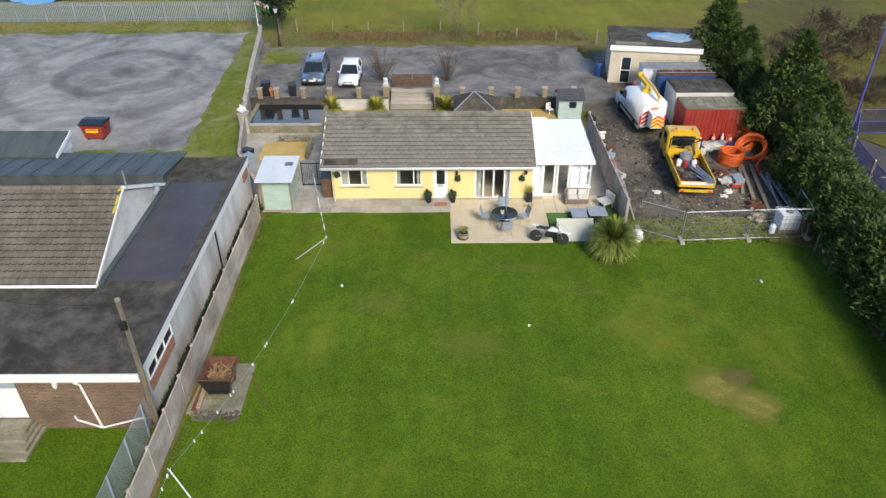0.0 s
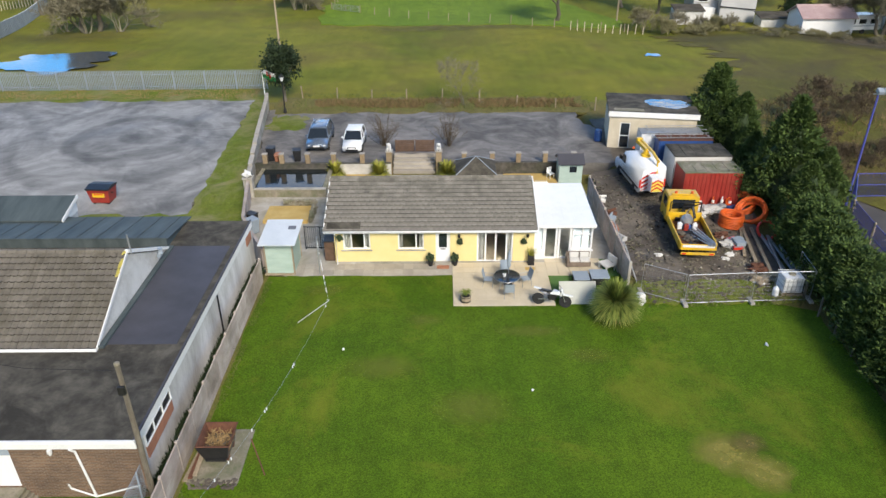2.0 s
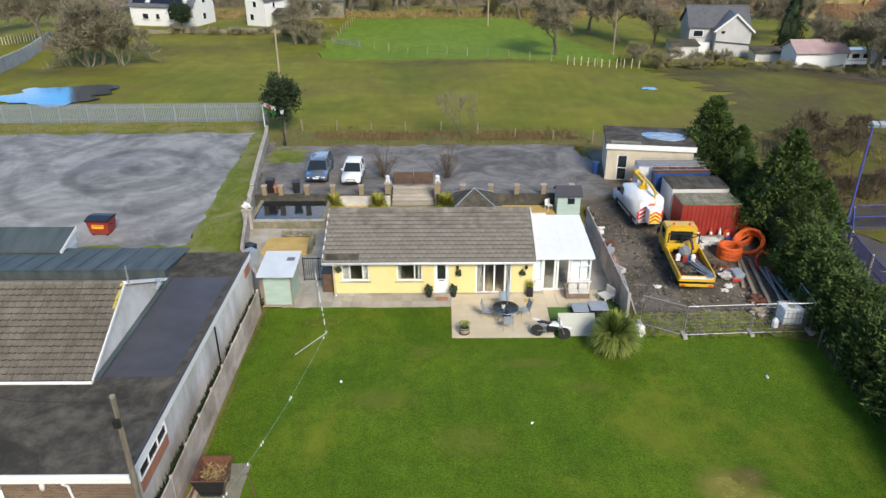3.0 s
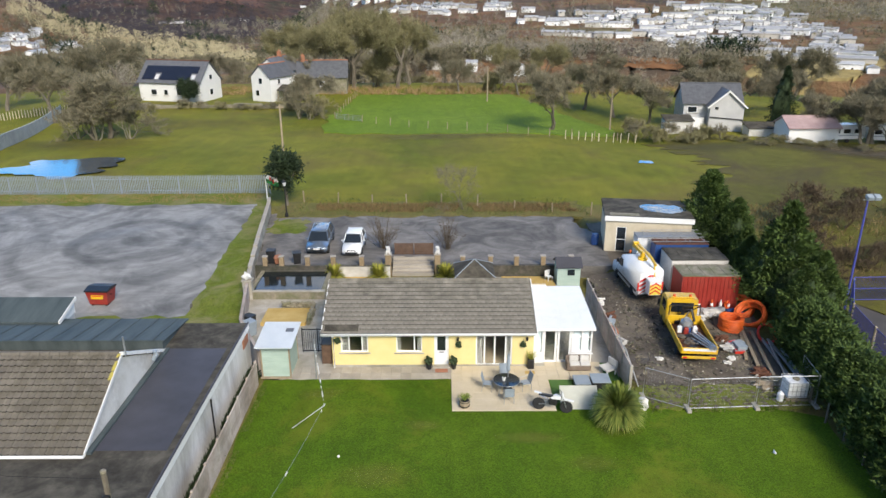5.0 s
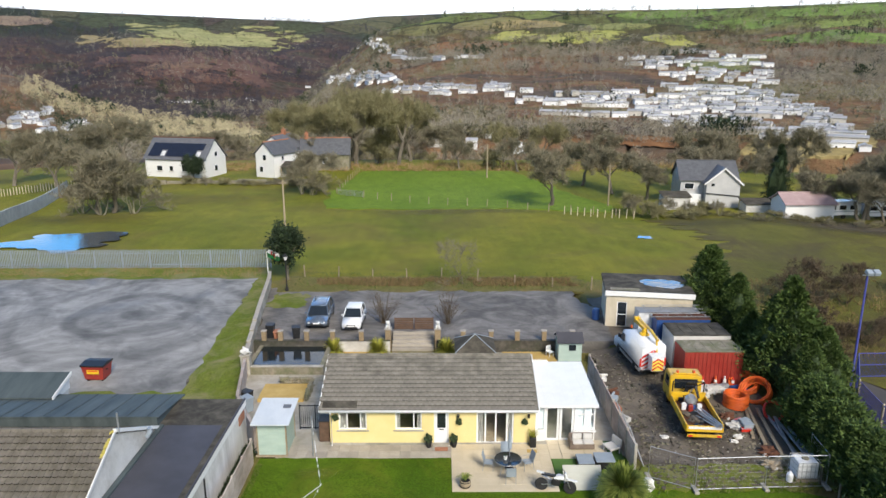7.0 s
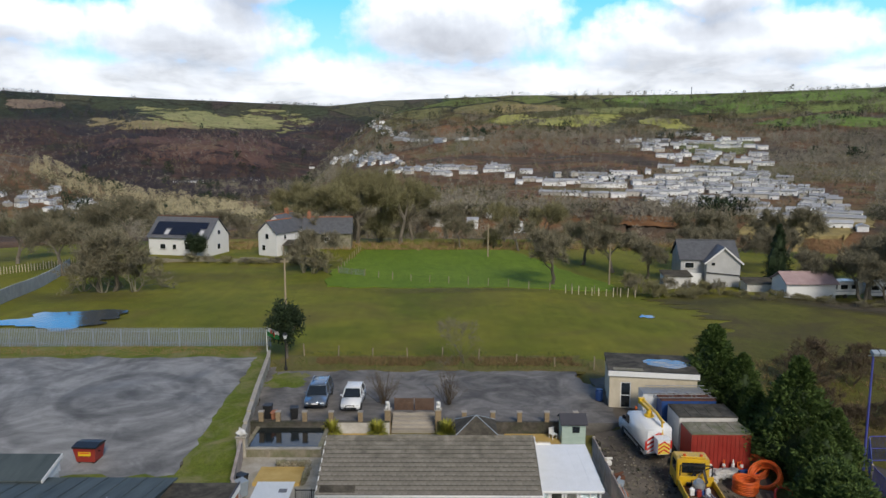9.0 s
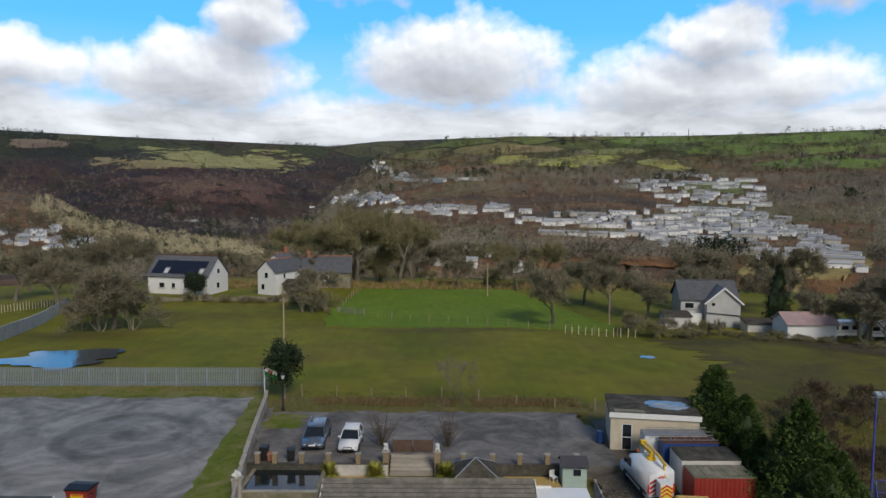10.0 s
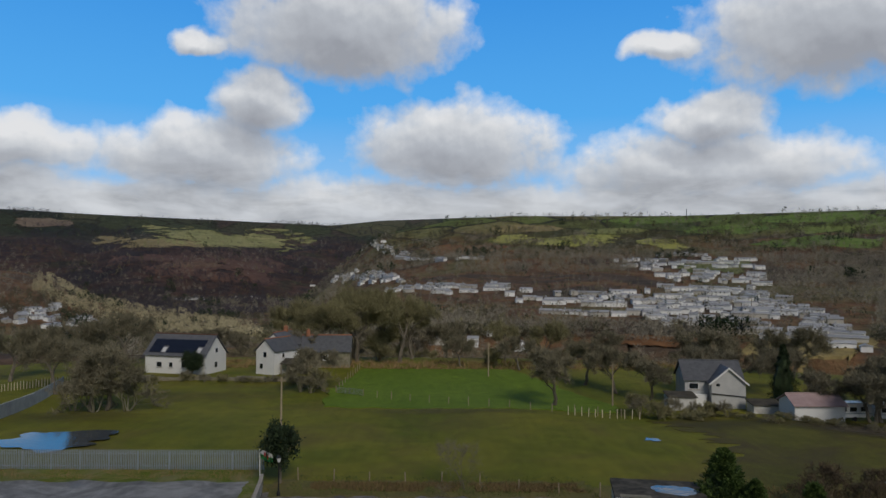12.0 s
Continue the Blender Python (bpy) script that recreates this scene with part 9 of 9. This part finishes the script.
far_wood("hill_thickets", "dark thickets between the terraces and the fields", 3400, 63, lambda a, r, x, y, z, nr: (a > -12) & (r > 430) & (r < 1500) & (bumps(x, y, 110, 95) > 0.25 + 0.3 * ss(60, 120, z)) & ~(in_town(a, r) & (nr.rand(len(a)) > 0.04)), "hedge_twig", (4.5, 8.5), 32, 0.85, 0.35)
# twig colour carries the cloud shade, with a bluish cast for distance haze
M["shaded_twig"] = leafy("shaded_twig", (0.032, 0.031, 0.042), (0.088, 0.076, 0.086), 0.95, 0.15, 0.01)
far_wood("dark_woods", "bare woods beyond the side valley, coloured dark for cloud shade", 10000, 47, lambda a, r, x, y, z, nr: ~((a > -23.5) & (a < -10) & (np.abs(np.degrees(np.arctan2(z - 21, r)) - 2.2) < 0.9)) & ((r > 1560) & (a < -2) | (a < -14) & (r > 950)) & (bumps(x, y, 420, 71) + 0.5 * bumps(x, y, 150, 72) > -0.1 + 0.6 * ss(110, 190, z)), "shaded_twig", (6, 10), 24, 0.8, 0.36)
far_wood("town_gardens", "small dark garden trees between the terraces", 520, 49, lambda a, r, x, y, z, nr: in_town(a, r), "evergreen", (2, 5), 22)
far_wood("town_shrubs", "small bare garden trees between the terraces", 500, 50, lambda a, r, x, y, z, nr: in_town(a, r), "twig_olive", (2, 5), 22)
# straw twigs made extra pale: the sun patch on the spur is in the colour
M["sunlit_twig"] = leafy("sunlit_straw_twig", (0.34, 0.30, 0.18), (0.60, 0.52, 0.33), 0.95, 0.2, 0.03)
far_wood("pale_willows", "straw-coloured trees over the low spur, paled as if sunlit", 3400, 45, lambda a, r, x, y, z, nr: (np.abs(np.degrees(np.arctan2(z - 21, r)) - np.interp(a, SPUR_AZ, SPUR_EL) + 0.7) < 0.8 + 0.3 * bumps(x, y, 90, 33)) & (a < -13.5) & (a > -30) & (r > 520) & (r < 1100), "sunlit_twig", (6, 11), 56, 0.7, 0.3)
far_wood("spur_woods", "dark bare trees below the low spur", 2600, 61, lambda a, r, x, y, z, nr: (a < -12) & (r > 430) & (r < 950) & (bumps(x, y, 120, 34) > -0.1), "hedge_twig", (5, 10), 36, 0.9, 0.35)
far_wood("slope_woods", "bare trees on the near valley slope", 1700, 46, lambda a, r, x, y, z, nr: (r < 440) & (y > 182) & (nr.rand(len(a)) < np.where(a < -9, 0.45, np.where(a > 8, 0.3, 1.0))) & (bumps(x, y, 60, 91) > -0.5), "grey_twig", (3.5, 7.5), 100, 0.75, 0.11, 190.0)
far_wood("slope_scrub", "olive scrub on the near valley slope", 500, 48, lambda a, r, x, y, z, nr: (r < 440) & (y > 182), "twig_olive", (3, 6), 150, 0.75, 0.1, 190.0)
def pasture(name, label, b0, b1, rise0, rise1, a, b, seed, n=30, r1=2600.0, lift=1.2):
    """A hedged field or bracken bank laid on the far hillside."""
    nr = np.random.RandomState(seed)
    m, t, p, link = nodes(name + str(seed))
    v = texco(t)
    c = ramp(t, noise_tex(t, v, 0.02, 6, 0.65, 0.5), [(0.32, a), (0.68, b)])
    link(mixc(t, 0.7, c, ramp(t, noise_tex(t, v, 0.12, 4, 0.7), [(0.3, grey(0.45)), (0.7, grey(1.25))]), "MULTIPLY"), p.inputs["Base Color"])
    uvm = t.nodes.new("ShaderNodeTexCoord")
    uvs = t.nodes.new("ShaderNodeSeparateXYZ")
    link(uvm.outputs["UV"], uvs.inputs[0])
    rim = calc(t, "MULTIPLY", calc(t, "MULTIPLY", uvs.outputs[0], calc(t, "SUBTRACT", 1.0, uvs.outputs[0])), calc(t, "MULTIPLY", uvs.outputs[1], calc(t, "SUBTRACT", 1.0, uvs.outputs[1])))
    link(ramp(t, calc(t, "ADD", calc(t, "MULTIPLY", calc(t, "SUBTRACT", rim, 0.075), 9.0), calc(t, "MULTIPLY", noise_tex(t, v, 0.011, 7, 0.68), 2.2)), [(0.6, grey(0)), (0.66, grey(1))]), p.inputs["Alpha"])
    p.inputs["Roughness"].default_value, p.inputs["Specular IOR Level"].default_value = 0.95, 0.1
    V = []
    ph = nr.rand(6) * 6.28
    for i in range(n + 1):
        f = i / n
        br = b0 + (b1 - b0) * f
        lens = min(1.0, 14 * f * (1 - f) + 0.05)
        mid, half = (rise0 + rise1) / 2, (rise1 - rise0) / 2
        wob = [0.14 * math.sin(f * 7 + q) + 0.08 * math.sin(f * 17 + 2 * q) for q in ph[:2]]
        p0 = on_slope(br, mid - half * lens * (1 + 1.4 * wob[0]), 380, r1)
        p1 = on_slope(br, mid + half * lens * (1 + 1.4 * wob[1]), 380, r1)
        for j in range(n + 1):
            f = j / n
            x, y = p0[0] + (p1[0] - p0[0]) * f, p0[1] + (p1[1] - p0[1]) * f
            V.append((x, y, float(height(x, y)) + lift))
    F = [(i * (n + 1) + j, i * (n + 1) + j + 1, (i + 1) * (n + 1) + j + 1, (i + 1) * (n + 1) + j)[::-1] for i in range(n) for j in range(n)]
    me = bpy.data.meshes.new(name)
    me.from_pydata(V, [], F)
    lay = me.uv_layers.new(name="plot")
    for lp_ in me.loops:
        lay.data[lp_.index].uv = (lp_.vertex_index // (n + 1) / n, lp_.vertex_index % (n + 1) / n)
    me.materials.append(m)
    return tagged(new(name, me), label, "hill pasture", kind="structure")


# lime and rust are brightened field colours, painting patches of sun on the hill
GREEN, SUNLIT_LIME, STRAW, RUST = ((0.12, 0.18, 0.038), (0.18, 0.245, 0.06)), ((0.29, 0.30, 0.075), (0.42, 0.39, 0.125)), ((0.24, 0.19, 0.08), (0.34, 0.27, 0.12)), ((0.18, 0.09, 0.042), (0.28, 0.145, 0.068))
FIELDS = [
    ("lime_pasture", 3.0, 14.5, 1.7, 2.7, SUNLIT_LIME), ("straw_bank", 3.5, 10.0, 2.8, 3.5, STRAW), ("lime_pasture", 10.5, 16.5, 2.7, 3.3, ((0.17, 0.19, 0.06), (0.26, 0.25, 0.09))), ("rust_bracken", -2.5, 6.5, 1.0, 2.1, RUST), ("lime_pasture", 15.0, 20.0, 1.4, 2.3, SUNLIT_LIME),
    ("green_pasture", 23.0, 33.5, 1.5, 2.4, GREEN), ("green_pasture", 18.5, 26.0, 2.5, 3.3, GREEN), ("lime_pasture", 25.5, 33.5, 2.5, 3.3, ((0.16, 0.205, 0.05), (0.22, 0.255, 0.075))), ("green_pasture", 22.0, 33.5, 3.35, 4.0, GREEN), ("green_pasture", 12.0, 21.5, 3.4, 3.95, GREEN),
    ("straw_bank", 22.5, 34.0, -9.2, -4.9, STRAW), ("rust_bracken", 8.0, 21.0, -7.6, -5.2, RUST), ("rust_bracken", -3.0, 1.0, -4.4, -3.0, RUST), ("green_pasture", 17.5, 24.5, -0.6, 0.6, ((0.13, 0.15, 0.05), (0.20, 0.20, 0.085))),
]
for k, (nm, b0, b1, e0, e1, pal) in enumerate(FIELDS):
    pasture(nm, "hill field across the valley between dark hedges" if "pasture" in nm else "bank of dead bracken and grass across the valley", b0, b1, e0, e1, *pal, 300 + k, 30, 2600.0, 0.6)
SIDE_FIELDS = [
    # the first plot is a sunlit area of the slope, given as pale colour
    ("lime_pasture", -23.8, -10.0, 1.3, 3.0, ((0.20, 0.20, 0.07), (0.35, 0.31, 0.13))), ("straw_bank", -26.5, -17.0, 1.3, 2.1, ((0.22, 0.17, 0.08), (0.32, 0.25, 0.12))), ("straw_bank", -31.5, -27.5, 2.6, 3.3, ((0.16, 0.115, 0.085), (0.24, 0.18, 0.12))),
    ("purple_bracken", -26.5, -11.0, -1.4, 1.2, ((0.085, 0.052, 0.046), (0.15, 0.085, 0.06))), ("purple_bracken", -23.0, -16.0, -0.2, 0.4, ((0.13, 0.085, 0.06), (0.19, 0.12, 0.075))), ("green_pasture", -34.0, -29.5, -5.6, -4.9, GREEN),
]
for k, (nm, b0, b1, e0, e1, pal) in enumerate(SIDE_FIELDS):
    pasture(nm, "hill field on the far side of the valley" if "pasture" in nm else "dark heather and bracken slope beyond the side valley", b0, b1, e0, e1, *pal, 330 + k, 30, 2620.0, 1.5)
mast = thing("radio_mast", "slim lattice mast on the hill crest", "mast")
mx_, my_ = 1440 * math.sin(radians(19.0)), 1440 * math.cos(radians(19.0))
mz_ = float(height(mx_, my_))
part("mast", tube(bmesh.new(), [(mx_, my_, mz_ - 2), (mx_, my_, mz_ + 22)], [0.9, 0.5], 4), "iron", mast)


# ---- cumulus over the hills: a far curved backdrop, clear between the clouds ----
CLOUDS = [(-8.0, 18.4, 11.5, 6.0), (1.0, 9.4, 9.6, 5.0), (-18.7, 8.2, 9.0, 4.2), (-31.5, 7.9, 6.4, 3.0), (20.5, 7.3, 13.0, 3.9), (30.0, 16.6, 12.5, 6.4), (20.8, 11.2, 5.4, 2.4), (17.2, 16.6, 3.6, 1.5), (-14.8, 12.6, 4.2, 3.0), (-19.0, 17.0, 2.4, 1.4), (0, 27, 30, 3.5)]


def cloud_group():
    g = bpy.data.node_groups.new("cloud_field", "ShaderNodeTree")
    g.interface.new_socket("Vector", in_out="INPUT", socket_type="NodeSocketVector")
    g.interface.new_socket("Field", in_out="OUTPUT", socket_type="NodeSocketFloat")
    g.interface.new_socket("Soft", in_out="OUTPUT", socket_type="NodeSocketFloat")
    i, o = g.nodes.new("NodeGroupInput"), g.nodes.new("NodeGroupOutput")
    warp = g.nodes.new("ShaderNodeTexNoise")
    warp.inputs["Scale"].default_value, warp.inputs["Detail"].default_value = 0.22, 5
    g.links.new(i.outputs[0], warp.inputs["Vector"])
    sub = g.nodes.new("ShaderNodeVectorMath")
    sub.operation = "SUBTRACT"
    g.links.new(warp.outputs["Color"], sub.inputs[0])
    sub.inputs[1].default_value = (0.5, 0.5, 0.5)
    sc = g.nodes.new("ShaderNodeVectorMath")
    sc.operation = "MULTIPLY_ADD"
    g.links.new(sub.outputs[0], sc.inputs[0])
    sc.inputs[1].default_value = (3.6, 3.0, 0)
    g.links.new(i.outputs[0], sc.inputs[2])
    sep = g.nodes.new("ShaderNodeSeparateXYZ")
    g.links.new(sc.outputs[0], sep.inputs[0])
    total = None
    for cx, cy, rx, ry in CLOUDS:
        dx = calc(g, "MULTIPLY", calc(g, "SUBTRACT", sep.outputs[0], cx), 1 / rx)
        dy = calc(g, "SUBTRACT", sep.outputs[1], cy)
        dy = calc(g, "MAXIMUM", calc(g, "MULTIPLY", dy, 1 / ry), calc(g, "MULTIPLY", dy, -1.45 / ry))
        f = calc(g, "SUBTRACT", 1.0, calc(g, "SQRT", calc(g, "ADD", calc(g, "MULTIPLY", dx, dx), calc(g, "MULTIPLY", dy, dy))))
        total = f if total is None else calc(g, "SMOOTH_MAX", total, f, 0.12)
    low = calc(g, "MULTIPLY", calc(g, "SUBTRACT", 7.4, sep.outputs[1]), 0.26)
    total = calc(g, "SMOOTH_MAX", total, low, 0.15)
    n = g.nodes.new("ShaderNodeTexNoise")
    n.inputs["Scale"].default_value, n.inputs["Detail"].default_value, n.inputs["Roughness"].default_value = 0.4, 7, 0.52
    g.links.new(i.outputs[0], n.inputs["Vector"])
    puff = calc(g, "SUBTRACT", n.outputs["Fac"], 0.5)
    g.links.new(calc(g, "ADD", total, calc(g, "MULTIPLY", puff, 0.8)), o.inputs[0])
    g.links.new(calc(g, "ADD", total, calc(g, "MULTIPLY", puff, 0.3)), o.inputs[1])
    return g


def cloud_sheet():
    g = cloud_group()
    m = bpy.data.materials.new("cumulus")
    m.use_nodes = True
    t = m.node_tree
    t.nodes.remove(t.nodes["Principled BSDF"])
    uv = t.nodes.new("ShaderNodeTexCoord")
    fields, soft = [], []
    for off in ((0, 0, 0), (0.5, 2.3, 0), (0.25, 0.5, 0)):
        add = t.nodes.new("ShaderNodeVectorMath")
        add.inputs[1].default_value = off
        t.links.new(uv.outputs["UV"], add.inputs[0])
        q = t.nodes.new("ShaderNodeGroup")
        q.node_tree = g
        t.links.new(add.outputs[0], q.inputs[0])
        fields.append(q.outputs[0])
        soft.append(q.outputs[1])
    alpha = ramp(t, fields[0], [(0.0, grey(0)), (0.1, grey(0.3)), (0.3, grey(0.92)), (0.5, grey(1))])
    # the more cloud lies above a spot, the greyer it is; small puffs catch the light on their upper side
    thick = calc(t, "ADD", calc(t, "MULTIPLY", soft[1], 0.8), calc(t, "MULTIPLY", calc(t, "SUBTRACT", fields[2], fields[0]), 0.75))
    cloud = ramp(t, calc(t, "ADD", calc(t, "MULTIPLY", thick, 0.6), 0.2), [(0.06, (0.80, 0.81, 0.83)), (0.18, (0.66, 0.685, 0.72)), (0.36, (0.48, 0.51, 0.56)), (0.66, (0.33, 0.35, 0.395))])
    sp = t.nodes.new("ShaderNodeSeparateXYZ")
    t.links.new(uv.outputs["UV"], sp.inputs[0])
    # streaky grey layers low over the hills
    mpl = t.nodes.new("ShaderNodeMapping")
    mpl.inputs["Scale"].default_value = (0.16, 0.55, 1)
    t.links.new(uv.outputs["UV"], mpl.inputs[0])
    layers = ramp(t, noise_tex(t, mpl.outputs[0], 1.0, 5, 0.6, 0.3), [(0.36, grey(0.55)), (0.6, grey(1.0))])
    low_sky = ramp(t, calc(t, "MULTIPLY", sp.outputs[1], 1 / 30), [(0.16, grey(0.6)), (0.30, grey(0))])
    cloud = mixc(t, low_sky, cloud, mixc(t, 1.0, (0.64, 0.67, 0.71), layers, "MULTIPLY"))
    blue = ramp(t, calc(t, "MULTIPLY", sp.outputs[1], 1 / 30), [(0.1, (0.38, 0.63, 0.92)), (0.4, (0.095, 0.42, 0.90)), (0.75, (0.045, 0.29, 0.78))])
    em = t.nodes.new("ShaderNodeEmission")
    em.inputs["Strength"].default_value = CLOUD_GLOW
    t.links.new(mixc(t, alpha, blue, cloud), em.inputs[0])
    t.links.new(em.outputs[0], t.nodes["Material Output"].inputs[0])
    R, na, ne = 4700.0, 96, 30
    V, F, UV = [], [], []
    for j in range(ne + 1):
        for k in range(na + 1):
            a, e = -60 + 120 * k / na, -1 + 34 * j / ne
            V.append((R * math.cos(radians(e)) * math.sin(radians(a)), R * math.cos(radians(e)) * math.cos(radians(a)), EYE[2] + R * math.sin(radians(e))))
            UV.append((a, e))
    n = na + 1
    F = [(j * n + k, (j + 1) * n + k, (j + 1) * n + k + 1, j * n + k + 1) for j in range(ne) for k in range(na)]
    me = bpy.data.meshes.new("cloud_backdrop")
    me.from_pydata(V, [], F)
    lay = me.uv_layers.new(name="sky")
    for lp_ in me.loops:
        lay.data[lp_.index].uv = UV[lp_.vertex_index]
    me.materials.append(m)
    tagged(new("cloud_backdrop", me), "bright cumulus clouds over the far hills", "clouds", kind="structure")


CLOUD_GLOW = 2.05
cloud_sheet()


# ---- small pieces: roof tiles, slabs ----
def shared(name, me, parent, m, material=None):
    ob = new(name, me)
    ob.parent = parent
    ob.matrix_basis = m
    return ob


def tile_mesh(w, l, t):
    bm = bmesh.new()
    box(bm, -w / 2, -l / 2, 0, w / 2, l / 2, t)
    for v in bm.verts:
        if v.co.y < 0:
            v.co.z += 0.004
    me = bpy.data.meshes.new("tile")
    # the down-slope face takes the dark colour standing in for the shadow line
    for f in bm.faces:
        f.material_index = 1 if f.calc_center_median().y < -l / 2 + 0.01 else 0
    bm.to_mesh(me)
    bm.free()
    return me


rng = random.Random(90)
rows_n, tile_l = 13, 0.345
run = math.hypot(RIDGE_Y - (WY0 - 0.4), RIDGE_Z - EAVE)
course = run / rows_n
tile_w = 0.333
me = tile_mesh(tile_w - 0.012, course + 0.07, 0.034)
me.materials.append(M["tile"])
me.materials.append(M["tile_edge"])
cols = int((RX1 - RX0) / tile_w)
rest = []
made = 0
for j in range(rows_n):
    for k in range(cols + 1):
        x = RX0 + tile_w * (k + (0.5 if j % 2 else 0.0)) + 0.12
        if x > RX1 - tile_w / 2 + 0.06:
            continue
        f = (j + 0.5) * course
        y, z = WY0 - 0.42 + f * math.cos(slope), EAVE + f * math.sin(slope) + 0.02
        m = pose(x, y, z, math.degrees(slope) - 5.5 + rng.uniform(-0.5, 0.5), rng.uniform(-0.6, 0.6), rng.uniform(-0.5, 0.5))
        if made < 300 and j < 9:
            shared("tile", me, roof, m)
            made += 1
        else:
            rest.append(m)
bm = bmesh.new()
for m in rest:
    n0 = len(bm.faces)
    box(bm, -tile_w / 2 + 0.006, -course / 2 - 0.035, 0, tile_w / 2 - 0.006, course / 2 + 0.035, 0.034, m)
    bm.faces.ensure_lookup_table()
    # lowest face again painted as course shadow
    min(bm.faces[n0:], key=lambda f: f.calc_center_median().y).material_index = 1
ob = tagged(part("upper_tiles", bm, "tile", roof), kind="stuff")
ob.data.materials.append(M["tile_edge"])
for k in range(27):
    xx = RX0 + 0.05 + k * (RX1 - RX0 - 0.1) / 27
    part("ridge_tile", tube(bmesh.new(), [(xx + 0.01, RIDGE_Y, RIDGE_Z + 0.0 + rng.uniform(-0.01, 0.01)), (xx + 0.44, RIDGE_Y, RIDGE_Z + 0.012)], 0.12, 8), "tile", roof)
part("lead_patch", prism([(WY0 - 0.32, EAVE + 0.105), (WY0 + 0.12, EAVE + 0.105 + 0.44 * math.tan(slope)), (WY0 + 0.12, EAVE + 0.125 + 0.44 * math.tan(slope)), (WY0 - 0.32, EAVE + 0.125)], RX0 + 0.15, RX0 + 2.1), "felt", roof, "dark patched course of tiles")

# ribbed tiles on the hall
bm = bmesh.new()
srun = math.hypot(TYR - TY0 + 0.1, TZR - TZ0 + 0.05)
sang = math.atan2(TZR - TZ0 + 0.05, TYR - TY0 + 0.1)
nr_, cw = 15, 0.30
cs = srun / nr_
verts, faces, pz_lip = [], [], -0.07
for j in range(nr_):
    for k in range(int((TX - 0.1 + 26) / cw)):
        x = TX - 0.12 - (k + 0.5) * cw
        f = (j + 0.5) * cs
        y, z = TY0 - 0.1 + f * math.cos(sang), TZ0 - 0.04 + f * math.sin(sang)
        m = pose(x + rng.uniform(-0.008, 0.008), y, z + 0.065, math.degrees(sang) - 10.5 + rng.uniform(-0.7, 0.7), rng.uniform(-0.8, 0.8), 0)
        o = len(verts)
        for px_, pz in ((-0.147, 0.0), (-0.09, 0.06), (-0.02, 0.0), (0.147, 0.0)):
            for py in (-cs / 2 - 0.05, cs / 2 + 0.02):
                verts.append(tuple(m @ Vector((px_, py, pz))))
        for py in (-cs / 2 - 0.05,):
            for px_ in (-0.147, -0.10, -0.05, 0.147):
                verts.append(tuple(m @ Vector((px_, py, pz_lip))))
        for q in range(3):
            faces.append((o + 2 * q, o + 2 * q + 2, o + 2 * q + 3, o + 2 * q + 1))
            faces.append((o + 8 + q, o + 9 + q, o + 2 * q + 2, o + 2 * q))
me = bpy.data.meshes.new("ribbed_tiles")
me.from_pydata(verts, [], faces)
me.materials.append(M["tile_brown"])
# lip faces coloured dark to draw the shade between courses
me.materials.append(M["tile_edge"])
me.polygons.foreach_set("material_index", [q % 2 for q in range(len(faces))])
ob = new("ribbed_tiles", me)
ob.parent = troof
ob["kind"] = "stuff"
bm = bmesh.new()
for k in range(26):
    xx = TX - 0.1 - (k + 1) * 0.45
    tube(bm, [(xx, TYR, TZR + 0.02), (xx + 0.43, TYR, TZR + 0.035)], 0.13, 6)
part("ridge_capping", bm, "tile_brown", troof, "mortared ridge with yellow lichen")
M["lichen"] = stuff("yellow_lichen", (0.45, 0.38, 0.08), (0.6, 0.5, 0.12), 6, 0.95, 0.4, 40)
for k in range(14):
    f = rng.random()
    bm = blob(bmesh.new(), (TX - 0.1, TYR - 0.1 - f * 1.2, TZR + 0.06 - f * 1.2 * math.tan(sang)), (0.08, 0.14, 0.04), rng, 0.5, 1)
    part("lichen", bm, "lichen", troof)

# concrete path slabs before the house, and the sandstone patio
terr = bpy.data.objects["terrace"]
for j in range(2):
    for k in range(16):
        w = 0.58
        x0 = -8.7 + k * w
        part("slab", bx(x0 + 0.006, 35.12 + j * 0.69, -0.02, x0 + w - 0.006, 35.80 + j * 0.69 - 0.01, 0.03 + rng.uniform(-0.006, 0.006), 0.006), "slab", terr)
bed = bpy.data.objects["patio_bed"]
for j in range(8):
    for k in range(9):
        w, l = 0.61, 0.58
        x0, y0 = 0.56 + k * w, 31.88 + j * l
        if y0 + l > 36.55 or x0 + w > 6.08:
            continue
        part("slab", bx(x0 + 0.003, y0 + 0.003, 0.0, x0 + w - 0.003, y0 + l - 0.003, 0.05 + rng.uniform(-0.004, 0.004), 0.006), "sand_slab", bed)
for j in range(4):
    for k in range(5):
        w, l = 0.66, 0.5
        part("slab", bx(6.06 + k * w, 35.0 + j * l, -0.02, 6.05 + (k + 1) * w - 0.012, 35.0 + (j + 1) * l - 0.012, 0.035 + rng.uniform(-0.004, 0.004), 0.006), "sand_slab", bed)
